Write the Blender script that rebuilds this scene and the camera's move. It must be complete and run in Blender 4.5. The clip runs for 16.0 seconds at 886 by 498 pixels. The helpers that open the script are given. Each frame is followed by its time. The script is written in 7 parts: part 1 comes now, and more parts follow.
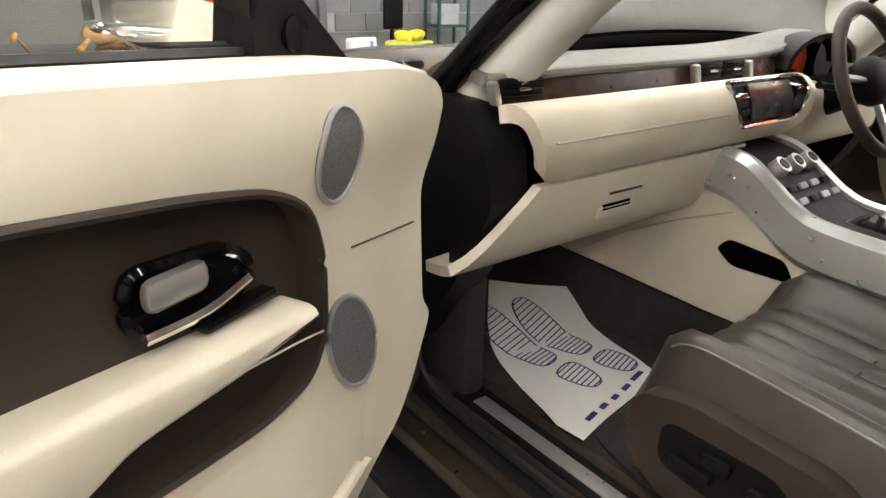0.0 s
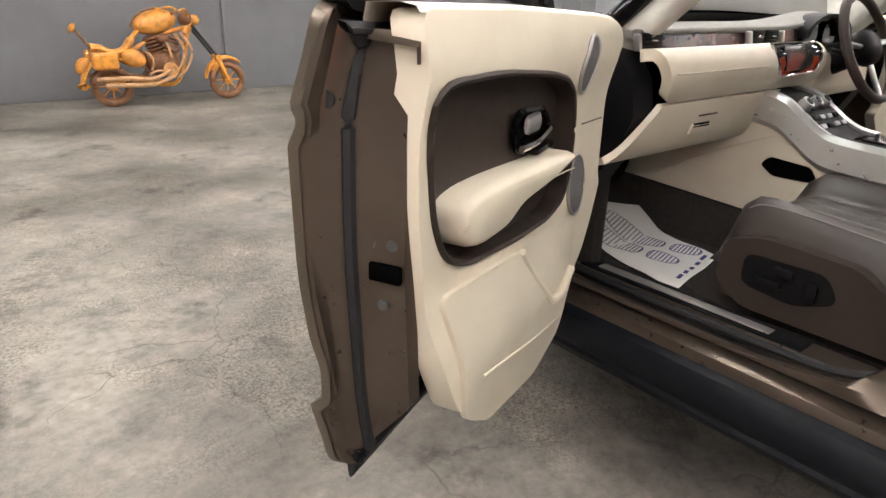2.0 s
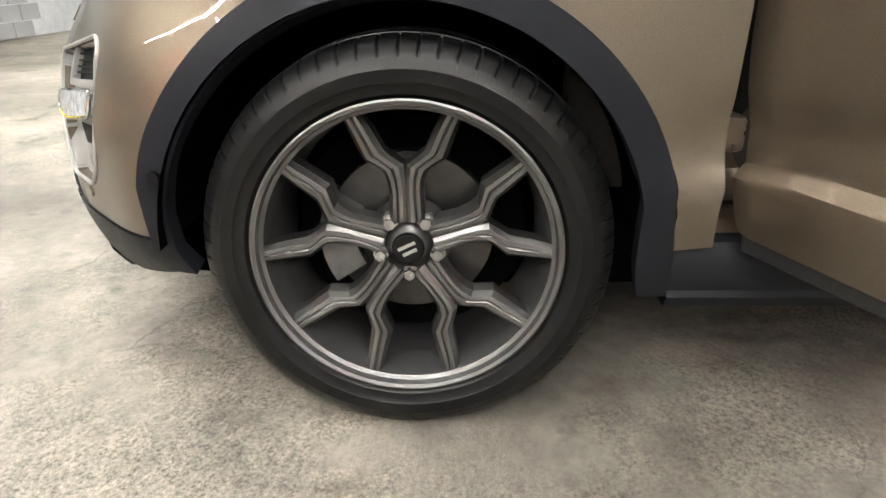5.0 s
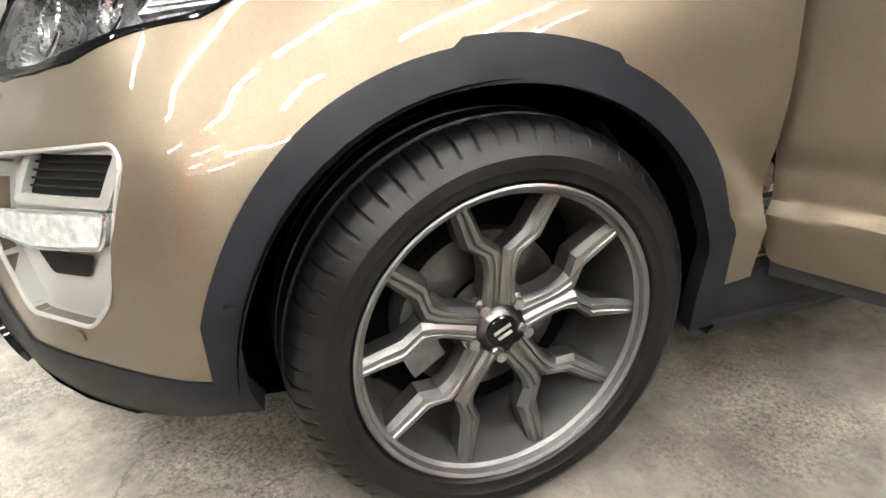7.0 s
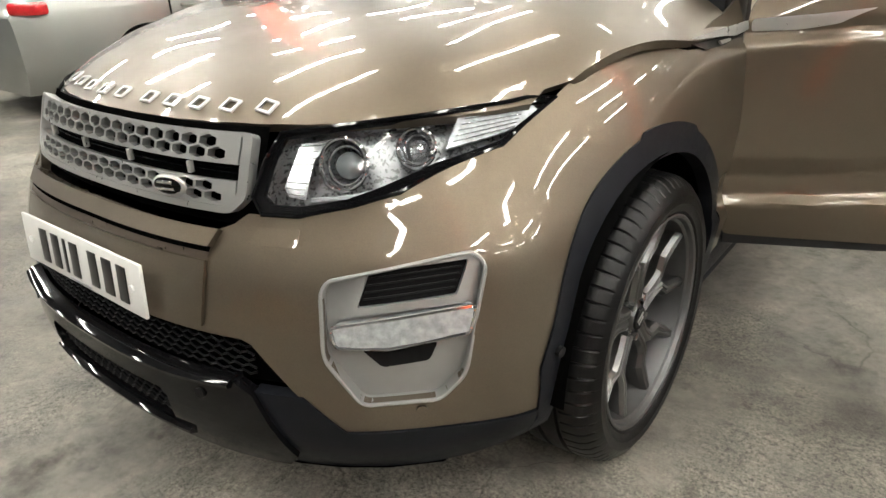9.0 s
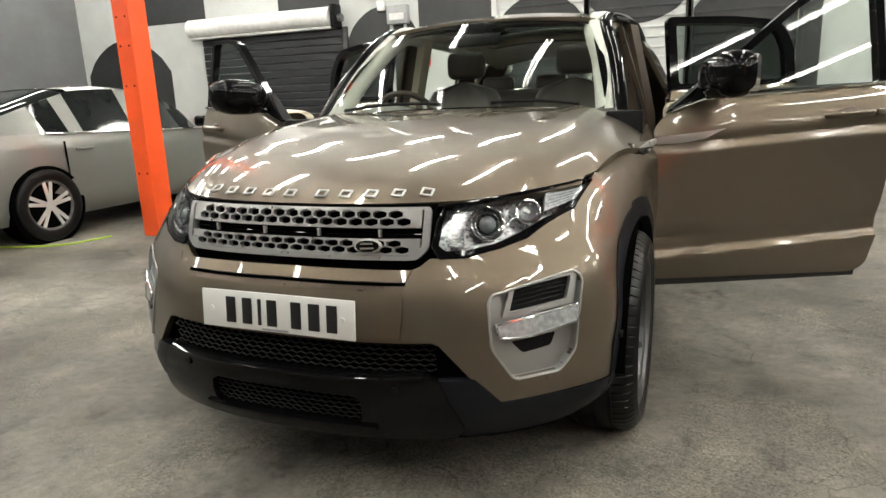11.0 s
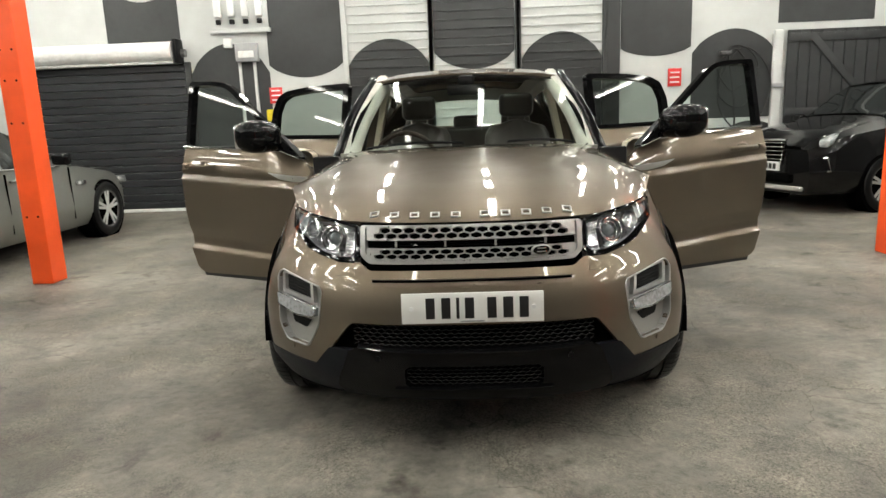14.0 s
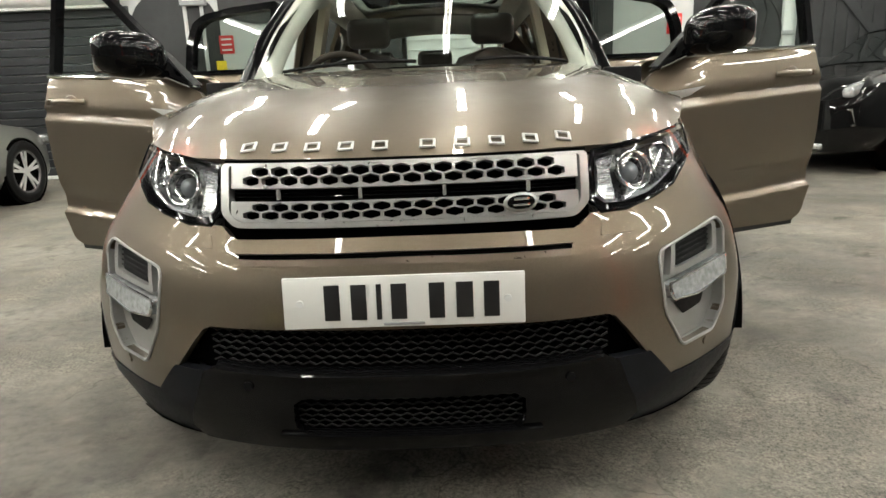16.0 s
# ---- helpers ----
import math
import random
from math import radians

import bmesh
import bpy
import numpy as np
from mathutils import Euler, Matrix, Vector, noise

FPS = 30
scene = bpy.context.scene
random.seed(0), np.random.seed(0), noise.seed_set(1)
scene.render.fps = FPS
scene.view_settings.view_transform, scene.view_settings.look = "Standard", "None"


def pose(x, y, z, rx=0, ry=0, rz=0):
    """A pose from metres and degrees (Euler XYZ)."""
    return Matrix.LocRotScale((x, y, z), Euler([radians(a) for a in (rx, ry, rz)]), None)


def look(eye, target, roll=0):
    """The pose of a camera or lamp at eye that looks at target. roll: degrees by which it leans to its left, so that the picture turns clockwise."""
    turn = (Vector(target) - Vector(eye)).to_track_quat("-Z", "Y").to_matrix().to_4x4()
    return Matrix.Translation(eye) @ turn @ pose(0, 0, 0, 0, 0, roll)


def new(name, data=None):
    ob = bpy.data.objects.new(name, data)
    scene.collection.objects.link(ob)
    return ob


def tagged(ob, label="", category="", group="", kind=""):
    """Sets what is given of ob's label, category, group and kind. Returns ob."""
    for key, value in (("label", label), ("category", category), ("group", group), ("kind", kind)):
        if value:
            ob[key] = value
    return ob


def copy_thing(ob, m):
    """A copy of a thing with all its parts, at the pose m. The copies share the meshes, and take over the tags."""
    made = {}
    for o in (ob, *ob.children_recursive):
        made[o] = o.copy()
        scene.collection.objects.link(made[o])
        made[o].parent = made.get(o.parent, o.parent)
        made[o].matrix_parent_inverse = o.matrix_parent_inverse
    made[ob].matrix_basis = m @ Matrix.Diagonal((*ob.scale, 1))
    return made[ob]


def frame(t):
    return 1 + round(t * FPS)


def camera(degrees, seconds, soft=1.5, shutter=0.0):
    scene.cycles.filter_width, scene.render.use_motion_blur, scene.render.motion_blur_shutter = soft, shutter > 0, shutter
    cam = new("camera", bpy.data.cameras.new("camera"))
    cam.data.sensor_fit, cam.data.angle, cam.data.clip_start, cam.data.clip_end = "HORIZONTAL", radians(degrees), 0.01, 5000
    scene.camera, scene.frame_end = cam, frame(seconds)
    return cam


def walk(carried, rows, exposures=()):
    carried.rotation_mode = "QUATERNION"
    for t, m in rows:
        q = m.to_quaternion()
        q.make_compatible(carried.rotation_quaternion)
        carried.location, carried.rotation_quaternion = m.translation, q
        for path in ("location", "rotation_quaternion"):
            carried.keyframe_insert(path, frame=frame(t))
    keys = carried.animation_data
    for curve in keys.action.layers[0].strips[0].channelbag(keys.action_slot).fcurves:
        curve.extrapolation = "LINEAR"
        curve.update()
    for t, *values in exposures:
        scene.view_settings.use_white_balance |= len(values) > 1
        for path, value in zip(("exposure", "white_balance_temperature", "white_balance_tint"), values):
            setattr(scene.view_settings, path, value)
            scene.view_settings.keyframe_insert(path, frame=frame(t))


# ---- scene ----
cam = camera(68.0, 16.0)
PATH = [
    (0, (1.505, 1.603, 1.253), (0.36, 0.142, 0.509), 1.5),
    (0.5, (1.671, 1.711, 1.214), (0.645, 0.167, 0.464), 2.0),
    (1, (1.855, 1.797, 1.195), (0.819, 0.262, 0.439), 2.3),
    (1.5, (2.029, 1.849, 1.203), (0.959, 0.338, 0.447), 2.3),
    (2, (2.268, 1.815, 1.2), (1.064, 0.398, 0.464), 2.0),
    (2.5, (2.531, 1.575, 1.205), (1.111, 0.373, 0.47), 1.4),
    (3, (2.567, 1.242, 1.176), (0.969, 0.296, 0.436), 0.6),
    (3.5, (2.496, 0.849, 1.112), (0.78, 0.138, 0.372), 0.2),
    (4, (2.403, 0.49, 0.998), (0.587, 0.053, 0.283), -0.4),
    (4.2, (2.314, 0.383, 0.937), (0.482, 0.044, 0.209), -0.8),
    (6.3, (1.724, -0.159, 0.771), (-0.074, 0.16, -0.045), -0.6),
    (6.5, (1.756, -0.222, 0.812), (-0.026, 0.191, 0.002), -0.7),
    (7, (1.767, -0.44, 0.928), (0.063, 0.239, 0.13), -1.2),
    (7.5, (1.732, -0.711, 1.026), (0.186, 0.272, 0.225), -1.9),
    (8, (1.711, -0.963, 1.127), (0.323, 0.224, 0.313), -1.9),
    (8.5, (1.573, -1.186, 1.15), (0.312, 0.137, 0.336), -2.0),
    (9, (1.411, -1.383, 1.193), (0.268, 0.038, 0.372), -2.3),
    (9.5, (1.377, -1.626, 1.23), (0.39, -0.078, 0.435), -2.4),
    (10, (1.336, -1.881, 1.225), (0.409, -0.217, 0.617), -2.1),
    (10.2, (1.315, -1.996, 1.217), (0.412, -0.3, 0.662), -2.2),
    (12.3, (0.582, -2.706, 1.226), (0.211, -0.786, 0.805), -1.8),
    (12.5, (0.474, -2.757, 1.229), (0.166, -0.826, 0.809), -1.8),
    (13, (0.216, -2.853, 1.245), (0.025, -0.906, 0.831), -1.9),
    (13.5, (0.014, -2.994, 1.267), (-0.104, -1.038, 0.867), -2.0),
    (14, (0.005, -3.199, 1.309), (-0.083, -1.239, 0.918), -2.2),
    (14.5, (0.076, -3.345, 1.377), (0.003, -1.386, 0.984), -2.2),
    (15, (0.082, -3.129, 1.249), (0.016, -1.172, 0.844), -2.2),
    (15.5, (0.118, -2.713, 1.132), (0.069, -0.764, 0.686), -2.3),
    (16, (0.122, -2.22, 1.065), (0.075, -0.279, 0.588), -2.3),
]
walk(cam, [(t, look(eye, target, roll)) for t, eye, target, roll in PATH],
     exposures=[(0, 0.72, 6600, 11), (1.5, 0.70, 6500, 15), (2.5, 0.70, 6500, 13), (4, 0.98, 6550, 10), (6.5, 2.25, 6600, 8), (7.5, 1.45, 6600, 8), (8.5, 0.82, 6600, 7), (9.5, 0.45, 6620, 6), (12.5, 0.08, 6700, 5), (15, 0.08, 6700, 5), (16, 0.30, 6700, 4)])

# ---------------------------------------------------------------- world and light
world = bpy.data.worlds.new("world")
scene.world = world
world.use_nodes = True
world.node_tree.nodes["Background"].inputs[0].default_value = (0.05, 0.055, 0.06, 1)
world.node_tree.nodes["Background"].inputs[1].default_value = 0.3
TUBE_GLOW = 56.0


# ---------------------------------------------------------------- materials
def nodes_of(name):
    m = bpy.data.materials.new(name)
    m.use_nodes = True
    return m, m.node_tree, m.node_tree.nodes["Principled BSDF"]


def ramp_of(t, fac, stops):
    r = t.nodes.new("ShaderNodeValToRGB")
    while len(r.color_ramp.elements) < len(stops):
        r.color_ramp.elements.new(0.5)
    for e, (p, c) in zip(r.color_ramp.elements, stops):
        e.position, e.color = p, (*c, 1)
    t.links.new(fac, r.inputs[0])
    return r.outputs[0]


def noise_of(t, scale, detail=4, rough=0.6, coord="Object"):
    tc = t.nodes.new("ShaderNodeTexCoord")
    n = t.nodes.new("ShaderNodeTexNoise")
    n.inputs["Scale"].default_value, n.inputs["Detail"].default_value, n.inputs["Roughness"].default_value = scale, detail, rough
    t.links.new(tc.outputs[coord], n.inputs["Vector"])
    return n.outputs[0]


def mat(name, color, rough=0.5, metal=0.0, vary=0.12, scale=9.0, grain=0.0, gscale=300.0, coat=0.0, spec=0.5, rvary=0.1):
    """A plain surface with colour drift at one scale, worn gloss at another and a fine grain in relief."""
    m, t, b = nodes_of(name)
    b.inputs["Metallic"].default_value = metal
    b.inputs["Specular IOR Level"].default_value = spec
    b.inputs["Coat Weight"].default_value, b.inputs["Coat Roughness"].default_value = coat, 0.03
    n = noise_of(t, scale)
    lo, hi = [max(0, c * (1 - vary)) for c in color], [min(1, c * (1 + vary)) for c in color]
    t.links.new(ramp_of(t, n, [(0.3, lo), (0.7, hi)]), b.inputs["Base Color"])
    n2 = noise_of(t, scale * 5, 3)
    t.links.new(ramp_of(t, n2, [(0.3, (max(0.02, rough - rvary * rough),) * 3), (0.7, (min(1, rough + rvary * rough),) * 3)]), b.inputs["Roughness"])
    if grain:
        bump = t.nodes.new("ShaderNodeBump")
        bump.inputs["Strength"].default_value, bump.inputs["Distance"].default_value = grain, 0.001
        t.links.new(noise_of(t, gscale, 2), bump.inputs["Height"])
        t.links.new(bump.outputs[0], b.inputs["Normal"])
    return m


def car_paint(name, color, metal=0.75, rough=0.32, ior=1.45):
    """Metallic paint: fine flake under a clear coat."""
    m, t, b = nodes_of(name)
    b.inputs["Metallic"].default_value = metal
    b.inputs["Coat Weight"].default_value, b.inputs["Coat Roughness"].default_value = 1.0, 0.008
    b.inputs["Coat IOR"].default_value = ior
    b.inputs["Specular IOR Level"].default_value = 0.5 if metal else 0.05
    n = noise_of(t, 900, 1)
    t.links.new(ramp_of(t, n, [(0.35, [c * 0.84 for c in color]), (0.65, [c * 1.16 for c in color])]), b.inputs["Base Color"])
    n2 = noise_of(t, 6, 3)
    t.links.new(ramp_of(t, n2, [(0.3, (rough * 0.9,) * 3), (0.7, (rough * 1.1,) * 3)]), b.inputs["Roughness"])
    return m


def glass_mat(name, tint=(0.85, 0.92, 0.88), rough=0.0, ior=1.45):
    """Thin glazing: clear, tinted, with a mirror-like surface gloss."""
    m, t, b = nodes_of(name)
    t.nodes.remove(b)
    tr, gl, mx, fr = (t.nodes.new("ShaderNode" + k) for k in ("BsdfTransparent", "BsdfGlossy", "MixShader", "Fresnel"))
    tr.inputs[0].default_value = (*tint, 1)
    gl.inputs["Roughness"].default_value = rough
    fr.inputs[0].default_value = ior
    t.links.new(fr.outputs[0], mx.inputs[0])
    t.links.new(tr.outputs[0], mx.inputs[1])
    t.links.new(gl.outputs[0], mx.inputs[2])
    t.links.new(mx.outputs[0], t.nodes["Material Output"].inputs[0])
    return m


def glow_mat(name, color, strength):
    m, t, b = nodes_of(name)
    b.inputs["Base Color"].default_value = (*color, 1)
    b.inputs["Emission Color"].default_value, b.inputs["Emission Strength"].default_value = (*color, 1), strength
    return m


def floor_mat():
    """Worn dusty screed: soft pale and dark patches, gritty broken areas, dark spills, hair cracks."""
    m, t, b = nodes_of("worn_concrete")

    def times(a, c):
        mx = t.nodes.new("ShaderNodeMix")
        mx.data_type, mx.blend_type = "RGBA", "MULTIPLY"
        mx.inputs[0].default_value = 1
        t.links.new(a, mx.inputs[6])
        t.links.new(c, mx.inputs[7])
        return mx.outputs[2]

    def mixed(fac, a, c):
        mx = t.nodes.new("ShaderNodeMix")
        mx.data_type = "RGBA"
        t.links.new(fac, mx.inputs[0])
        t.links.new(a, mx.inputs[6])
        t.links.new(c, mx.inputs[7])
        return mx.outputs[2]

    big, mid, small = noise_of(t, 0.7, 5, 0.6), noise_of(t, 3.4, 9, 0.74), noise_of(t, 22, 6, 0.7)
    fine = noise_of(t, 110, 4, 0.75)
    c1 = ramp_of(t, big, [(0.36, (0.085, 0.078, 0.066)), (0.5, (0.170, 0.159, 0.138)), (0.64, (0.250, 0.234, 0.205))])
    c1 = times(c1, ramp_of(t, mid, [(0.34, (0.36, 0.35, 0.34)), (0.46, (0.88, 0.88, 0.88)), (0.56, (1.10, 1.09, 1.08)), (0.68, (1.45, 1.43, 1.41))]))
    # broken, gritty patches against rubbed smooth ones
    where = ramp_of(t, noise_of(t, 1.15, 4, 0.65), [(0.44, (0, 0, 0)), (0.56, (1, 1, 1))])
    grit = ramp_of(t, fine, [(0.36, (0.30, 0.29, 0.27)), (0.46, (0.80, 0.79, 0.77)), (0.56, (1.12, 1.11, 1.08)), (0.70, (1.75, 1.72, 1.66))])
    rubbed = ramp_of(t, small, [(0.34, (0.76, 0.75, 0.74)), (0.5, (1.0, 1.0, 1.0)), (0.66, (1.18, 1.17, 1.16))])
    c1 = times(c1, mixed(where, rubbed, grit))
    # spills and specks
    c1 = times(c1, ramp_of(t, noise_of(t, 2.1, 7, 0.68), [(0.31, (0.25, 0.235, 0.21)), (0.42, (1, 1, 1))]))
    c1 = times(c1, ramp_of(t, noise_of(t, 9.0, 3, 0.5), [(0.23, (0.30, 0.28, 0.26)), (0.27, (1, 1, 1)), (0.75, (1, 1, 1)), (0.79, (1.45, 1.43, 1.4))]))
    # hair cracks
    tc, warp, add, vor = (t.nodes.new("ShaderNode" + k) for k in ("TexCoord", "TexNoise", "VectorMath", "TexVoronoi"))
    warp.inputs["Scale"].default_value, warp.inputs["Detail"].default_value = 3.0, 5
    t.links.new(tc.outputs["Object"], warp.inputs["Vector"])
    add.operation = "MULTIPLY_ADD"
    t.links.new(warp.outputs["Color"], add.inputs[0])
    add.inputs[1].default_value = (0.5, 0.5, 0.0)
    t.links.new(tc.outputs["Object"], add.inputs[2])
    vor.feature = "DISTANCE_TO_EDGE"
    vor.inputs["Scale"].default_value = 1.7
    t.links.new(add.outputs[0], vor.inputs["Vector"])
    crack = ramp_of(t, vor.outputs["Distance"], [(0.0, (0.45, 0.44, 0.42)), (0.008, (1, 1, 1))])
    whole = ramp_of(t, big, [(0.0, (1, 1, 1)), (1.0, (1, 1, 1))])
    c1 = times(c1, mixed(ramp_of(t, noise_of(t, 0.9, 3, 0.5), [(0.50, (0, 0, 0)), (0.60, (1, 1, 1))]), whole, crack))
    t.links.new(c1, b.inputs["Base Color"])
    t.links.new(ramp_of(t, mid, [(0.3, (0.42,) * 3), (0.7, (0.80,) * 3)]), b.inputs["Roughness"])
    b.inputs["Specular IOR Level"].default_value = 0.4
    bump = t.nodes.new("ShaderNodeBump")
    bump.inputs["Strength"].default_value, bump.inputs["Distance"].default_value = 0.5, 0.006
    t.links.new(noise_of(t, 130, 5, 0.8), bump.inputs["Height"])
    t.links.new(bump.outputs[0], b.inputs["Normal"])
    return m


M = dict(
    paint=car_paint("bronze_metallic_paint", (0.134, 0.107, 0.077), 0.74, 0.38),
    shell=mat("satin_bronze_inner_paint", (0.110, 0.085, 0.066), 0.30, 0.7, 0.1, 8),
    silver_paint=car_paint("silver_grey_paint", (0.21, 0.214, 0.20), 0.6, 0.36),
    black_paint=car_paint("black_car_paint", (0.003, 0.003, 0.0032), 0.0, 0.3, 1.35),
    clad=mat("charcoal_cladding", (0.0085, 0.0093, 0.012), 0.42, 0, 0.15, 12, 0.2, 500, spec=0.13),
    gloss_black=mat("piano_black", (0.004, 0.004, 0.0045), 0.035, 0, 0.1, 5, spec=0.17),
    black=mat("black_plastic", (0.006, 0.006, 0.0066), 0.5, 0, 0.2, 15, 0.2, 400, spec=0.12),
    # near-black without gloss: the shade of voids and gaps put into the colour
    dark=mat("void_shade_black", (0.002, 0.002, 0.002), 0.9, spec=0.0),
    rubber=mat("black_rubber_seal", (0.012, 0.012, 0.013), 0.6, 0, 0.2, 20),
    tyre=mat("tyre_rubber", (0.0035, 0.0035, 0.0038), 0.36, 0, 0.35, 14, 0.3, 260, spec=0.24),
    rim=mat("anthracite_alloy", (0.15, 0.15, 0.153), 0.46, 0.9, 0.08, 10, 0.05, 500),
    rim_face=mat("smoked_alloy_face", (0.15, 0.149, 0.148), 0.33, 0.9, 0.05, 12),
    disc=mat("brushed_steel_disc", (0.075, 0.072, 0.07), 0.40, 0.9, 0.2, 20),
    disc_bright=mat("bright_steel_nut", (0.34, 0.34, 0.34), 0.25, 0.9, 0.1, 20),
    steel=mat("cast_metal", (0.12, 0.12, 0.12), 0.5, 0.6, 0.3, 20),
    silver=mat("satin_silver_trim", (0.53, 0.53, 0.52), 0.30, 0.75, 0.04, 8),
    fogsilver=mat("satin_silver_surround", (0.36, 0.36, 0.35), 0.38, 0.5, 0.05, 8),
    alloy=mat("bright_alloy", (0.62, 0.62, 0.61), 0.35, 0.3, 0.05, 8),
    chrome=mat("chrome", (0.8, 0.8, 0.8), 0.08, 1.0, 0.03, 8),
    cream=mat("cream_leather", (0.66, 0.60, 0.475), 0.46, 0, 0.05, 7, 0.18, 420),
    creamlow=mat("cream_moulded_plastic", (0.62, 0.565, 0.45), 0.5, 0, 0.05, 7, 0.12, 500),
    espresso=mat("espresso_leather", (0.036, 0.026, 0.021), 0.45, 0, 0.1, 8, 0.25, 420, spec=0.26),
    seat=mat("dark_brown_seat_leather", (0.048, 0.040, 0.036), 0.32, 0, 0.12, 8, 0.3, 380),
    carpet=mat("dark_brown_carpet", (0.022, 0.018, 0.016), 0.95, 0, 0.3, 60, 0.8, 900),
    dashtop=mat("grey_dash_top_leather", (0.16, 0.155, 0.14), 0.55, 0, 0.08, 8, 0.3, 420),
    wood=mat("dark_walnut_veneer", (0.045, 0.020, 0.012), 0.22, 0, 0.5, 30, spec=0.3),
    paper=mat("white_paper_mat", (0.78, 0.765, 0.73), 0.7, 0, 0.04, 6),
    ink=mat("blue_print_ink", (0.02, 0.025, 0.16), 0.6),
    stitch=mat("pale_thread", (0.5, 0.45, 0.36), 0.7),
    plate=mat("white_number_plate", (0.80, 0.80, 0.78), 0.25, 0, 0.02, 5),
    char=mat("black_plate_bars", (0.012, 0.012, 0.013), 0.35),
    headlining=mat("pale_headlining", (0.55, 0.55, 0.50), 0.8),
    screen=mat("screen_glass", (0.03, 0.034, 0.033), 0.12, 0, 0.4, 12, spec=0.25),
    carglass=mat("dark_car_glass", (0.012, 0.014, 0.014), 0.05, 0, 0.3, 3, spec=0.35),
    lampgrey=mat("lamp_inner_grey", (0.26, 0.265, 0.27), 0.28, 0.7, 0.15, 25),
    lamp_clear=glass_mat("lamp_cover", (0.97, 0.98, 0.99), 0.0, 1.38),
    lens=mat("projector_lens", (0.22, 0.24, 0.25), 0.03, 0.3, 0.1, 6, coat=1),
    reflector=mat("lamp_reflector", (0.75, 0.76, 0.78), 0.16, 0.9, 0.05, 20),
    drl=mat("clear_ribbed_lens", (0.48, 0.50, 0.52), 0.14, 0.4, 0.3, 60, 0.8, 180),
    glass=glass_mat("door_glass", (0.80, 0.88, 0.83)),
    wind=glass_mat("windscreen_glass", (0.82, 0.88, 0.84)),
    privacy=glass_mat("tinted_glass", (0.35, 0.40, 0.37)),
    floor=floor_mat(),
    wallwhite=mat("white_wall_paint", (0.54, 0.555, 0.55), 0.6, 0, 0.06, 2.5, 0.3, 60),
    wallblack=mat("charcoal_wall_paint", (0.022, 0.0235, 0.025), 0.55, 0, 0.2, 2.5, 0.3, 60),
    shutter=mat("dark_shutter_paint", (0.022, 0.024, 0.027), 0.42, 0.2, 0.15, 3),
    greywall=mat("dark_grey_wall_paint", (0.115, 0.117, 0.122), 0.65, 0, 0.12, 1.6, 0.4, 50),
    block=mat("grey_painted_block", (0.185, 0.19, 0.192), 0.7, 0, 0.1, 3, 0.5, 70),
    orange=mat("orange_red_steel_paint", (0.82, 0.085, 0.012), 0.42, 0, 0.08, 4, 0.15, 80),
    ceil=mat("dark_ceiling", (0.10, 0.10, 0.10), 0.8),
    tube=glow_mat("fluorescent_tube", (1.0, 0.97, 0.92), TUBE_GLOW),
    batten=mat("white_batten", (0.75, 0.75, 0.74), 0.4),
    bikewood=mat("varnished_orange_wood", (0.55, 0.235, 0.035), 0.28, 0, 0.35, 14, coat=0.5),
    bikepale=mat("pale_carved_wood", (0.40, 0.22, 0.10), 0.4, 0, 0.3, 18),
    bikedark=mat("brown_carved_wood", (0.17, 0.075, 0.03), 0.4, 0, 0.4, 18),
    whiteplastic=mat("white_plastic", (0.78, 0.79, 0.79), 0.4, 0, 0.03, 6),
    blueplastic=mat("blue_plastic", (0.10, 0.27, 0.52), 0.4),
    lime=mat("lime_fabric", (0.50, 0.55, 0.12), 0.85, 0, 0.15, 30),
    yellow=mat("yellow_cloth", (0.75, 0.58, 0.03), 0.8, 0, 0.15, 20),
    red=mat("red_sign", (0.62, 0.03, 0.03), 0.4),
    tail=mat("red_lamp_lens", (0.55, 0.015, 0.02), 0.1, 0, 0.2, 20, coat=0.6),
    greenbelt=mat("green_cable", (0.45, 0.65, 0.05), 0.5),
    green=mat("dark_green_metal", (0.02, 0.06, 0.045), 0.5, 0.2),
    grey=mat("grey_plastic", (0.33, 0.34, 0.35), 0.5),
    speaker=mat("grey_speaker_mesh", (0.20, 0.20, 0.205), 0.45, 0.5, 0.3, 350, 0.7, 700),
)


# ---------------------------------------------------------------- mesh helpers
def V(*a):
    return Vector(a)


def part(name, bm, material, parent=None, label="", smooth=True, sharp=40):
    """Links a bmesh as one mesh object under a thing or a part."""
    bmesh.ops.remove_doubles(bm, verts=bm.verts, dist=1e-5)
    bmesh.ops.recalc_face_normals(bm, faces=bm.faces)
    me = bpy.data.meshes.new(name)
    bm.to_mesh(me)
    bm.free()
    me.materials.append(material)
    me.shade_smooth() if smooth else me.shade_flat()
    if smooth:
        me.set_sharp_from_angle(angle=radians(sharp))
    ob = new(name, me)
    if parent:
        ob.parent = parent
    if label:
        tagged(ob, label)
    return ob


def thing(name, label, category, group="", m=None):
    e = new(name)
    e.empty_display_size = 0.1
    if m:
        e.matrix_world = m
    return tagged(e, label, category, group)


def B():
    return bmesh.new()


def mirror(bm):
    """Flips a bmesh to the car's other side."""
    bmesh.ops.scale(bm, vec=(-1, 1, 1), verts=bm.verts)
    return bm


def both(bm):
    """Adds the mirror image of a bmesh to itself."""
    g = bmesh.ops.duplicate(bm, geom=bm.verts[:] + bm.edges[:] + bm.faces[:])
    bmesh.ops.scale(bm, vec=(-1, 1, 1), verts=[v for v in g["geom"] if isinstance(v, bmesh.types.BMVert)])
    return bm


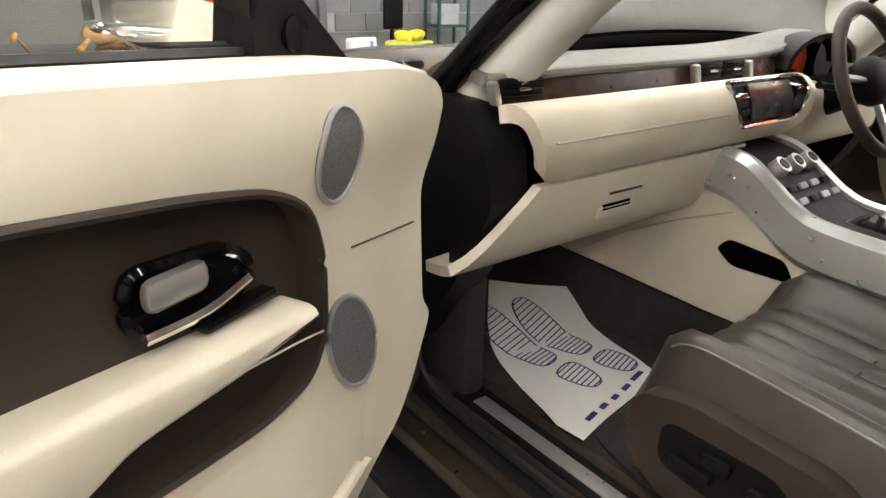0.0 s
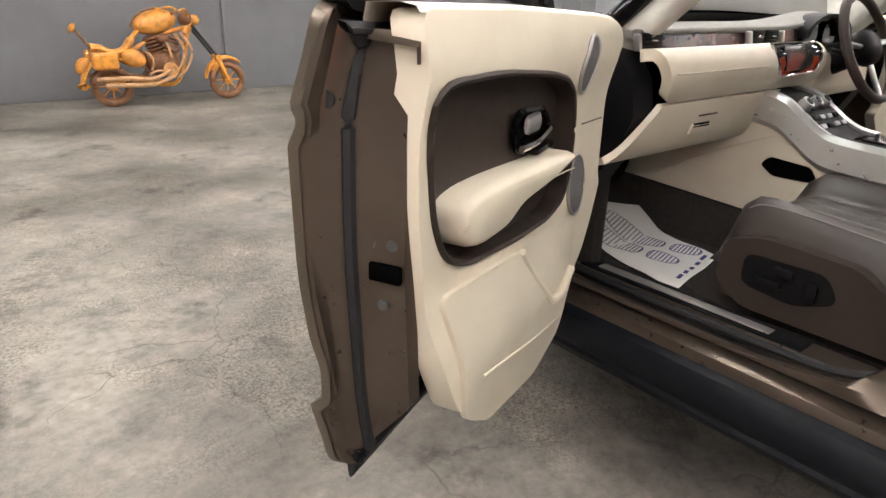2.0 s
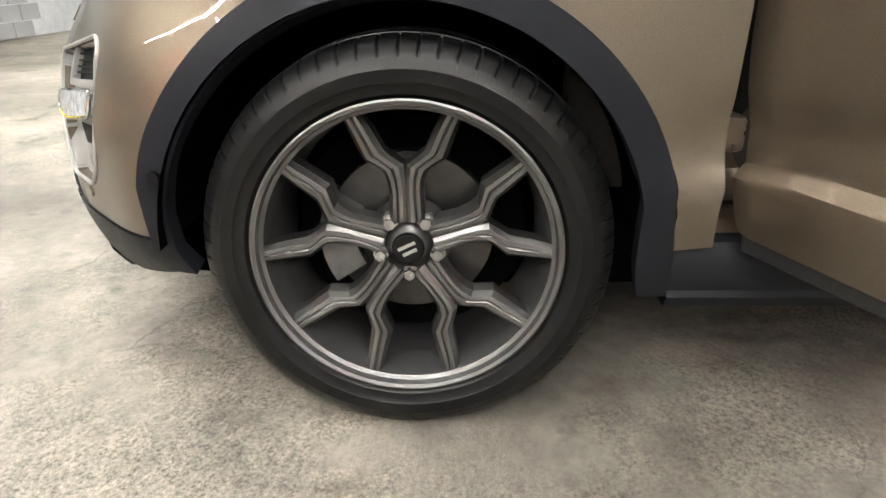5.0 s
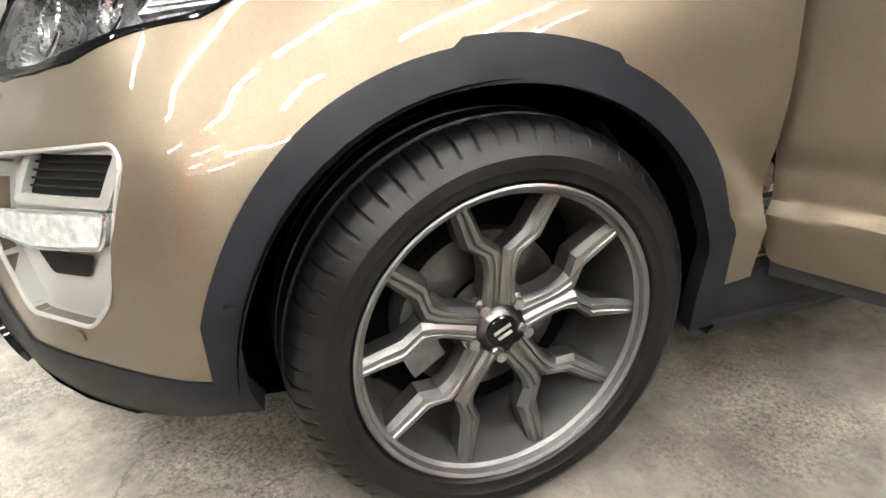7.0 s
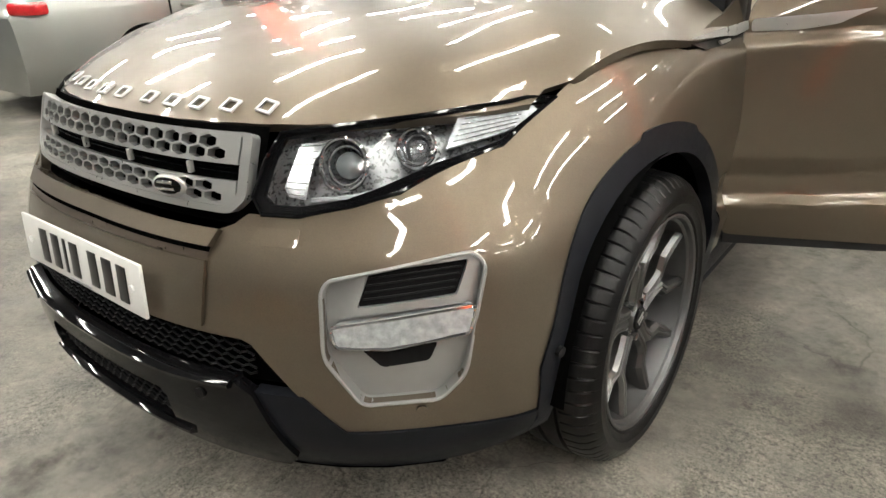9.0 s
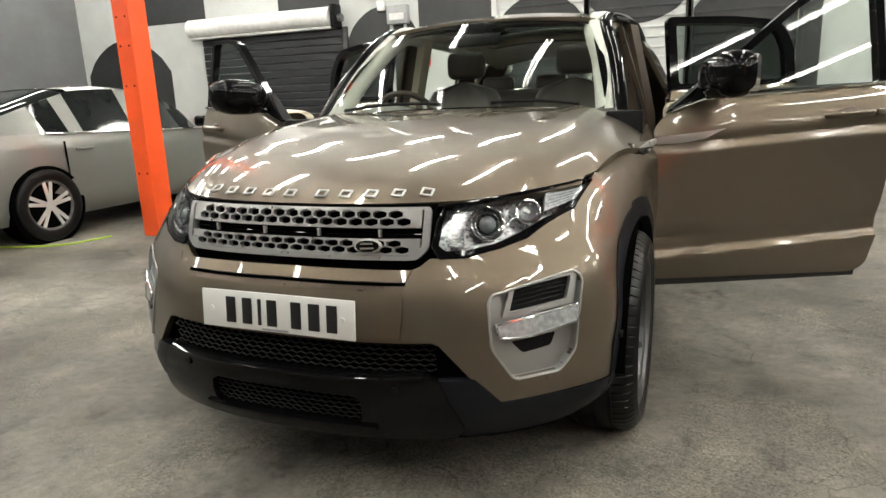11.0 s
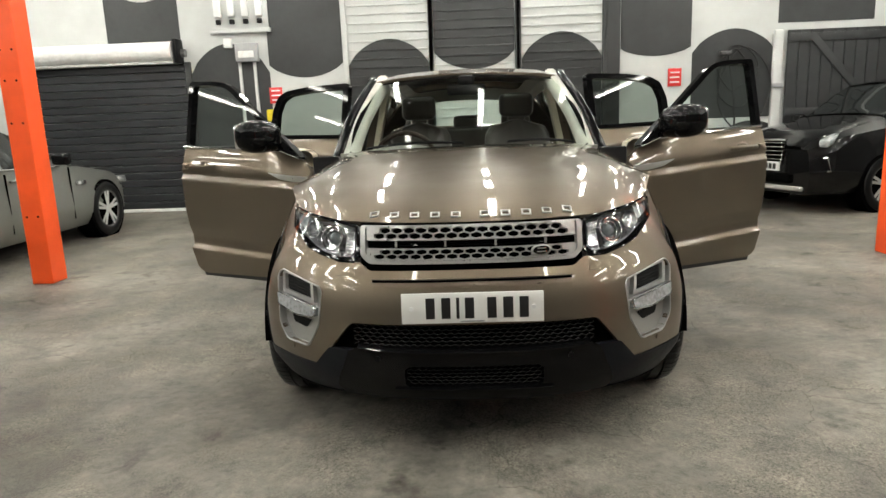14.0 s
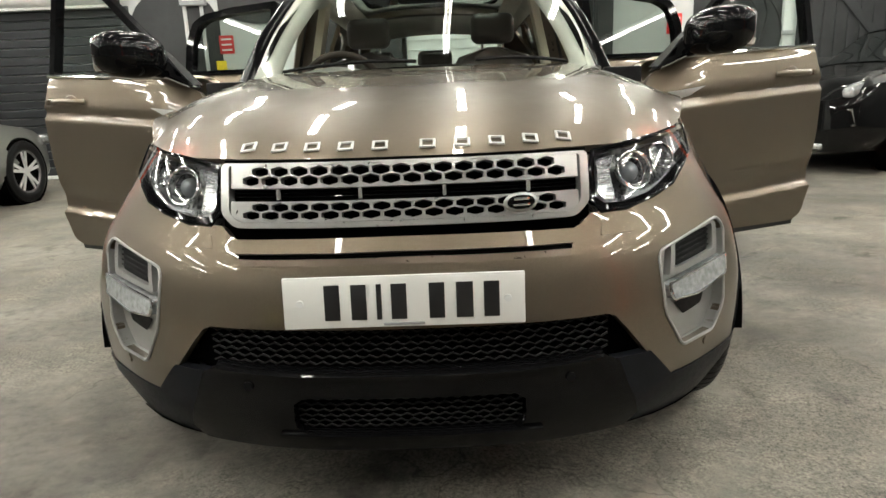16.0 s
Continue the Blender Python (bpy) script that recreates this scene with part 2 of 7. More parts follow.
def box(bm, c, size, bevel=0.0, m=None, seg=2):
    r = bmesh.ops.create_cube(bm, size=1)
    vs = r["verts"]
    bmesh.ops.scale(bm, vec=size, verts=vs)
    if bevel:
        es = list({e for v in vs for e in v.link_edges})
        g = bmesh.ops.bevel(bm, geom=es, offset=bevel, segments=seg, affect="EDGES", profile=0.5)
        vs = list({v for f in g["faces"] for v in f.verts} | {v for v in vs if v.is_valid})
    bmesh.ops.transform(bm, matrix=Matrix.Translation(c) @ (m or Matrix()), verts=vs)
    return bm


def cyl(bm, p0, p1, r0, r1=None, n=20, caps=True):
    p0, p1 = Vector(p0), Vector(p1)
    d = p1 - p0
    m = Matrix.Translation((p0 + p1) / 2) @ d.to_track_quat("Z", "Y").to_matrix().to_4x4()
    bmesh.ops.create_cone(bm, cap_ends=caps, segments=n, radius1=r0, radius2=r0 if r1 is None else r1, depth=d.length, matrix=m)
    return bm


def ball(bm, c, size, m=None, n=18):
    mm = Matrix.Translation(c) @ (m or Matrix()) @ Matrix.Diagonal((*size, 1))
    bmesh.ops.create_uvsphere(bm, u_segments=n, v_segments=n // 2, radius=1, matrix=mm)
    return bm


def smooth_path(pts, n=8, closed=False):
    """Catmull-Rom through the points."""
    p = [np.array(q, float) for q in pts]
    k = len(p)
    out = []
    for i in range(k if closed else k - 1):
        a, b, c, d = (p[(i + j) % k] if closed else p[min(max(i + j, 0), k - 1)] for j in (-1, 0, 1, 2))
        for t in np.linspace(0, 1, n, endpoint=False):
            out.append(0.5 * (2 * b + (c - a) * t + (2 * a - 5 * b + 4 * c - d) * t * t + (3 * b - a - 3 * c + d) * t ** 3))
    if not closed:
        out.append(p[-1])
    return [tuple(q) for q in out]


def sweep(bm, pts, r, n=8, closed=False, flat=1.0):
    """A round (or flattened) bar along a path."""
    pts = [Vector(p) for p in pts]
    k = len(pts)
    rings = []
    up = Vector((0, 0, 1))
    for i, p in enumerate(pts):
        a, b = (pts[(i - 1) % k], pts[(i + 1) % k]) if closed else (pts[max(i - 1, 0)], pts[min(i + 1, k - 1)])
        d = (b - a).normalized()
        s = d.cross(up)
        s = s.normalized() if s.length > 0.05 else Vector((1, 0, 0))
        w = s.cross(d).normalized()
        rr = r[i] if isinstance(r, (list, tuple)) else r
        rings.append([bm.verts.new(p + rr * (math.cos(q) * s + flat * math.sin(q) * w)) for q in (2 * math.pi * j / n for j in range(n))])
    for i in range(k if closed else k - 1):
        r0, r1 = rings[i], rings[(i + 1) % k]
        for j in range(n):
            bm.faces.new((r0[j], r0[(j + 1) % n], r1[(j + 1) % n], r1[j]))
    if not closed:
        bm.faces.new(rings[0][::-1])
        bm.faces.new(rings[-1])
    return bm


def loft(bm, rings, closed=True, caps=True):
    """Skins a row of point rings of equal length."""
    vs = [[bm.verts.new(p) for p in r] for r in rings]
    n = len(vs[0])
    for a, b in zip(vs, vs[1:]):
        for j in range(n if closed else n - 1):
            bm.faces.new((a[j], a[(j + 1) % n], b[(j + 1) % n], b[j]))
    if caps and closed:
        bm.faces.new(vs[0][::-1])
        bm.faces.new(vs[-1])
    return bm


def rounded(poly, r=0.02, n=4):
    """Rounds the corners of a 2D polygon."""
    out = []
    k = len(poly)
    for i in range(k):
        a, b, c = (np.array(poly[(i + j) % k], float) for j in (-1, 0, 1))
        la, lc = np.linalg.norm(a - b), np.linalg.norm(c - b)
        rr = min(r, la * 0.45, lc * 0.45)
        p, q = b + (a - b) / la * rr, b + (c - b) / lc * rr
        for t in np.linspace(0, 1, n + 1):
            out.append(tuple((1 - t) ** 2 * p + 2 * t * (1 - t) * b + t * t * q))
    return out


def inside(p, poly):
    x, y = p
    hit = False
    for (x0, y0), (x1, y1) in zip(poly, poly[1:] + poly[:1]):
        if (y0 > y) != (y1 > y) and x < (x1 - x0) * (y - y0) / (y1 - y0) + x0:
            hit = not hit
    return hit


def cut_line(bm, a, b, reach):
    """Cuts the faces near the segment a-b along its line, in the flat layout."""
    lo = (min(a[0], b[0]) - reach, min(a[1], b[1]) - reach)
    hi = (max(a[0], b[0]) + reach, max(a[1], b[1]) + reach)
    fs = []
    for f in bm.faces:
        xs, ys = [v.co.x for v in f.verts], [v.co.y for v in f.verts]
        if max(xs) >= lo[0] and min(xs) <= hi[0] and max(ys) >= lo[1] and min(ys) <= hi[1]:
            fs.append(f)
    d = Vector((b[0] - a[0], b[1] - a[1], 0))
    if d.length < 1e-6 or not fs:
        return
    geom = list({v for f in fs for v in f.verts}) + list({e for f in fs for e in f.edges}) + fs
    bmesh.ops.bisect_plane(bm, geom=geom, dist=1e-6, plane_co=(a[0], a[1], 0), plane_no=(-d.y, d.x, 0))


def sheet(outer, surf, holes=(), step=0.03,  rim=0.012, off=0.0, centre=False):
    """A trimmed piece of the surface surf(u, v) -> (point, outward normal), cut to a flat outline with holes; its edges turn inwards by rim."""
    bm = B()
    us, vs = [p[0] for p in outer], [p[1] for p in outer]
    u0, u1, v0, v1 = min(us), max(us), min(vs), max(vs)
    su, step = step if isinstance(step, tuple) else (step, step)
    nu, nv = max(2, int((u1 - u0) / su)), max(2, int((v1 - v0) / step))
    grid = [[bm.verts.new((u0 + (u1 - u0) * i / nu, v0 + (v1 - v0) * j / nv, 0)) for j in range(nv + 1)] for i in range(nu + 1)]
    for i in range(nu):
        for j in range(nv):
            bm.faces.new((grid[i][j], grid[i + 1][j], grid[i + 1][j + 1], grid[i][j + 1]))
    for poly in (outer, *holes):
        poly = list(poly)
        for a, b in zip(poly, poly[1:] + poly[:1]):
            cut_line(bm, a, b, step * 0.2)
    gone = []
    for f in bm.faces:
        c = f.calc_center_median()
        p = (c.x, c.y)
        if not inside(p, list(outer)) or any(inside(p, list(h)) for h in holes):
            gone.append(f)
    bmesh.ops.delete(bm, geom=gone, context="FACES")
    normals = {}
    for v in bm.verts:
        p, n = surf(v.co.x, v.co.y)
        v.co = Vector(p) + Vector(n) * off
        if centre and abs(v.co.x) < 0.018:
            v.co.x = 0
        normals[v] = Vector(n)
    if rim:
        edges = [e for e in bm.edges if e.is_boundary and not (centre and all(v.co.x == 0 for v in e.verts))]
        inner = {}
        for e in edges:
            for v in e.verts:
                if v not in inner:
                    inner[v] = bm.verts.new(v.co - normals[v] * rim)
        for e in edges:
            a, b = e.verts
            bm.faces.new((a, b, inner[b], inner[a]))
    return bm


def flat(fn):
    """A surface from a point function, with its normal worked out by differences."""
    def surf(u, v):
        e = 1e-3
        p = Vector(fn(u, v))
        n = (Vector(fn(u + e, v)) - Vector(fn(u - e, v))).cross(Vector(fn(u, v + e)) - Vector(fn(u, v - e)))
        return p, n.normalized()
    return surf


def prism(bm, poly, to3, depth):
    """A flat outline given depth: to3(u, v, d) places it."""
    a = [bm.verts.new(to3(u, v, 0)) for u, v in poly]
    b = [bm.verts.new(to3(u, v, depth)) for u, v in poly]
    k = len(poly)
    bm.faces.new(a)
    bm.faces.new(b[::-1])
    for i in range(k):
        bm.faces.new((a[i], a[(i + 1) % k], b[(i + 1) % k], b[i]))
    return bm


def table(xs, ys, soft):
    """A smoothed curve through a few values."""
    g = np.linspace(xs[0] - 0.2, xs[-1] + 0.2, 600)
    y = np.interp(g, xs, ys)
    k = np.exp(-0.5 * ((np.arange(-80, 81) * (g[1] - g[0])) / soft) ** 2)
    k /= k.sum()
    y = np.convolve(np.pad(y, 80, mode="edge"), k, "valid")
    return lambda x: float(np.interp(x, g, y))

# ---------------------------------------------------------------- the setting
WALL_Y, BIKE_Y, LEFT_X, RIGHT_X, TOP = 7.1, -5.95, -10.0, 9.0, 3.95


def slab(name, c, size, material, label="", kind="structure"):
    return tagged(part(name, box(B(), c, size, 0.004, None, 1), material, None, smooth=False), label, kind=kind)


bm = B()
bmesh.ops.create_grid(bm, x_segments=40, y_segments=40, size=0.5, matrix=Matrix.Translation((-0.5, 0.5, 0)) @ Matrix.Diagonal((20, 14.6, 1, 1)))
for v in bm.verts:
    v.co.z = -0.004 + 0.004 * noise.noise(v.co * 0.8)
floor = tagged(part("floor", bm, M["floor"]), "worn mottled grey concrete workshop floor with damp stains", "floor", kind="structure")
slab("floor_base", (-0.5, 0.5, -0.16), (20.4, 15, 0.3), M["floor"])
slab("ceiling", (-0.5, 0.5, TOP + 0.1), (20.4, 15, 0.2), M["ceil"], "dark workshop ceiling")
slab("wall_left", (LEFT_X - 0.1, 0.5, TOP / 2), (0.2, 14.6, TOP), M["greywall"], "dark grey painted side wall")
slab("wall_right", (RIGHT_X + 0.1, 0.5, TOP / 2), (0.2, 14.6, TOP), M["greywall"], "dark grey painted side wall")
wall_far = slab("wall_north", (-0.5, WALL_Y + 0.15, TOP / 2), (20, 0.2, TOP), M["wallwhite"], "white workshop wall with black wave shapes")
slab("wall_south", (3.35, BIKE_Y - 0.1, TOP / 2), (11.5, 0.2, TOP), M["greywall"], "dark grey sheet wall")
slab("wall_south_return", (-2.45, BIKE_Y - 0.08, TOP / 2), (0.1, 0.3, TOP), M["greywall"])
block_wall = slab("wall_south_block", (-6.25, BIKE_Y - 0.32, TOP / 2), (7.5, 0.2, TOP), M["grey"], "grey painted blockwork wall")

# ceiling battens with fluorescent tubes
def batten(x, y, turn):
    e = thing("ceiling_light", "twin fluorescent batten, lit, on the dark ceiling", "ceiling light", "ceiling lights", pose(x, y, TOP - 0.06, 0, 0, turn))
    part("housing", box(B(), (0, 0, 0.03), (0.12, 1.56, 0.06), 0.006), M["batten"], e)
    for dx in (-0.032, 0.032):
        part("tube", cyl(B(), (dx, -0.75, -0.025), (dx, 0.75, -0.025), 0.016, n=10), M["tube"], e, "glowing white tube")
    return e


first = batten(-8.75, -4.2, 0)
for ix, x in enumerate((-8.75, -7.25, -5.75, -4.25, -2.75, -1.25, 0.25, 1.75, 3.25, 4.75, 6.25, 7.75)):
    for y in (-4.2, -1.4, 1.4, 4.2, 6.2) if ix % 2 == 0 else (-2.8, 0.0, 2.8, 5.3):
        if (x, y) != (-8.75, -4.2):
            copy_thing(first, pose(x, y, TOP - 0.06))

# ---------------------------------------------------------------- the main car: surfaces
# the car points to -y, its front axle stands at y = 0, z = 0 is the floor
HUB = Vector((0.80, 0.0, 0.352))
AXLE2 = 2.66
N_SUP = 2.55
half_w = table([0.18, 0.30, 0.42, 0.55, 0.68, 0.80, 0.88, 0.95, 1.00, 1.05, 1.10, 1.2], [0.88, 0.915, 0.932, 0.938, 0.937, 0.930, 0.920, 0.906, 0.892, 0.872, 0.85, 0.80], 0.02)
side_w = table([0.18, 0.30, 0.42, 0.55, 0.80, 1.05, 1.12, 1.2], [0.88, 0.92, 0.945, 0.952, 0.950, 0.942, 0.925, 0.895], 0.02)
nose_y = table([0.18, 0.26, 0.34, 0.42, 0.55, 0.64, 0.70, 0.75, 0.80, 0.88, 0.93, 1.0, 1.1], [-0.76, -0.84, -0.872, -0.872, -0.862, -0.846, -0.825, -0.79, -0.775, -0.735, -0.70, -0.60, -0.4], 0.016)
wheel_y = table([0.2, 0.55, 0.7, 0.8, 0.9, 1.0, 1.1], [0.0, 0.0, 0.12, 0.28, 0.45, 0.6, 0.7], 0.03)
door_dent = table([0.30, 0.40, 0.485, 0.50, 0.56, 0.62, 0.70, 0.93, 0.965, 0.985, 1.05], [0.0, 0.0, 0.008, -0.020, -0.024, -0.008, 0.0, 0.010, -0.008, 0.006, 0.0], 0.004)


def girth(z):
    w, n, c = half_w(z), nose_y(z), wheel_y(z)
    return w, c, c - n


def flank(y, z):
    """The bumper's full corner just ahead of the front wheel."""
    return 0.037 * np.exp(-((y + 0.47) / 0.11) ** 2) * float(np.interp(z, [0.25, 0.34, 0.72, 0.88], [0, 1, 1, 0.2]))


def side_x(y, z):
    """Half the body's width at a place along its side."""
    w, c, l = girth(z)
    if y >= c:
        x = w - (0.10 * max(0, y - 2.45) ** 2)
    else:
        k = min(1, (c - y) / l)
        x = w * (1 - k ** N_SUP) ** (1 / N_SUP) + float(flank(y, z))
    if y > 0.3:
        k = min(1, (y - 0.3) / 0.6)
        x += (side_w(z) - w) * k * k * (3 - 2 * k)
    return x


def front_y(x, z):
    w, c, l = girth(z)
    return c - l * (1 - min(1, abs(x) / w) ** N_SUP) ** (1 / N_SUP)


TH = np.linspace(0, 1, 401) * math.pi / 2


def skin_point(s, z):
    """The body's skin: s = x + y runs from the nose round the corner and down the side."""
    w, c, l = girth(z)
    if s >= w + c:
        y = s - w
        for _ in range(3):
            y = s - side_x(y, z)
        x = side_x(y, z)
    else:
        if s < c - l:
            return Vector((0, c - l, z))
        xs, ys = w * np.sin(TH) ** (2 / N_SUP), c - l * np.cos(TH) ** (2 / N_SUP)
        xs = xs + flank(ys, z)
        x, y = float(np.interp(s, xs + ys, xs)), float(np.interp(s, xs + ys, ys))
    if y > 0.28:
        for _ in range(6):
            y = s - side_x(y, z)
        x = s - y
    if y > 0.35:
        k = min(1, (y - 0.35) / 0.2)
        x += door_dent(z - 0.055 * (y - 0.5)) * k * k * (3 - 2 * k)
    return Vector((x, y, z))


def skin(s, z):
    e = 4e-3
    p = skin_point(s, z)
    n = (skin_point(s + e, z) - skin_point(s - e, z)).cross(skin_point(s, z + e) - skin_point(s, z - e)).normalized()
    return p, n


def sy(y, z):
    return (y + side_x(y, z), z)


def sx(x, z):
    return (x + front_y(x, z), z)


def arc(cy, cz, r, a0, a1, n):
    """Points on the side, round a wheel: degrees from straight back (0) over the top (90) to straight ahead (180)."""
    return [sy(cy + r * math.cos(radians(a)), cz + r * math.sin(radians(a))) for a in np.linspace(a0, a1, n)]


car = thing("car", "metallic bronze five-door SUV with black cladding, all doors open", "car")
HL = [sx(0.446, 0.905), sx(0.436, 0.862), sx(0.432, 0.800), sx(0.455, 0.772), sx(0.52, 0.772), sx(0.60, 0.790), sx(0.66, 0.810), sx(0.70, 0.842), sx(0.76, 0.868), sy(-0.33, 0.898), sy(-0.245, 0.932), sy(-0.30, 0.938), sx(0.74, 0.935), sx(0.65, 0.928), sx(0.55, 0.918)]
FOG = rounded([sx(0.592, 0.652), sx(0.60, 0.672), sx(0.775, 0.712), sx(0.795, 0.69), sx(0.795, 0.485), sx(0.765, 0.435), sx(0.66, 0.432), sx(0.605, 0.53)], 0.022)
ARCH_Z = 0.352


def off_edge(z):
    return sy(0.535, z)


# bumper
bump = [sx(0, 0.745), sx(0.2, 0.743), sx(0.375, 0.740), sx(0.405, 0.752), sx(0.43, 0.772)] + HL[3:10] + [sy(-0.252, 0.926), sy(-0.20, 0.86), sy(-0.14, 0.806)]
bump += arc(0, ARCH_Z, 0.472, 107, 166, 24) + [sy(-0.455, 0.37), sx(0.78, 0.368), sx(0.63, 0.368), sx(0.56, 0.44), sx(0.475, 0.545), sx(0.455, 0.553), sx(0.2, 0.553), sx(0.0, 0.553)] + [sx(0, z) for z in np.linspace(0.575, 0.73, 9)]
bm = sheet(bump, skin, [FOG], 0.028, 0.022, 0, True)
part("front_bumper", both(bm), M["paint"], car)
fend = [sy(-0.14, 0.806), sy(-0.20, 0.86), sy(-0.252, 0.926), sy(-0.235, 0.938), sy(-0.20, 0.952), sy(-0.13, 0.974), sy(-0.03, 0.992), sy(0.06, 0.992), sy(0.13, 0.982), sy(0.20, 0.968), sy(0.25, 0.965), off_edge(0.96), off_edge(0.75), off_edge(0.50), off_edge(0.36)]
fend += [sy(0.462, 0.352), sy(0.466, 0.42)] + arc(0, ARCH_Z, 0.472, 14, 107, 34)[:-1]
for s in (1, -1):
    bm = sheet(fend, skin, [], 0.028, 0.02)
    part("front_fender", bm if s > 0 else mirror(bm), M["paint"], car)
    # cladding over the wheel arch, with its raised flat
    out = [sy(0.478, 0.258), sy(0.470, 0.345)] + arc(0, ARCH_Z, 0.474, 14, 66, 24) + arc(0, ARCH_Z, 0.485, 68, 97, 14) + arc(0, ARCH_Z, 0.474, 99, 166, 30) + [sy(-0.458, 0.42), sy(-0.455, 0.345), sy(-0.448, 0.295)]
    inn = [sy(-0.39, 0.292)] + arc(0, ARCH_Z, 0.418, 172, 12, 56) + [sy(0.408, 0.330), sy(0.420, 0.256)]
    bm = sheet(out + inn, skin, [], 0.03, 0.035, 0.005)
    arch_ob = part("wheel_arch_cladding", bm if s > 0 else mirror(bm), M["clad"], car, "matt charcoal plastic wheel-arch cladding")
    p, n = skin(*sy(-0.418, 0.49))
    bm = cyl(B(), p + n * 0.004, p + n * 0.014, 0.011)
    part("parking_sensor", bm if s > 0 else mirror(bm), M["black"], arch_ob)
    # wheel housing behind, its near-black colour standing in for the shade
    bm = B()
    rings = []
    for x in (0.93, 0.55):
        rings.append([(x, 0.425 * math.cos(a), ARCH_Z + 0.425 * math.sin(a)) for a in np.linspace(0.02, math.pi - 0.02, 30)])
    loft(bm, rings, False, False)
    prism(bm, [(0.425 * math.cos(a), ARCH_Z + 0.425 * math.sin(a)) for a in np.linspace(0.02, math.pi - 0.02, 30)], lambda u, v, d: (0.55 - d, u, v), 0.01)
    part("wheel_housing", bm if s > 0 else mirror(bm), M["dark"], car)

# bonnet: a crowned sheet over the engine bay
bon_c = table([-0.78, -0.70, -0.62, -0.45, -0.2, 0.1, 0.35, 0.6], [0.86, 0.921, 0.962, 1.020, 1.068, 1.108, 1.135, 1.155], 0.05)


edge_z = table([-0.75, -0.4, -0.25, -0.2, -0.13, -0.03, 0.06, 0.13, 0.2, 0.3, 0.55], [0.905, 0.925, 0.940, 0.955, 0.977, 0.994, 0.996, 0.992, 0.988, 0.99, 1.01], 0.03)


def bonnet_z(x, y):
    k = min(1.15, abs(x) / 0.895)
    lead = front_y(min(abs(x), 0.80), 0.93)
    crown, e = bon_c(y - (lead - front_y(0, 0.93)) * max(0, min(1, 1 - (y - lead) / 0.65)) ** 1.5) + 0.010 * k * k, edge_z(y)
    # centre panel with soft shoulders, then the fall to the fender
    z = crown - (crown - e) * (0.16 * k ** 2 + 0.84 * k ** 6)
    fade = min(1, max(0, (y + 0.45) / 0.6))
    z += 0.010 * fade * math.exp(-((abs(x) - 0.56 - 0.06 * fade) / 0.085) ** 2)
    return z


def bonnet_surf(x, y):
    return flat(lambda a, b: (a, b, bonnet_z(a, b)))(x, y)


bon = [(0, front_y(0, 0.918))] + [(x, front_y(x, 0.922) + 0.0) for x in (0.1, 0.2, 0.3, 0.4, 0.48, 0.55, 0.62, 0.68, 0.73, 0.77)] + [(side_x(y, 0.945), y) for y in (-0.26, -0.2, -0.12, -0.03, 0.06, 0.13, 0.2, 0.3, 0.4, 0.5)] + [(0.86, 0.56), (0.80, 0.585), (0.72, 0.56), (0.5, 0.525), (0.25, 0.505), (0, 0.50)]
part("bonnet", both(sheet(bon, bonnet_surf, [], 0.03, 0.02, 0, True)), M["paint"], car)

# cowl, windscreen, roof
scr_low = lambda x: Vector((x, 0.50 + 0.16 * (x / 0.75) ** 2, 1.130 - 0.03 * (x / 0.75) ** 2))
scr_top = lambda x: Vector((x, 1.08 + 0.10 * (x / 0.6) ** 2, 1.580 - 0.035 * (x / 0.6) ** 2))


def screen_pt(u, v):
    """Windscreen: u across (-1 to 1), v up (0 to 1)."""
    a, b = scr_low(u * 0.745), scr_top(u * 0.575)
    p = a.lerp(b, v)
    bow = 0.035 * math.sin(math.pi * v)
    return p + Vector((0, -0.6, 0.8)) * bow


R_MID = table([1.0, 1.08, 1.35, 1.7, 2.2, 2.7, 3.15, 3.35], [1.56, 1.585, 1.632, 1.645, 1.63, 1.585, 1.52, 1.48], 0.08)


def roof_pt(u, v):
    """Roof: u across, v along (0 at the windscreen, 1 at the tailgate)."""
    y0 = 1.08 + 0.10 * (u * 0.575 / 0.6) ** 2
    y = y0 + (3.2 - y0) * v
    w = 0.60 + 0.05 * math.sin(math.pi * min(1, v * 1.1)) - 0.03 * v
    return Vector((u * w, y, R_MID(y) - (0.05 + 0.02 * v) * abs(u) ** 2.4 - 0.0))


bm = sheet([(-0.985, 0.0), (0.985, 0.0), (0.97, 1.0), (-0.97, 1.0)], flat(screen_pt), [], 0.08, 0)
screen_ob = part("windscreen", bm, M["wind"], car, "clear windscreen glass")
screen_ob.visible_shadow = False
frame_h = [(-0.955, 0.05), (0.955, 0.05), (0.945, 0.95), (-0.945, 0.95)]
bm = sheet([(-1.0, -0.02), (1.0, -0.02), (1.0, 1.02), (-1.0, 1.02)], flat(screen_pt), [rounded(frame_h, 0.06)], 0.06, 0, -0.006)
part("screen_border", bm, M["gloss_black"], car)
bm = sheet([(-1.05, -0.005), (1.05, -0.005), (1.05, 1), (-1.05, 1)], flat(roof_pt), [rounded([(-0.78, 0.10), (0.78, 0.10), (0.78, 0.72), (-0.78, 0.72)], 0.08)], 0.06, 0.03)
part("roof", bm, M["paint"], car)
bm = sheet([(-0.8, 0.09), (0.8, 0.09), (0.8, 0.73), (-0.8, 0.73)], flat(roof_pt), [], 0.08, 0, -0.008)
part("glass_roof", bm, M["privacy"], car, "dark panoramic glass roof")


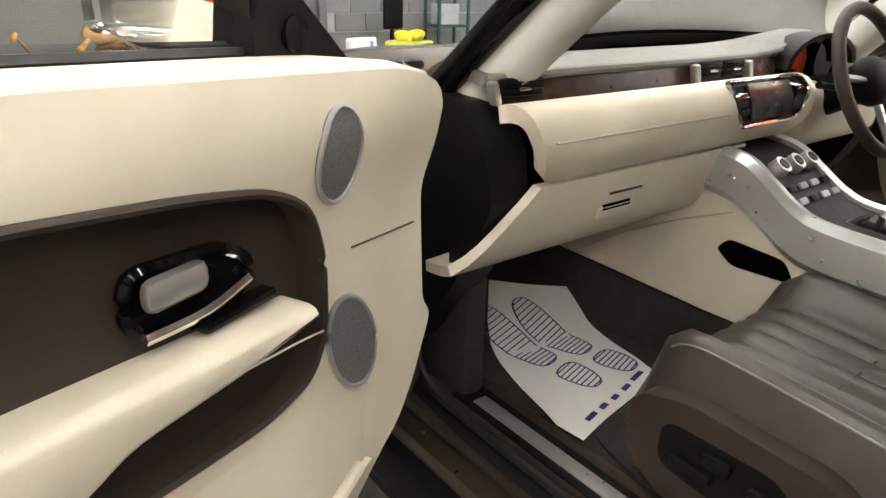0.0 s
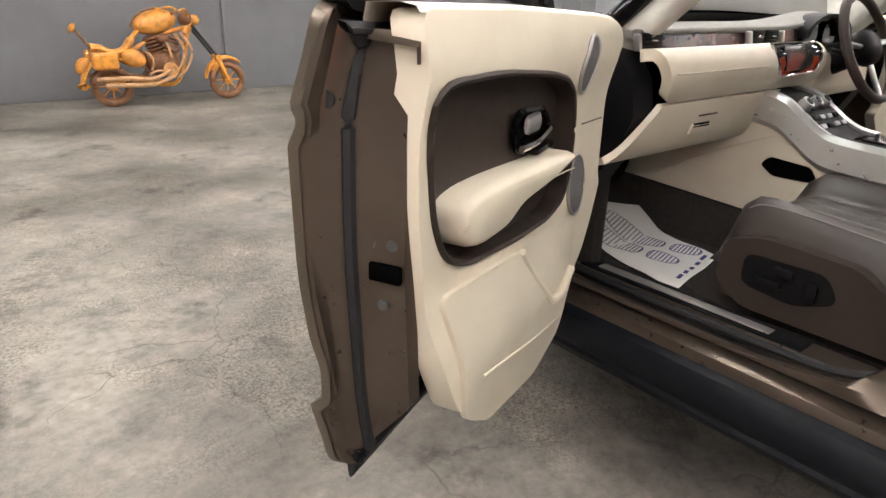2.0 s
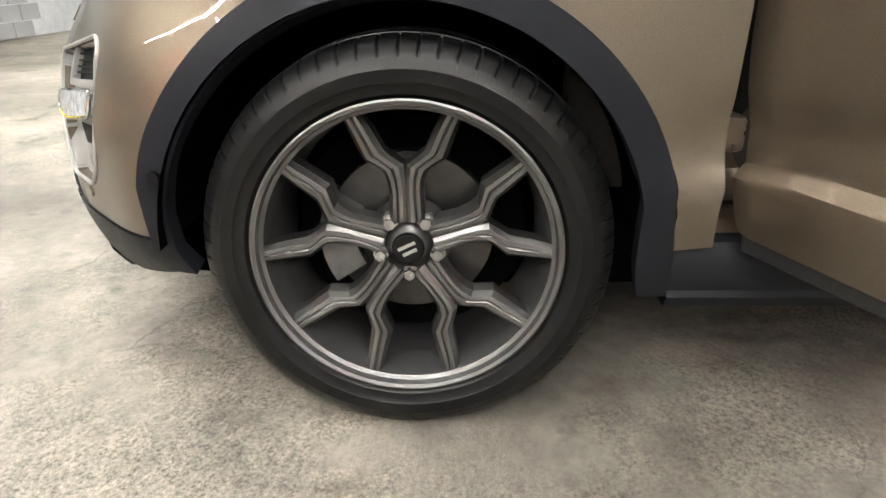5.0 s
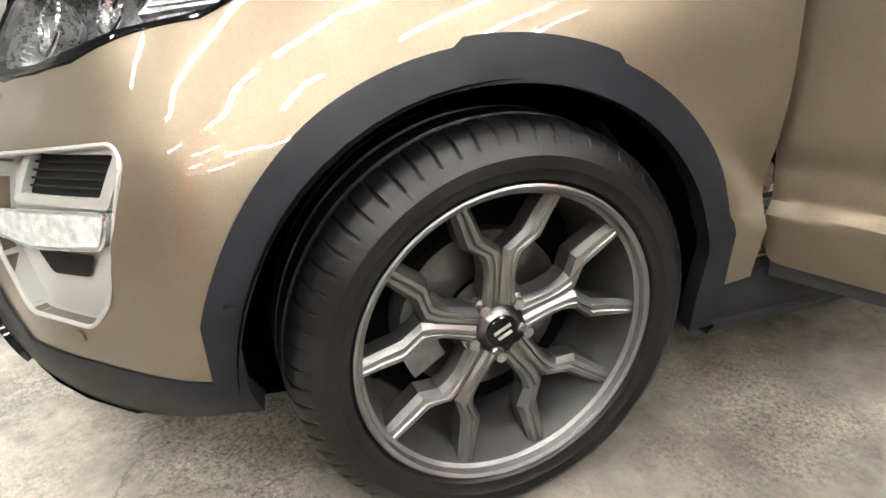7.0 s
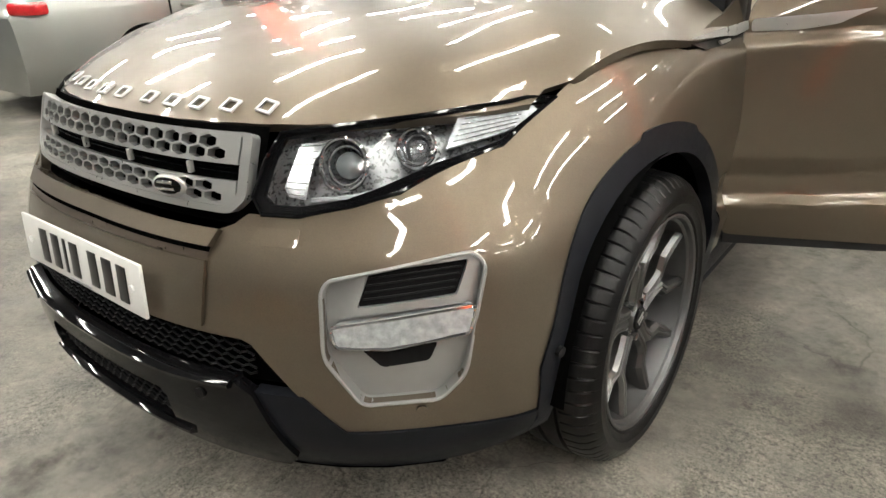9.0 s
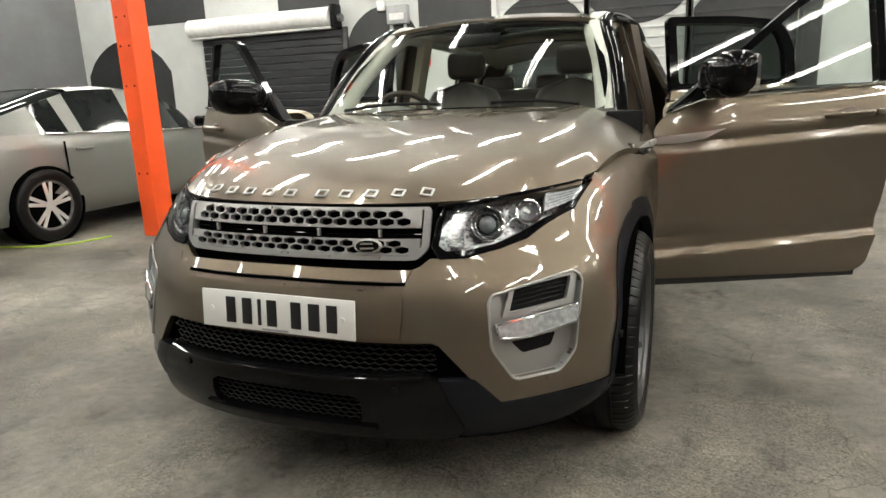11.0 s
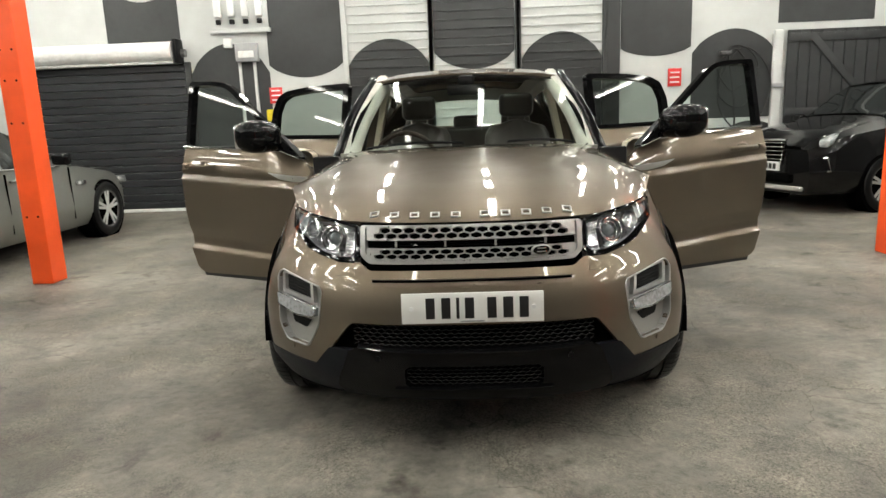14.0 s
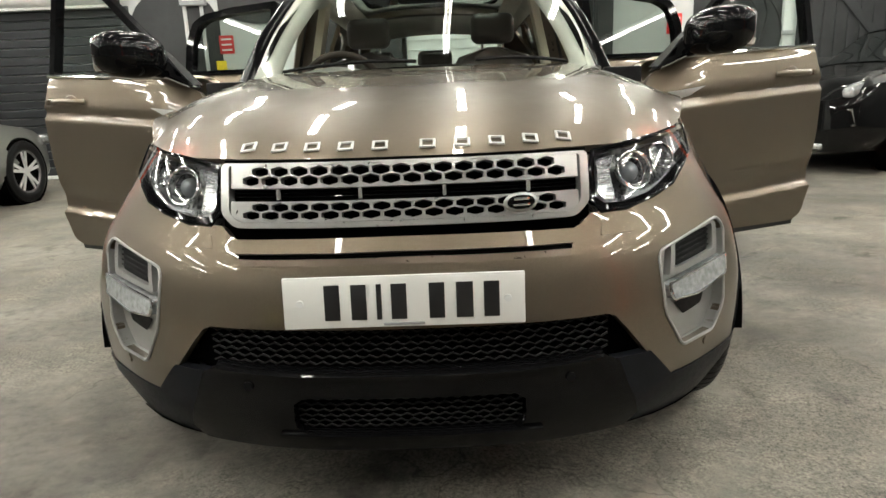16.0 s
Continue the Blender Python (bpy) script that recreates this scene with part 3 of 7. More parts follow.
# ---------------------------------------------------------------- the main car: nose, lamps, wheels
def put(name, bm, material, s, parent=None, label="", **kw):
    """A part of the car on its near (s = 1) or far (s = -1) side."""
    return part(name, bm if s > 0 else mirror(bm), material, parent or car, label, **kw)


def on_skin(s, z, d=0.0):
    p, n = skin(s, z)
    return p + n * d


# grille: silver frame, two bands of hexagon mesh, a dark slot between
def grille_pt(x, z):
    return (x, front_y(x, z) * 0.35 + front_y(x * 0.9, 0.82) * 0.65 - 0.004 - (0.86 - z) * 0.12, z)


gs = flat(lambda u, v: grille_pt(u, v))
g_out = rounded([(-0.428, 0.914), (-0.428, 0.80), (-0.395, 0.770), (0.395, 0.770), (0.428, 0.80), (0.428, 0.914)], 0.015)
g_in = rounded([(-0.408, 0.909), (-0.408, 0.805), (-0.383, 0.782), (0.383, 0.782), (0.408, 0.805), (0.408, 0.909)], 0.01)
grille = part("grille", sheet(g_out, gs, [g_in], 0.04, 0.025, -0.004), M["silver"], car, "satin silver grille with hexagon mesh")


def hexes(zc, x_half, w=0.047, h=0.030):
    """Two staggered rows of flattened hexagons."""
    hs = []
    for r in (0, 1):
        z = zc + (0.375 - 0.75 * r) * h
        for i in range(-9, 10):
            x = i * w + (w / 2 if r else 0)
            if abs(x) + w * 0.5 < x_half:
                a, b = w * 0.43, h * 0.43
                hs.append([(x - a, z + b / 2), (x, z + b), (x + a, z + b / 2), (x + a, z - b / 2), (x, z - b), (x - a, z - b / 2)])
    return hs


for z0, z1, zr, hh in ((0.911, 0.858, 0.885, 0.0275), (0.829, 0.783, 0.807, 0.024)):
    band = [(-0.403, z0), (-0.403, z1 + (0.015 if z1 < 0.8 else 0)), (-0.385, z1), (0.385, z1), (0.403, z1 + (0.015 if z1 < 0.8 else 0)), (0.403, z0)]
    part("mesh_band", sheet(band, gs, hexes(zr, 0.398, 0.047, hh), 0.05, 0.018, -0.006), M["silver"], grille)
for x in (-0.285, -0.095, 0.095, 0.285):
    p = Vector(grille_pt(x, 0.842))
    part("grille_strut", box(B(), p + V(0, 0.012, 0), (0.008, 0.012, 0.024), 0.002), M["silver"], grille)
# near-black sheet in place of the shaded depth behind the grille
part("grille_shade_sheet", sheet([(-0.44, 0.75), (0.44, 0.75), (0.44, 0.93), (-0.44, 0.93)], gs, [], 0.06, 0, -0.032), M["dark"], car)
bm = B()
for i in range(3):
    sweep(bm, [Vector(grille_pt(x, 0.850 - 0.008 * i)) + V(0, 0.03, 0) for x in np.linspace(-0.4, 0.4, 12)], 0.0022, 6)
part("slot_bar", bm, M["gloss_black"], grille)
p, n = gs(0.262, 0.808)
bm = ball(B(), p + n * 0.012, (0.041, 0.010, 0.0225), Matrix.Rotation(0.28, 4, "Z"))
badge = part("oval_badge", bm, M["silver"], car, "silver-rimmed dark oval badge")
part("badge_face", ball(B(), p + n * 0.0145, (0.036, 0.0095, 0.0185), Matrix.Rotation(0.28, 4, "Z")), M["gloss_black"], badge)
bm = B()
for dz, w in ((0.006, 0.036), (-0.007, 0.040)):
    box(bm, p + n * 0.024 + V(0, 0, dz), (w, 0.002, 0.006), 0.001, Matrix.Rotation(0.28, 4, "Z"))
part("badge_bars", bm, M["chrome"], badge)

# raised silver bars in place of the bonnet script
def bonnet_glyph(i, x):
    lead = front_y(x, 0.918)
    y = lead + 0.042
    p, n = bonnet_surf(x, y)
    n = n if n.z > 0 else -n
    up = (Vector(bonnet_surf(x, y + 0.01)[0]) - p).normalized()
    rt = up.cross(n)
    m = Matrix((rt, up, n)).transposed().to_4x4()
    bm = B()
    for dx in (-0.0155, 0.0155):
        box(bm, (0, 0, 0), (0.0065, 0.034, 0.005), 0.0012, Matrix.Translation((dx, 0, 0)))
    for dy in (-0.014, 0.014):
        box(bm, (0, 0, 0), (0.0245, 0.006, 0.005), 0.0012, Matrix.Translation((0, dy, 0)))
    bmesh.ops.transform(bm, matrix=Matrix.Translation(p + n * 0.004) @ m, verts=bm.verts)
    part("badge_bar", bm, M["alloy"], car, "raised satin silver badge bar on the bonnet edge")


for i, x in enumerate([-0.378 + 0.081 * k for k in range(5)] + [0.058 + 0.081 * k for k in range(5)]):
    bonnet_glyph(i, x)

# bumper bar groove, number plate with plain bars, lower intake and black apron
bm = sheet([sx(-0.0, 0.714), sx(0.376, 0.711), sx(0.372, 0.690), sx(0, 0.692)], skin, [], 0.03, 0, 0.003, True)
part("bumper_groove", both(bm), M["shell"], car)
# shadow line under the lip, laid on as a near-black strip
bm = sheet([sx(-0.0, 0.714), sx(0.376, 0.711), sx(0.376, 0.703), sx(0, 0.706)], skin, [], 0.03, 0, 0.005, True)
part("groove_shadow_strip", both(bm), M["dark"], car)
bm = sheet([sx(0, 0.744), sx(0.2, 0.743), sx(0.386, 0.740), sx(0.376, 0.711), sx(0.2, 0.713), sx(0, 0.714), sx(0, 0.73)], skin, [], 0.015, 0.016, 0.014, True)
part("bumper_lip", both(bm), M["paint"], car)
bm = sheet([sx(0, 0.690), sx(0.2, 0.690), sx(0.372, 0.688), sx(0.372, 0.566), sx(0.2, 0.566), sx(0, 0.566), sx(0, 0.60), sx(0, 0.64)], skin, [], 0.02, 0.010, 0.007, True)
part("plate_panel", both(bm), M["paint"], car)
for s in (1, -1):
    q = rounded([sx(0.455, 0.752), sx(0.530, 0.752), sx(0.535, 0.722), sx(0.448, 0.722)], 0.008)
    put("washer_cover", sheet(q, skin, [], 0.03, 0.004, 0.0025), M["paint"], s)
    p, n = skin(*sx(0.741, 0.413))
    put("parking_sensor", cyl(B(), p - n * 0.002, p + n * 0.004, 0.011), M["paint"], s)
plate = part("number_plate", box(B(), (0, -0.870, 0.622), (0.524, 0.008, 0.114), 0.003, Matrix.Rotation(radians(-5), 4, "X")), M["plate"], car, "white number plate with plain black bars")
for x, w in ((-0.155, 0.042), (-0.097, 0.042), (-0.053, 0.014), (-0.010, 0.042), (0.072, 0.042), (0.132, 0.046), (0.190, 0.042)):
    part("plate_bar", box(B(), (x, -0.8752, 0.622), (w * 0.8, 0.003, 0.078), 0.001, Matrix.Rotation(radians(-5), 4, "X")), M["char"], plate)
part("plate_small_bar", box(B(), (0, -0.879, 0.573), (0.09, 0.003, 0.006), 0.001), M["grey"], plate)
for x in (-0.225, 0.225):
    part("plate_screw", cyl(B(), (x, -0.872, 0.622), (x, -0.8775, 0.622), 0.008), M["whiteplastic"], plate)
# the intake's inner shade, laid in as one near-black sheet
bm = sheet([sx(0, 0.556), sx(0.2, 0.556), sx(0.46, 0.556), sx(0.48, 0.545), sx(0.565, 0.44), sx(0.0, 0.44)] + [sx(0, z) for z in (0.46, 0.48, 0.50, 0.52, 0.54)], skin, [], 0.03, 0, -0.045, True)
part("intake_shade_sheet", both(bm), M["dark"], car)
bm = B()
for k in range(6):
    z = 0.468 + 0.015 * k
    pts = []
    for i in range(60):
        x = -0.46 + 0.92 * i / 59
        pts.append(V(x, front_y(x, 0.5) + 0.022, z + (0.0035 if (i + k) % 2 else -0.0035)))
    sweep(bm, pts, 0.0028, 5)
part("intake_mesh", bm, M["black"], car)
apron = [sx(0, 0.458), sx(0.2, 0.458), sx(0.36, 0.462), sx(0.43, 0.472), sx(0.475, 0.445), sx(0.50, 0.38), sx(0.53, 0.30), sx(0.50, 0.268), sx(0.25, 0.262), sx(0, 0.26)] + [sx(0, z) for z in (0.28, 0.32, 0.36, 0.40, 0.43)]
low = [sx(0.0, 0.400), sx(0.235, 0.400), sx(0.258, 0.385), sx(0.258, 0.33), sx(0.235, 0.314), sx(0.0, 0.314), sx(0, 0.34), sx(0, 0.37)]
part("front_apron", both(sheet(apron, skin, [low], 0.028, 0.03, 0.016, True)), M["gloss_black"], car, "gloss black lower apron")
for lo, xs_, dz in ((0.456, 0.44, 0.010), (0.306, 0.30, 0.0)):
    rows = []
    for x in np.linspace(-xs_, xs_, 41):
        y, z = front_y(x, lo), lo + dz * (abs(x) / xs_) ** 4
        rows.append([(x, y + 0.012, z + 0.010), (x, y - 0.014, z + 0.008), (x, y - 0.028, z), (x, y - 0.026, z - 0.008), (x, y - 0.012, z - 0.014), (x, y + 0.012, z - 0.016)])
    part("apron_lip", loft(B(), rows), M["gloss_black"], car, "gloss black rolled apron edge")
# near-black sheet painting the shade behind the apron mesh
part("apron_shade_sheet", both(sheet([sx(0, 0.41), sx(0.27, 0.41), sx(0.27, 0.30), sx(0, 0.30), sx(0, 0.34), sx(0, 0.38)], skin, [], 0.03, 0, -0.02, True)), M["dark"], car)
bm = B()
for k in range(6):
    z = 0.322 + 0.014 * k
    sweep(bm, [V(x, front_y(x, z) + 0.004, z + (0.003 if (i + k) % 2 else -0.003)) for i, x in enumerate(np.linspace(-0.255, 0.255, 36))], 0.0025, 5)
part("apron_mesh", bm, M["black"], car)
for s in (1, -1):
    wing = [sx(0.565, 0.445), sx(0.63, 0.366), sx(0.78, 0.366), sy(-0.455, 0.366), sy(-0.435, 0.29), sx(0.78, 0.262), sx(0.60, 0.245), sx(0.50, 0.262), sx(0.525, 0.30), sx(0.495, 0.38), sx(0.47, 0.446)]
    put("bumper_valance", sheet(wing, skin, [], 0.028, 0.03, 0.004), M["clad"], s, None, "matt black lower bumper corner")
    p, n = skin(*sx(0.36, 0.425))
    put("apron_sensor", cyl(B(), p + n * 0.014, p + n * 0.021, 0.011), M["black"], s)
bm = B()
loft(bm, [[(x, front_y(x, 0.3) * k + 0.1 * (1 - k), z) for x in np.linspace(-0.75, 0.75, 20)] for k, z in ((0.985, 0.255), (0.5, 0.22), (0.0, 0.22))], False, False)
part("undertray", bm, M["dark"], car)

# headlamps and fog lamps
for s in (1, -1):
    body = part("headlight", sheet(HL, skin, [], 0.03, -0.002, -0.058) if s > 0 else mirror(sheet(HL, skin, [], 0.03, -0.002, -0.058)), M["lampgrey"], car, "clear headlight with projector lenses")
    lens_ob = put("lamp_cover", sheet(HL, skin, [], 0.03, 0.0, 0.001), M["lamp_clear"], s, body)
    lens_ob.visible_shadow = False
    clear = [sx(0.455, 0.899), sx(0.449, 0.862), sx(0.449, 0.806), sx(0.468, 0.791), sx(0.52, 0.789), sx(0.59, 0.802), sx(0.635, 0.822), sx(0.69, 0.854), sx(0.755, 0.877), sy(-0.335, 0.900), sy(-0.262, 0.928), sx(0.74, 0.932), sx(0.65, 0.925), sx(0.55, 0.915)]
    put("lamp_mask", sheet(HL, skin, [clear], 0.03, 0.012, -0.004), M["gloss_black"], s, body, "gloss black headlight border")
    wall = B()
    ring = [skin(*q) for q in HL]
    loft(wall, [[p + n * 0.0 for p, n in ring], [p - n * 0.06 for p, n in ring]], True, False)
    put("lamp_housing", wall, M["lampgrey"], s, body)
    # border trim along the lower edge
    bd = [on_skin(*q, 0.0) for q in HL]
    put("lamp_rim", sweep(B(), bd, 0.0045, 6, True), M["gloss_black"], s, body)
    for (x, z, r) in ((0.562, 0.856, 0.044), (0.655, 0.878, 0.033)):
        p, n = skin(*sx(x, z))
        n = (n + V(0.0, -0.6, 0.0)).normalized()
        e1 = n.cross(V(0, 0, 1)).normalized()
        e2 = e1.cross(n)
        ringed = lambda d, rad: [p - n * d + rad * (math.cos(a) * e1 + math.sin(a) * e2) for a in np.linspace(0, 2 * math.pi, 36, endpoint=False)]
        big = r > 0.04
        put("lamp_bowl", loft(B(), [ringed(0.054, r * 0.5), ringed(0.046, r * 0.72), ringed(0.030, r * 0.92), ringed(0.014, r * 1.04)], True, False), M["lampgrey"] if big else M["reflector"], s, body)
        put("lamp_bezel", sweep(B(), ringed(0.013, r * 1.06), 0.0042, 8, True), M["chrome"], s, body)
        put("lamp_inner_ring", sweep(B(), ringed(0.026, r * 0.80), 0.0030, 8, True), M["chrome"], s, body)
        put("projector_lens", ball(B(), p - n * 0.040, (r * 0.62, r * 0.62, r * 0.62)), M["lens"] if big else M["reflector"], s, body)
    refl = [sx(0.474, 0.897), sx(0.470, 0.822), sx(0.485, 0.806), sx(0.515, 0.802), sx(0.512, 0.83), sx(0.508, 0.87), sx(0.525, 0.905)]
    fan = put("reflector_fan", sheet(refl, skin, [], 0.012, 0.01, -0.030), M["reflector"], s, body, "ribbed bright reflector")
    ribs = B()
    for k in range(9):
        f = k / 8
        sweep(ribs, [on_skin(*sx(0.474 + 0.036 * g, 0.812 + 0.080 * f + 0.006 * (f - 0.5) * g), -0.029) for g in np.linspace(0, 1, 4)], 0.0012, 5)
    put("reflector_ribs", ribs, M["lampgrey"], s, body)
    drl = [sx(0.695, 0.876), sx(0.765, 0.893), sy(-0.285, 0.918), sy(-0.29, 0.928), sx(0.74, 0.930), sx(0.69, 0.925)]
    put("side_lens", sheet(drl, skin, [], 0.015, 0.01, -0.012), M["drl"], s, body)
    ribs = B()
    for k in range(5):
        f = (k + 0.5) / 5
        sweep(ribs, [on_skin(*sx(0.70 + 0.065 * g, 0.880 + 0.044 * f + 0.014 * (1 - f) * g), -0.010) for g in np.linspace(0, 1, 5)], 0.0013, 5)
    put("side_lens_ribs", ribs, M["chrome"], s, body)
    put("light_strip", sweep(B(), [on_skin(*sx(x, z), -0.02) for x, z in smooth_path([(0.53, 0.80), (0.60, 0.808), (0.655, 0.828), (0.70, 0.862)], 6)], 0.006, 6), M["drl"], s, body)
    # fog-lamp surround: a stepped silver dish with a black slot, a lamp bar and a lower slot
    fog = put("fog_surround", sheet(FOG, skin, [], 0.03, 0.02, -0.030), M["fogsilver"], s, None, "satin silver fog-lamp surround")
    wall = B()
    ring = [skin(*q) for q in FOG]
    loft(wall, [[p + n * 0.003 for p, n in ring], [p - n * 0.034 for p, n in ring]], True, False)
    put("surround_wall", wall, M["fogsilver"], s, fog)
    put("surround_lip", sweep(B(), [p + n * 0.002 for p, n in ring], 0.004, 6, True), M["fogsilver"], s, fog)
    slot = rounded([sx(0.655, 0.685), sx(0.775, 0.700), sx(0.775, 0.637), sx(0.648, 0.622)], 0.008)
    fr = rounded([sx(0.643, 0.694), sx(0.787, 0.710), sx(0.787, 0.622), sx(0.632, 0.608)], 0.01)
    put("slot_frame", sheet(fr, skin, [slot], 0.03, 0.02, -0.010), M["fogsilver"], s, fog)
    put("slot_mesh", sheet(slot, skin, [], 0.03, 0, -0.026), M["black"], s, fog)
    slats = B()
    for k in range(5):
        sweep(slats, [on_skin(*sx(x, 0.636 + 0.0125 * k + 0.12 * (x - 0.655)), -0.020) for x in np.linspace(0.655, 0.772, 6)], 0.002, 5)
    put("slot_slats", slats, M["black"], s, fog)
    bar = rounded([sx(0.615, 0.592), sx(0.70, 0.605), sx(0.797, 0.620), sx(0.797, 0.572), sx(0.70, 0.552), sx(0.625, 0.556)], 0.012)
    lampbar = put("fog_lamp", sheet(bar, skin, [], 0.02, 0.035, 0.008), M["drl"], s, fog, "clear ribbed running-light bar")
    put("lamp_edge", sweep(B(), [on_skin(*q, 0.006) for q in bar], 0.004, 6, True), M["chrome"], s, fog)
    hole = rounded([sx(0.66, 0.535), sx(0.765, 0.545), sx(0.755, 0.505), sx(0.69, 0.496)], 0.012)
    put("lower_slot", sheet(hole, skin, [], 0.03, 0, -0.026), M["black"], s, fog)

# side vent with its silver blade running onto the door
for s in (1, -1):
    v0 = [sy(0.19, 0.985), sy(0.30, 0.988), sy(0.53, 0.998), sy(0.53, 0.972), sy(0.40, 0.955), sy(0.28, 0.958)]
    vent = put("side_vent", sheet(v0, skin, [], 0.03, 0.02, 0.006), M["black"], s, None, "dark side vent with a silver blade")
    put("vent_blade", sheet([sy(0.192, 0.986), sy(0.32, 0.990), sy(0.53, 1.000), sy(0.53, 0.985), sy(0.45, 0.975), sy(0.33, 0.978)], skin, [], 0.03, 0.01, 0.014), M["silver"], s, vent)
    put("vent_lower_blade", sheet([sy(0.36, 0.968), sy(0.43, 0.970), sy(0.43, 0.962), sy(0.37, 0.959)], skin, [], 0.02, 0.01, 0.012), M["silver"], s, vent)
    put("upper_fender", sheet([sy(0.18, 0.983), sy(0.30, 0.99), off_edge(1.0), off_edge(1.06), sy(0.45, 1.03), sy(0.3, 1.00)], skin, [], 0.03, 0.01, 0), M["paint"], s)


# wheels
def lathe(bm, prof, n):
    """Turns a profile of (x, r) about the x axis."""
    rings = []
    for i in range(n):
        a = 2 * math.pi * i / n
        rings.append([bm.verts.new((x, r(i) * math.cos(a) if callable(r) else r * math.cos(a), (r(i) if callable(r) else r) * math.sin(a))) for x, r in prof])
    for i in range(n):
        a, b = rings[i], rings[(i + 1) % n]
        for j in range(len(prof) - 1):
            bm.faces.new((a[j], b[j], b[j + 1], a[j + 1]))
    return bm


def inset(poly, d):
    """Moves an outline inwards by d (either sense of turn)."""
    k = len(poly)
    area = sum(poly[i][0] * poly[(i + 1) % k][1] - poly[(i + 1) % k][0] * poly[i][1] for i in range(k))
    sg = 1 if area > 0 else -1
    out = []
    for i in range(k):
        a, b, c = (np.array(poly[(i + j) % k], float) for j in (-1, 0, 1))
        e0, e1 = (b - a) / max(1e-9, np.linalg.norm(b - a)), (c - b) / max(1e-9, np.linalg.norm(c - b))
        n0, n1 = np.array([-e0[1], e0[0]]), np.array([-e1[1], e1[0]])
        m = n0 + n1
        m = m / max(0.35, m @ m / 2)
        out.append(tuple(b + sg * d * m))
    return out


def wheel_meshes():
    lug = lambda r, d: (lambda i: r - (d if i % 10 == 0 else 0))
    tyre = [(-0.005, 0.262), (0.016, 0.270), (0.027, 0.279), (0.029, 0.290), (0.034, 0.298), (0.035, 0.318), (0.026, 0.335), (0.022, lug(0.339, 0.0025)), (0.010, lug(0.352, 0.0045)), (-0.006, lug(0.360, 0.006)), (-0.030, lug(0.3635, 0.006)), (-0.044, lug(0.364, 0.004)), (-0.046, 0.357), (-0.054, 0.357), (-0.056, 0.365), (-0.095, 0.366), (-0.097, 0.358), (-0.106, 0.358), (-0.108, 0.366), (-0.150, 0.365), (-0.152, 0.357), (-0.160, 0.357), (-0.162, 0.363), (-0.20, 0.352), (-0.215, 0.33), (-0.21, 0.27)]
    rim = [(0.006, 0.252), (0.014, 0.262), (0.019, 0.268), (0.0235, 0.272), (0.0255, 0.268), (0.022, 0.262), (0.008, 0.2575), (-0.012, 0.2545), (-0.05, 0.246), (-0.13, 0.236), (-0.20, 0.24)]
    t = part("tyre", lathe(B(), tyre, 680), M["tyre"], None, "black rubber tyre with lugged shoulder", sharp=28)
    r = part("rim", lathe(B(), rim, 90), M["rim"], None, "dark anthracite split-spoke alloy rim")
    sub = []
    A = radians(19.5)
    tip = lambda a, rr, w: (rr * math.sin(a) + w * math.cos(a), rr * math.cos(a) - w * math.sin(a))
    stations = [((0.0, 0.046), (0.033, 0.046)), ((0.0, 0.10), (0.029, 0.10)), ((0.0, 0.128), (0.033, 0.126)), ((0.002, 0.150), (0.041, 0.142)),
                (tip(A * 0.80, 0.180, -0.014), tip(A * 0.95, 0.176, 0.017)), (tip(A * 0.92, 0.215, -0.0165), tip(A * 0.97, 0.213, 0.0165)), (tip(A, 0.259, -0.0155), tip(A, 0.258, 0.0155))]
    face = lambda rr: -0.026 + 0.010 * (rr / 0.26) + 0.020 * (rr / 0.26) ** 3
    for k in range(5):
        m = Matrix.Rotation(radians(72 * k), 4, "X")
        bm = B()
        at = lambda q, d: (face(q[1]) + d, q[0], q[1])
        rows = []
        for n_, (a_, b_) in enumerate(stations):
            inner = -0.005 if n_ < 3 else -0.011
            row = [at(a_, -0.045)]
            for f, d in ((0.0, inner), (0.22, 0.0), (0.42, 0.001), (0.50, -0.002), (0.58, 0.001), (0.78, 0.0), (1.0, -0.012)):
                row.append(at((a_[0] + (b_[0] - a_[0]) * f, a_[1] + (b_[1] - a_[1]) * f), d))
            rows.append(row + [at(b_, -0.045)])
        for sg in (1, -1):
            loft(bm, [[(x, y * sg, z) for x, y, z in row] for row in rows], False, False)
        bmesh.ops.transform(bm, matrix=m, verts=bm.verts)
        sub.append(part("spoke", bm, M["rim_face"], r, sharp=25))
        bm = cyl(B(), (-0.05, 0, -0.054), (-0.018, 0, -0.054), 0.012, 0.0105, 6)
        cyl(bm, (-0.05, 0, -0.054), (-0.034, 0, -0.054), 0.0155, 0.0145, 18)
        bmesh.ops.transform(bm, matrix=m, verts=bm.verts)
        sub.append(part("wheel_nut", bm, M["disc_bright"], r))
    sub.append(part("hub", lathe(B(), [(-0.020, 0.0001), (-0.020, 0.030), (-0.024, 0.034), (-0.036, 0.044), (-0.038, 0.066), (-0.075, 0.078)], 40), M["rim_face"], r))
    sub.append(part("centre_cap", lathe(B(), [(-0.013, 0.0001), (-0.0135, 0.027), (-0.016, 0.0295), (-0.024, 0.030)], 32), M["gloss_black"], r, "black centre cap with silver bars"))
    bm = B()
    for dz, w in ((0.006, 0.034), (-0.007, 0.028)):
        box(bm, (-0.0128, 0, dz), (0.0015, w, 0.0065), 0.0005)
    bmesh.ops.rotate(bm, cent=(0, 0, 0), matrix=Matrix.Rotation(radians(25), 3, "X"), verts=bm.verts)
    sub.append(part("cap_bars", bm, M["silver"], r))
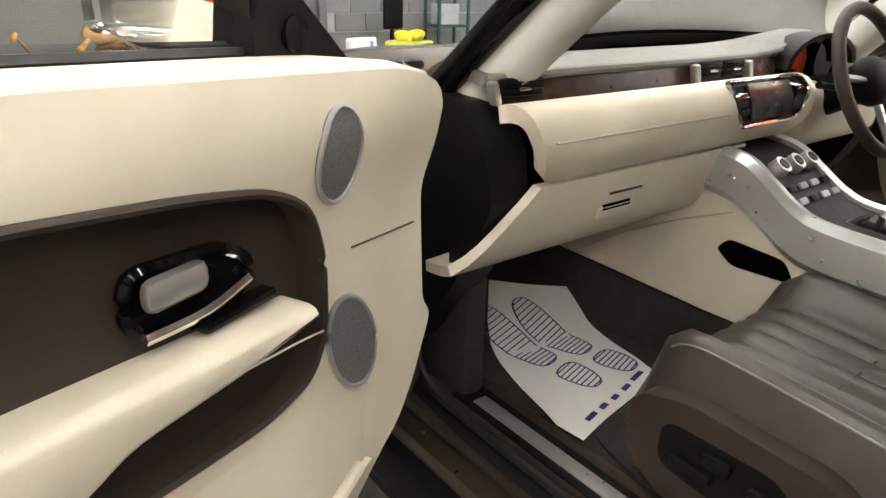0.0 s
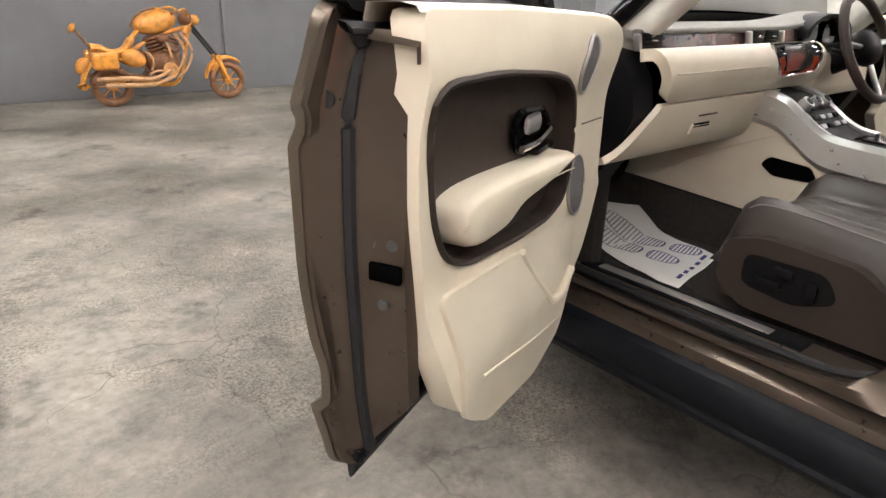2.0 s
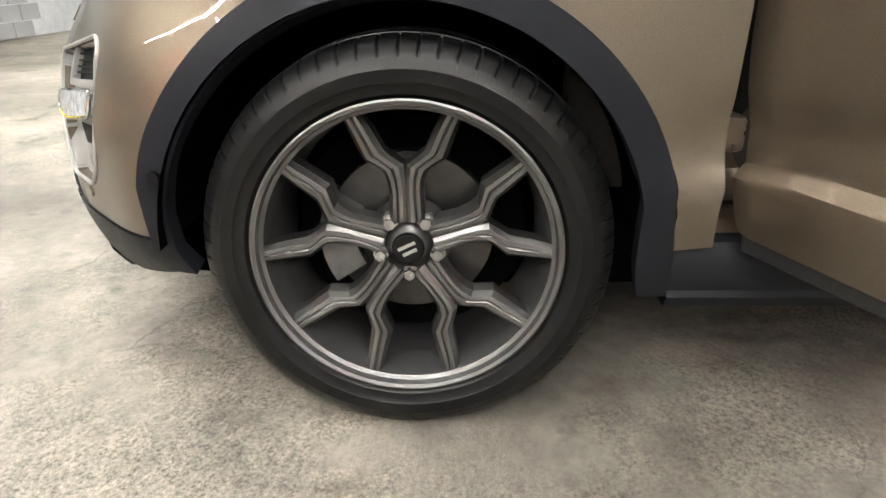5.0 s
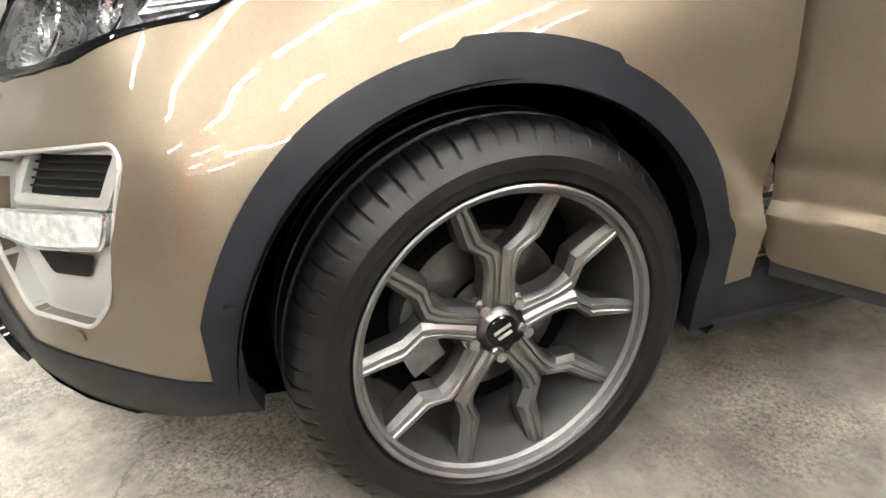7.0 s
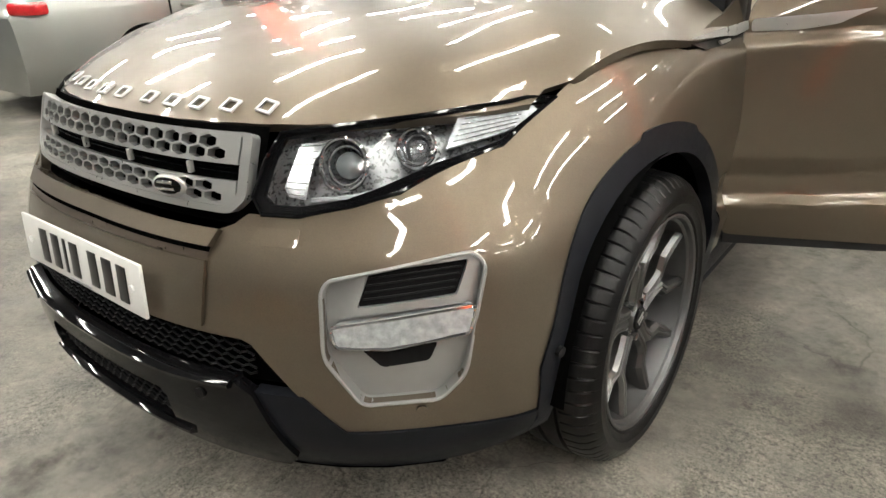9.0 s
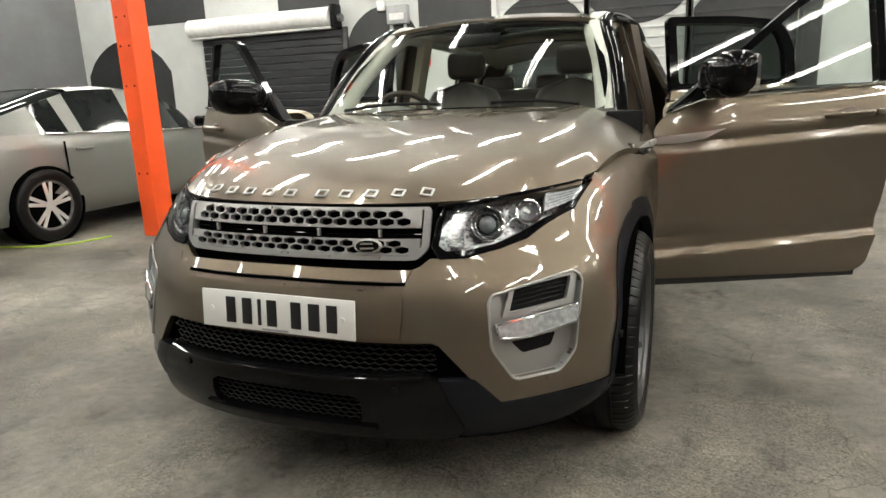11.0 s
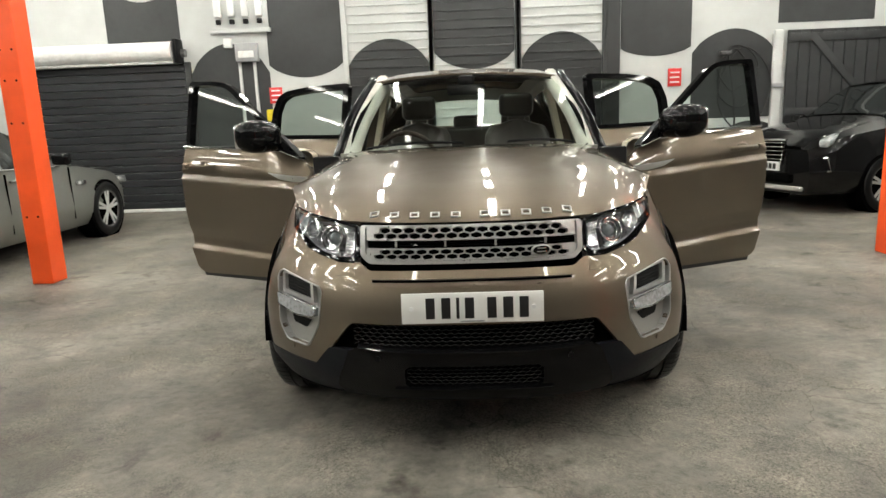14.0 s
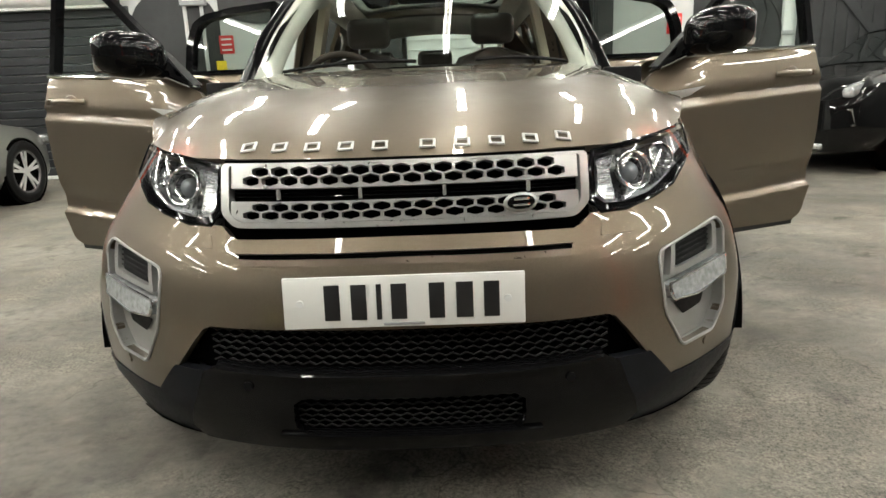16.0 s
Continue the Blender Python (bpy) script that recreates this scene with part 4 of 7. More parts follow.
    sub.append(part("brake_disc", lathe(B(), [(-0.098, 0.07), (-0.098, 0.155), (-0.125, 0.155)], 60), M["disc"], None))
    bm = B()
    loft(bm, [[(x, rr * math.cos(a), rr * math.sin(a)) for x, rr in ((-0.07, 0.10), (-0.07, 0.168), (-0.14, 0.168), (-0.14, 0.10))] for a in np.linspace(2.6, 3.7, 8)])
    sub.append(part("brake_caliper", bm, M["steel"], None))
    cyl(bm := B(), (-0.03, -0.195, -0.135), (-0.012, -0.19, -0.132), 0.0045, 0.0035, 8)
    sub.append(part("valve", bm, M["rubber"], r))
    # added near-black disc: paints the shade seen between the spokes
    sub.append(part("spoke_gap_shade", lathe(B(), [(-0.13, 0.0001), (-0.13, 0.215), (-0.15, 0.22)], 40), M["dark"], None))
    return t, r, sub


WX = 0.921
tyre_ob, rim_ob, subs = wheel_meshes()
wheel = part("wheel", cyl(B(), (-0.2, 0, 0), (-0.14, 0, 0), 0.06), M["steel"], car, "dark split-spoke alloy wheel with black tyre")
wheel.matrix_basis = pose(WX, 0.01, 0.352)
for o in [tyre_ob, rim_ob] + [o for o in subs if o.parent is None]:
    o.parent = wheel
for o in subs:
    if o.parent == rim_ob:
        o.parent = wheel
for m in (pose(-WX, 0.01, 0.352, 0, 0, 180), pose(WX - 0.005, AXLE2, 0.352), pose(-WX + 0.005, AXLE2, 0.352, 0, 0, 180)):
    copy_thing(wheel, m)


# ---------------------------------------------------------------- the main car: shell, pillars, sills, tail
DOOR_Y0, DOOR_Y1 = 0.545, 1.64
for s in (1, -1):
    # sill: painted inner step, black cover outside
    prof_in = [(0.60, 0.395), (0.655, 0.40), (0.665, 0.43), (0.745, 0.432), (0.755, 0.405), (0.765, 0.40), (0.83, 0.398), (0.862, 0.388), (0.872, 0.365), (0.872, 0.33)]
    prof_out = [(0.868, 0.366), (0.900, 0.358), (0.916, 0.335), (0.919, 0.290), (0.912, 0.270), (0.918, 0.258), (0.905, 0.235), (0.70, 0.230)]
    put("sill", loft(B(), [[(x, y, z) for x, z in prof_in] for y in np.linspace(0.50, 2.30, 12)], False, False), M["shell"], s)
    put("sill_cover", loft(B(), [[(x, y, z) for x, z in prof_out] for y in np.linspace(0.47, 2.28, 12)], False, False), M["clad"], s, None, "matt black plastic sill cover")
    put("sill_rubber", box(B(), (0.788, 1.30, 0.4035), (0.05, 1.55, 0.008), 0.003), M["rubber"], s)
    put("tread_plate", box(B(), (0.706, 1.0, 0.4335), (0.075, 0.66, 0.006), 0.003), M["black"], s)
    put("tread_insert", box(B(), (0.708, 0.985, 0.4375), (0.034, 0.52, 0.004), 0.0015), M["silver"], s)
    # rubber seal round the front door opening
    seal = smooth_path([(0.60, 1.06), (0.555, 0.80), (0.56, 0.56), (0.62, 0.445), (0.80, 0.425), (1.25, 0.425), (1.46, 0.445), (1.56, 0.54), (1.60, 0.75), (1.60, 1.1), (1.58, 1.50)], 6)
    sx_at = lambda z: 0.765 if z < 1.05 else 0.765 - (z - 1.05) * 0.22
    put("door_seal", sweep(B(), [(sx_at(z), y, z) for y, z in seal], 0.011, 8), M["rubber"], s)
    # painted ring of the door opening behind the seal
    ring = sheet([(0.535, 1.12), (0.535, 0.412), (1.70, 0.412), (1.70, 1.54), (1.50, 1.54), (1.60, 1.0), (1.57, 0.56), (1.46, 0.44), (1.25, 0.42), (0.80, 0.42), (0.62, 0.44), (0.56, 0.56), (0.55, 0.80), (0.59, 1.06)], flat(lambda u, v: ((0.83 if v < 0.45 else 0.80) - max(0, v - 1.05) * 0.30, u, v)), [], 0.05, 0.02)
    put("door_ring", ring, M["shell"], s)
    # A-post with hinges and dark dash end
    put("front_post", box(B(), (0.80, 0.515, 0.72), (0.15, 0.05, 0.80), 0.01), M["black"], s)
    for z in (0.55, 0.88):
        put("door_hinge", box(B(), (0.885, 0.535, z), (0.05, 0.07, 0.06), 0.01), M["shell"], s)
    # B-post
    post = B()
    loft(post, [[(x + sx_at(z) - 0.765, y, z) for x, y in ((0.80, 1.60), (0.83, 1.70), (0.70, 1.72), (0.68, 1.61))] for z in np.linspace(0.40, 1.55, 8)])
    put("centre_post", post, M["shell"], s)
    put("centre_post_trim", loft(B(), [[(x + sx_at(z) - 0.765, y, z) for x, y in ((0.70, 1.585), (0.70, 1.73), (0.66, 1.72), (0.66, 1.60))] for z in np.linspace(0.40, 1.55, 6)]), M["creamlow"], s)
    # A-pillar outside (black), inside (pale)
    a0, a1 = V(0.775, 0.64, 1.075), V(0.615, 1.20, 1.545)
    pil = smooth_path([V(0.80, 0.57, 1.02), a0, a0.lerp(a1, 0.5) + V(0.012, -0.015, 0.022), a1, V(0.66, 1.6, 1.575), V(0.66, 2.2, 1.56), V(0.62, 3.0, 1.50), V(0.60, 3.3, 1.42)], 8)
    put("roof_rail", sweep(B(), pil, 0.034, 10, flat=0.8), M["gloss_black"], s)
    put("pillar_trim", sweep(B(), [Vector(p) + V(-0.062, 0.030, -0.016) for p in pil[4:]], 0.052, 10), M["headlining"], s)
    # rear quarter, with the rear wheel arch
    q = [(2.30, 0.34)] + [(AXLE2 + 0.46 * math.cos(a), 0.36 + 0.46 * math.sin(a)) for a in np.linspace(math.pi, 0, 18)] + [(3.25, 0.34), (3.33, 0.5), (3.34, 0.9), (3.30, 1.18), (2.46, 1.17), (2.42, 0.95), (2.36, 0.86)]
    put("rear_quarter", sheet([sy(y, z) for y, z in q], skin, [], 0.05, 0.02), M["paint"], s)
    put("rear_arch_cladding", sheet([sy(AXLE2 + 0.49 * math.cos(a), 0.36 + 0.49 * math.sin(a)) for a in np.linspace(math.pi, 0, 18)] + [sy(AXLE2 + 0.42 * math.cos(a), 0.36 + 0.42 * math.sin(a)) for a in np.linspace(0, math.pi, 18)], skin, [], 0.05, 0.03, 0.008), M["clad"], s)
    # rear wheel well, its shade given by the near-black colour
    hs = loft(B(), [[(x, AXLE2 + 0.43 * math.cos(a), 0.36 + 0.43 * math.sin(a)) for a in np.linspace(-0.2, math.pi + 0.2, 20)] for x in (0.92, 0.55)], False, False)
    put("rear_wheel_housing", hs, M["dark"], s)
    put("rear_pillar", sheet([(2.75, 1.15), (3.32, 1.17), (3.25, 1.42), (3.0, 1.50), (2.55, 1.55)], flat(lambda u, v: (0.85 - (v - 1.15) * 0.5, u, v)), [], 0.05, 0.03), M["paint"], s)

# tail
tail_y = table([0.3, 0.5, 0.8, 1.0, 1.2, 1.5], [3.40, 3.46, 3.45, 3.42, 3.36, 3.22], 0.04)
tw = table([0.3, 0.6, 1.1, 1.2, 1.5], [0.86, 0.9, 0.86, 0.82, 0.58], 0.04)
tp = flat(lambda u, v: (u * tw(v), tail_y(v) - 0.12 * abs(u) ** 3, v))
part("tailgate", sheet([(-1, 0.34), (1, 0.34), (1, 1.53), (-1, 1.53)], tp, [rounded([(-0.80, 1.22), (0.80, 1.22), (0.74, 1.475), (-0.74, 1.475)], 0.05)], 0.06, 0.03), M["paint"], car)
rw = part("rear_window", sheet([(-0.82, 1.21), (0.82, 1.21), (0.76, 1.48), (-0.76, 1.48)], tp, [], 0.1, 0, -0.01), M["glass"], car)
rw.visible_shadow = False
part("headlining", sheet([(-1.0, 0.01), (1.0, 0.01), (1.0, 0.98), (-1.0, 0.98)], flat(lambda u, v: roof_pt(u, v) - V(0, 0, 0.05)), [rounded([(-0.7, 0.12), (0.7, 0.12), (0.7, 0.70), (-0.7, 0.70)], 0.08)], 0.08, 0), M["headlining"], car)


# ---------------------------------------------------------------- the main car: doors
def lean(z, belt=1.165):
    return 0.903 - max(0, z - belt) * 0.20


CARD = lambda y: float(np.interp(y, [0.55, 0.8, 0.89, 1.1, 1.3, 1.5, 1.7], [0.245, 0.230, 0.220, 0.204, 0.178, 0.155, 0.150]))


def door_parts(s, rear, angle):
    """A door in its closed place, then swung open on its hinge."""
    y0, y1 = (0.545, 1.635) if not rear else (1.66, 2.42)
    hinge = V(0.925, y0 - 0.015, 0)
    if not rear:
        line = [(y0, 0.385), (1.455, 0.372), (1.508, 0.405), (1.536, 0.56), (1.557, 0.80), (1.562, 1.02), (1.555, 1.185), (0.75, 1.150), (0.60, 1.09), (y0, 1.03)]
    else:
        line = [(y0, 0.392), (2.14, 0.392), (2.20, 0.47), (2.26, 0.66), (2.37, 0.86), (2.42, 1.0), (2.42, 1.20), (y0, 1.19)]
    line = rounded(line, 0.03, 3)
    pts = [sy(y, z) for y, z in line]

    def skin_top(u, v):
        p, n = skin(u, v)
        if v > 1.05:
            p = V(min(p.x, 0.946 - (v - 1.05) * 0.22), p.y, p.z)
        return p, n
    shift = Matrix.Translation(-hinge)
    turn = Matrix.Translation(V((hinge.x - 0.021) * s, hinge.y + 0.039, 0)) @ Matrix.Rotation(radians(-angle * s), 4, "Z")

    def add(name, bm, material, parent, label="", **kw):
        bmesh.ops.transform(bm, matrix=shift, verts=bm.verts)
        return put(name, bm, material, s, parent, label, **kw)
    cx_low = lambda y: skin(*sy(y, 0.395))[0].x - 0.004
    side = "rear" if rear else "front"
    door = add(side + "_door", sheet(pts, skin_top, [], (0.06, 0.011), 0.018), M["paint"], car, "bronze %s door swung wide open, cream inner trim" % side)
    door.matrix_basis = turn
    ends = np.linspace(y0 + 0.01, 2.10 if rear else 1.47, 8)
    add("bottom_seal", loft(B(), [[(cx_low(y) - dx, y, z) for dx, z in ((0.004, 0.400), (0.010, 0.352), (0.016, 0.352), (0.024, 0.400))] for y in ends]), M["rubber"], door)
    # inner pan: stepped edge
    rings = []
    cx = lambda y, z: skin_top(*sy(y, z))[0].x
    cs_ = lambda y, z: min(side_x(y, z), 0.946 - max(0, z - 1.05) * 0.22)
    for d, n in ((0.002, 0.012), (0.004, 0.026), (0.022, 0.030), (0.030, 0.052), (0.046, 0.060), (0.050, 0.100), (0.054, 0.150), (0.075, 0.158)):
        edge_x = cx if d < 0.01 else cs_
        slim = lambda q: min(n, 0.030 + max(0, q[1] - 0.40) * 0.8)
        rings.append([(max(edge_x(*q) - slim(q), min(edge_x(*q) - 0.02, 0.772)), *q) for q in inset(line, d)])
    add("inner_pan", loft(B(), rings, True, False), M["shell"], door, "satin bronze door edge with latch", sharp=50)
    add("edge_seal", sweep(B(), [(cs_(*q) - min(0.060, 0.034 + max(0, q[1] - 0.40) * 0.8), *q) for q in smooth_path(inset(line, 0.048)[::2], 2, True)], 0.013, 8, True), M["rubber"], door)
    # window frame and glass
    if not rear:
        fo = [(0.60, 1.10), (0.80, 1.255), (1.02, 1.425), (1.17, 1.538), (1.23, 1.572), (1.32, 1.588), (1.548, 1.598), (1.556, 1.18), (0.75, 1.145)]
        fi = [(0.85, 1.172), (0.87, 1.268), (1.03, 1.393), (1.19, 1.514), (1.25, 1.548), (1.33, 1.562), (1.512, 1.570), (1.520, 1.188)]
    else:
        fo = [(1.665, 1.18), (1.665, 1.590), (2.05, 1.585), (2.28, 1.562), (2.37, 1.520), (2.42, 1.40), (2.42, 1.195)]
        fi = [(1.715, 1.215), (1.715, 1.550), (2.04, 1.545), (2.24, 1.526), (2.32, 1.490), (2.36, 1.39), (2.36, 1.225)]
    ws = flat(lambda u, v: (lean(v), u, v))
    wf = lambda u, v: (ws(u, v)[0], V(1, 0, 0.2).normalized())
    fr = sheet(rounded(fo, 0.03), wf, [rounded(fi, 0.025)], 0.05, 0.045, 0.0)
    add("window_frame", fr, M["gloss_black"], door)
    fr = sheet(rounded(fo, 0.03), wf, [rounded(fi, 0.025)], 0.05, 0.0, -0.046)
    add("inner_frame", fr, M["black"], door)
    gl = add("window_glass", sheet(rounded(inset(fi, -0.012), 0.02), wf, [], 0.1, 0.0, -0.02), M["privacy"] if rear else M["glass"], door)
    gl.visible_shadow = False
    belt = [(0.62, 1.112), (0.75, 1.155), (1.2, 1.172), (1.545, 1.190)] if not rear else [(1.67, 1.193), (2.41, 1.203)]
    add("belt_trim", sweep(B(), [(lean(z) + 0.012, y, z) for y, z in belt], 0.008, 6), M["chrome"] if not rear else M["gloss_black"], door)
    # outside handle
    hy, hz = (1.37, 1.065) if not rear else (2.25, 1.085)
    p, n = skin(*sy(hy, hz))
    h = add("outer_handle", sweep(B(), smooth_path([p + V(0.004, -0.105, 0), p + V(0.036, -0.07, 0.002), p + V(0.042, 0, 0.004), p + V(0.036, 0.07, 0.004), p + V(0.006, 0.10, 0.003)], 5), 0.0115, 10, flat=1.2), M["paint"], door, "glossy bronze pull handle")
    add("handle_cup", ball(B(), p + V(-0.004, 0.0, -0.002), (0.008, 0.050, 0.036)), M["shell"], door)
    add("lock_cover", box(B(), p + V(0.016, 0.125, 0.004), (0.028, 0.034, 0.028), 0.008), M["paint"], door)
    # cream card
    if not rear:
        base = CARD
        card = [(1.512, 1.176), (1.502, 0.90), (1.462, 0.62), (1.41, 0.515), (1.34, 0.478), (1.12, 0.468), (0.92, 0.515), (0.76, 0.60), (0.715, 0.66), (0.665, 0.76), (0.69, 0.79), (0.70, 0.98), (0.672, 1.03), (0.672, 1.130), (0.76, 1.154), (1.20, 1.172)]
        rec = [(1.490, 1.080), (1.30, 1.082), (1.10, 1.064), (1.00, 1.045), (0.935, 1.010), (0.915, 0.94), (0.918, 0.84), (0.945, 0.785), (1.02, 0.765), (1.20, 0.765), (1.36, 0.775), (1.43, 0.805), (1.465, 0.875), (1.478, 0.96)]
        arm = [(1.412, 0.888), (1.36, 0.902), (1.28, 0.905), (1.15, 0.903), (1.0, 0.898), (0.945, 0.893), (0.94, 0.872), (1.05, 0.856), (1.20, 0.840), (1.25, 0.812), (1.35, 0.804), (1.40, 0.820)]
    else:
        base = lambda y: 0.19
        card = [(2.36, 1.165), (2.34, 0.98), (2.20, 0.84), (2.10, 0.60), (2.02, 0.45), (1.76, 0.45), (1.72, 0.60), (1.71, 1.155)]
        rec = [(2.28, 1.08), (1.95, 1.085), (1.80, 1.05), (1.77, 0.95), (1.79, 0.80), (1.95, 0.775), (2.14, 0.80), (2.24, 0.92)]
        arm = [(2.20, 0.945), (2.0, 0.945), (1.82, 0.93), (1.82, 0.89), (2.0, 0.86), (2.17, 0.86)]
    edge = rounded(card, 0.03, 3)
    recess = rounded(rec, 0.05, 4)

    def card_pt(d):
        def f(u, v):
            x = 0.93
            swell = 0.018 * math.exp(-((v - 1.10) / 0.06) ** 2) + 0.03 * max(0, min(1, (0.72 - v) / 0.10)) * max(0, min(1, (u - (0.80 if not rear else 1.7)) / 0.2))
            return V(x - base(u) - d - swell, u, v), V(-1, 0, 0)
        return f
    trim = add("door_card", sheet(edge, card_pt(0.0), [recess], 0.04, 0.05), M["cream"], door, "cream leather door trim panel")
    shelf = []
    for y in np.linspace(0.70, 1.515, 16) if not rear else np.linspace(1.72, 2.35, 10):
        z = float(np.interp(y, [0.70, 0.76, 1.20, 1.52], [1.140, 1.154, 1.172, 1.176])) if not rear else 1.158
        x = card_pt(0.0)(y, z)[0].x
        shelf.append([(x, y, z - 0.004), (x + 0.006, y, z + 0.004), (x + 0.03, y, z + 0.008), (lean(z) - 0.050, y, z + 0.006), (lean(z) - 0.044, y, z - 0.02)])
    add("card_shelf", loft(B(), shelf, False, False), M["cream"], door)
    add("glass_seal", sweep(B(), [(lean(q[3][2]) - 0.034, q[3][1], q[3][2] + 0.002) for q in shelf], 0.010, 6), M["rubber"], door)
    add("card_insert", sheet(inset(recess, -0.006), card_pt(-0.035), [], 0.05, 0.0), M["espresso"], door, "dark espresso leather insert")
    wall = B()
    loft(wall, [[card_pt(0.004)(*q)[0] for q in inset(recess, 0.004)], [card_pt(-0.036)(*q)[0] for q in inset(recess, 0.004)]], True, False)
    add("insert_wall", wall, M["espresso"], door)
    add("insert_lip", sweep(B(), [card_pt(0.002)(*q)[0] for q in recess], 0.006, 6, True), M["espresso"], door)
    # armrest: a padded bar with a stitched seam
    ar = rounded(arm, 0.03, 3)
    bm = B()
    loft(bm, [[card_pt(-0.04)(*q)[0] for q in ar], [card_pt(0.006)(*q)[0] for q in ar], [card_pt(0.016)(*q)[0] for q in inset(ar, 0.003)], [card_pt(0.023)(*q)[0] for q in inset(ar, 0.008)], [card_pt(0.026)(*q)[0] for q in inset(ar, 0.014)]])
    add("armrest", bm, M["cream"], door, "cream padded armrest", sharp=35)
    seam = [(a[0], a[1] - 0.036) for a in arm[:6]] if not rear else [(2.19, 0.91), (1.83, 0.905)]
    add("seam", sweep(B(), [card_pt(0.0235)(*q)[0] for q in smooth_path(seam, 3)], 0.0016, 5), M["stitch"], door)
    # inner handle with its dark cup
    hc = (1.08, 0.965) if not rear else (1.92, 0.99)
    cup = rounded([(hc[0] + 0.075, hc[1] + 0.030), (hc[0] - 0.04, hc[1] + 0.026), (hc[0] - 0.078, hc[1] - 0.005), (hc[0] - 0.05, hc[1] - 0.038), (hc[0] + 0.06, hc[1] - 0.042), (hc[0] + 0.078, hc[1] - 0.02)], 0.022)
    add("handle_bezel", sweep(B(), [card_pt(-0.024)(*q)[0] for q in cup], 0.008, 6, True), M["gloss_black"], door)
    add("handle_bowl", sheet(cup, card_pt(-0.028), [], 0.03, 0), M["gloss_black"], door)
    p = card_pt(-0.012)(hc[0] + 0.03, hc[1] + 0.008)[0]
    add("inner_handle", box(B(), p, (0.016, 0.078, 0.034), 0.011), M["silver"], door, "satin silver door pull")
    add("handle_bar", sweep(B(), smooth_path([card_pt(-0.012)(hc[0] + q, hc[1] + w)[0] for q, w in ((0.07, -0.035), (0.0, -0.032), (-0.06, -0.015))], 4), 0.007, 6), M["chrome"], door)
    if not rear:
        add("window_switch", box(B(), card_pt(-0.026)(1.03, 0.912)[0], (0.03, 0.11, 0.014), 0.005), M["gloss_black"], door)
        # speakers
        for (yy, zz, ry, rz, tilt) in ((0.895, 1.065, 0.036, 0.058, 0.0), (0.868, 0.800, 0.044, 0.075, 0.30)):
            ell = [(yy + ry * math.cos(a) * math.cos(tilt) - rz * math.sin(a) * math.sin(-tilt), zz + ry * math.cos(a) * math.sin(-tilt) + rz * math.sin(a) * math.cos(tilt)) for a in np.linspace(0, 2 * math.pi, 28, endpoint=False)]
            add("speaker_grille", sheet(ell, card_pt(0.006), [], 0.03, 0.01), M["speaker"], door, "grey mesh speaker grille")
            add("speaker_ring", sweep(B(), [card_pt(0.005)(*q)[0] for q in ell], 0.0035, 6, True), M["silver"], door)
        # pocket: a raised lower bin with a dark mouth
        pk = rounded([(1.15, 0.735), (0.90, 0.74), (0.83, 0.735), (0.86, 0.605), (0.95, 0.59), (1.06, 0.60)], 0.02)
        add("pocket_mouth", sheet(pk, card_pt(0.001), [], 0.04, 0), M["creamlow"], door)
        add("pocket_lip", sweep(B(), [card_pt(0.006)(*q)[0] for q in smooth_path([(1.155, 0.73), (1.06, 0.598), (0.95, 0.586), (0.875, 0.60)], 5)], 0.010, 8), M["cream"], door)
        lowp = rounded([(1.44, 0.745), (1.16, 0.735), (1.06, 0.592), (0.94, 0.575), (0.84, 0.60), (0.96, 0.51), (1.13, 0.452), (1.32, 0.452), (1.40, 0.50)], 0.02)
        add("pocket_bin", sheet(lowp, card_pt(0.010), [], 0.04, 0.014), M["creamlow"], door)
        add("bin_crease", sweep(B(), [card_pt(0.0115)(*q)[0] for q in ((1.35, 0.565), (1.15, 0.545), (1.0, 0.535))], 0.0025, 5), M["cream"], door)
        add("card_seam", sweep(B(), [card_pt(0.001)(*q)[0] for q in ((0.86, 0.935), (0.72, 0.93))], 0.0016, 5), M["espresso"], door)
        # mirror triangle, mirror
        tri = [(0.62, 1.115), (0.76, 1.155), (0.86, 1.16), (0.86, 1.285), (0.80, 1.25)]
        add("mirror_triangle", prism(B(), tri, lambda u, v, d: (lean(v) + 0.004 - d, u, v), 0.06), M["black"], door)
        add("tweeter", cyl(B(), (lean(1.19) - 0.056, 0.79, 1.19), (lean(1.19) - 0.066, 0.79, 1.19), 0.024), M["gloss_black"], door)
        arm_m = sweep(B(), smooth_path([(0.85, 0.78, 1.165), (0.92, 0.77, 1.168), (1.0, 0.77, 1.185)], 5), 0.026, 10, flat=0.7)
        add("mirror_arm", arm_m, M["gloss_black"], door)
        mb = B()
        rr = []
        for k, f, sc in ((0, -0.075, 0.30), (1, -0.062, 0.66), (2, -0.035, 0.90), (3, 0.0, 1.0), (4, 0.045, 0.98), (5, 0.055, 0.94)):
            rr.append([(1.062 + 0.155 * sc * np.sign(math.cos(a)) * abs(math.cos(a)) ** 0.7, 0.765 + f, 1.243 + 0.092 * sc * np.sign(math.sin(a)) * abs(math.sin(a)) ** 0.75 + 0.01 * math.cos(a)) for a in np.linspace(0, 2 * math.pi, 28, endpoint=False)])
        loft(mb, rr)
        add("door_mirror", mb, M["gloss_black"], door, "gloss black door mirror")
        add("mirror_glass", box(B(), (1.062, 0.822, 1.245), (0.26, 0.004, 0.14), 0.02), M["chrome"], door)
        # latch, hole plug, bolts on the rear edge
        ex = cx(1.52, 0.78)
        add("latch", box(B(), (ex - 0.125, 1.508, 0.80), (0.055, 0.012, 0.03), 0.004), M["dark"], door)
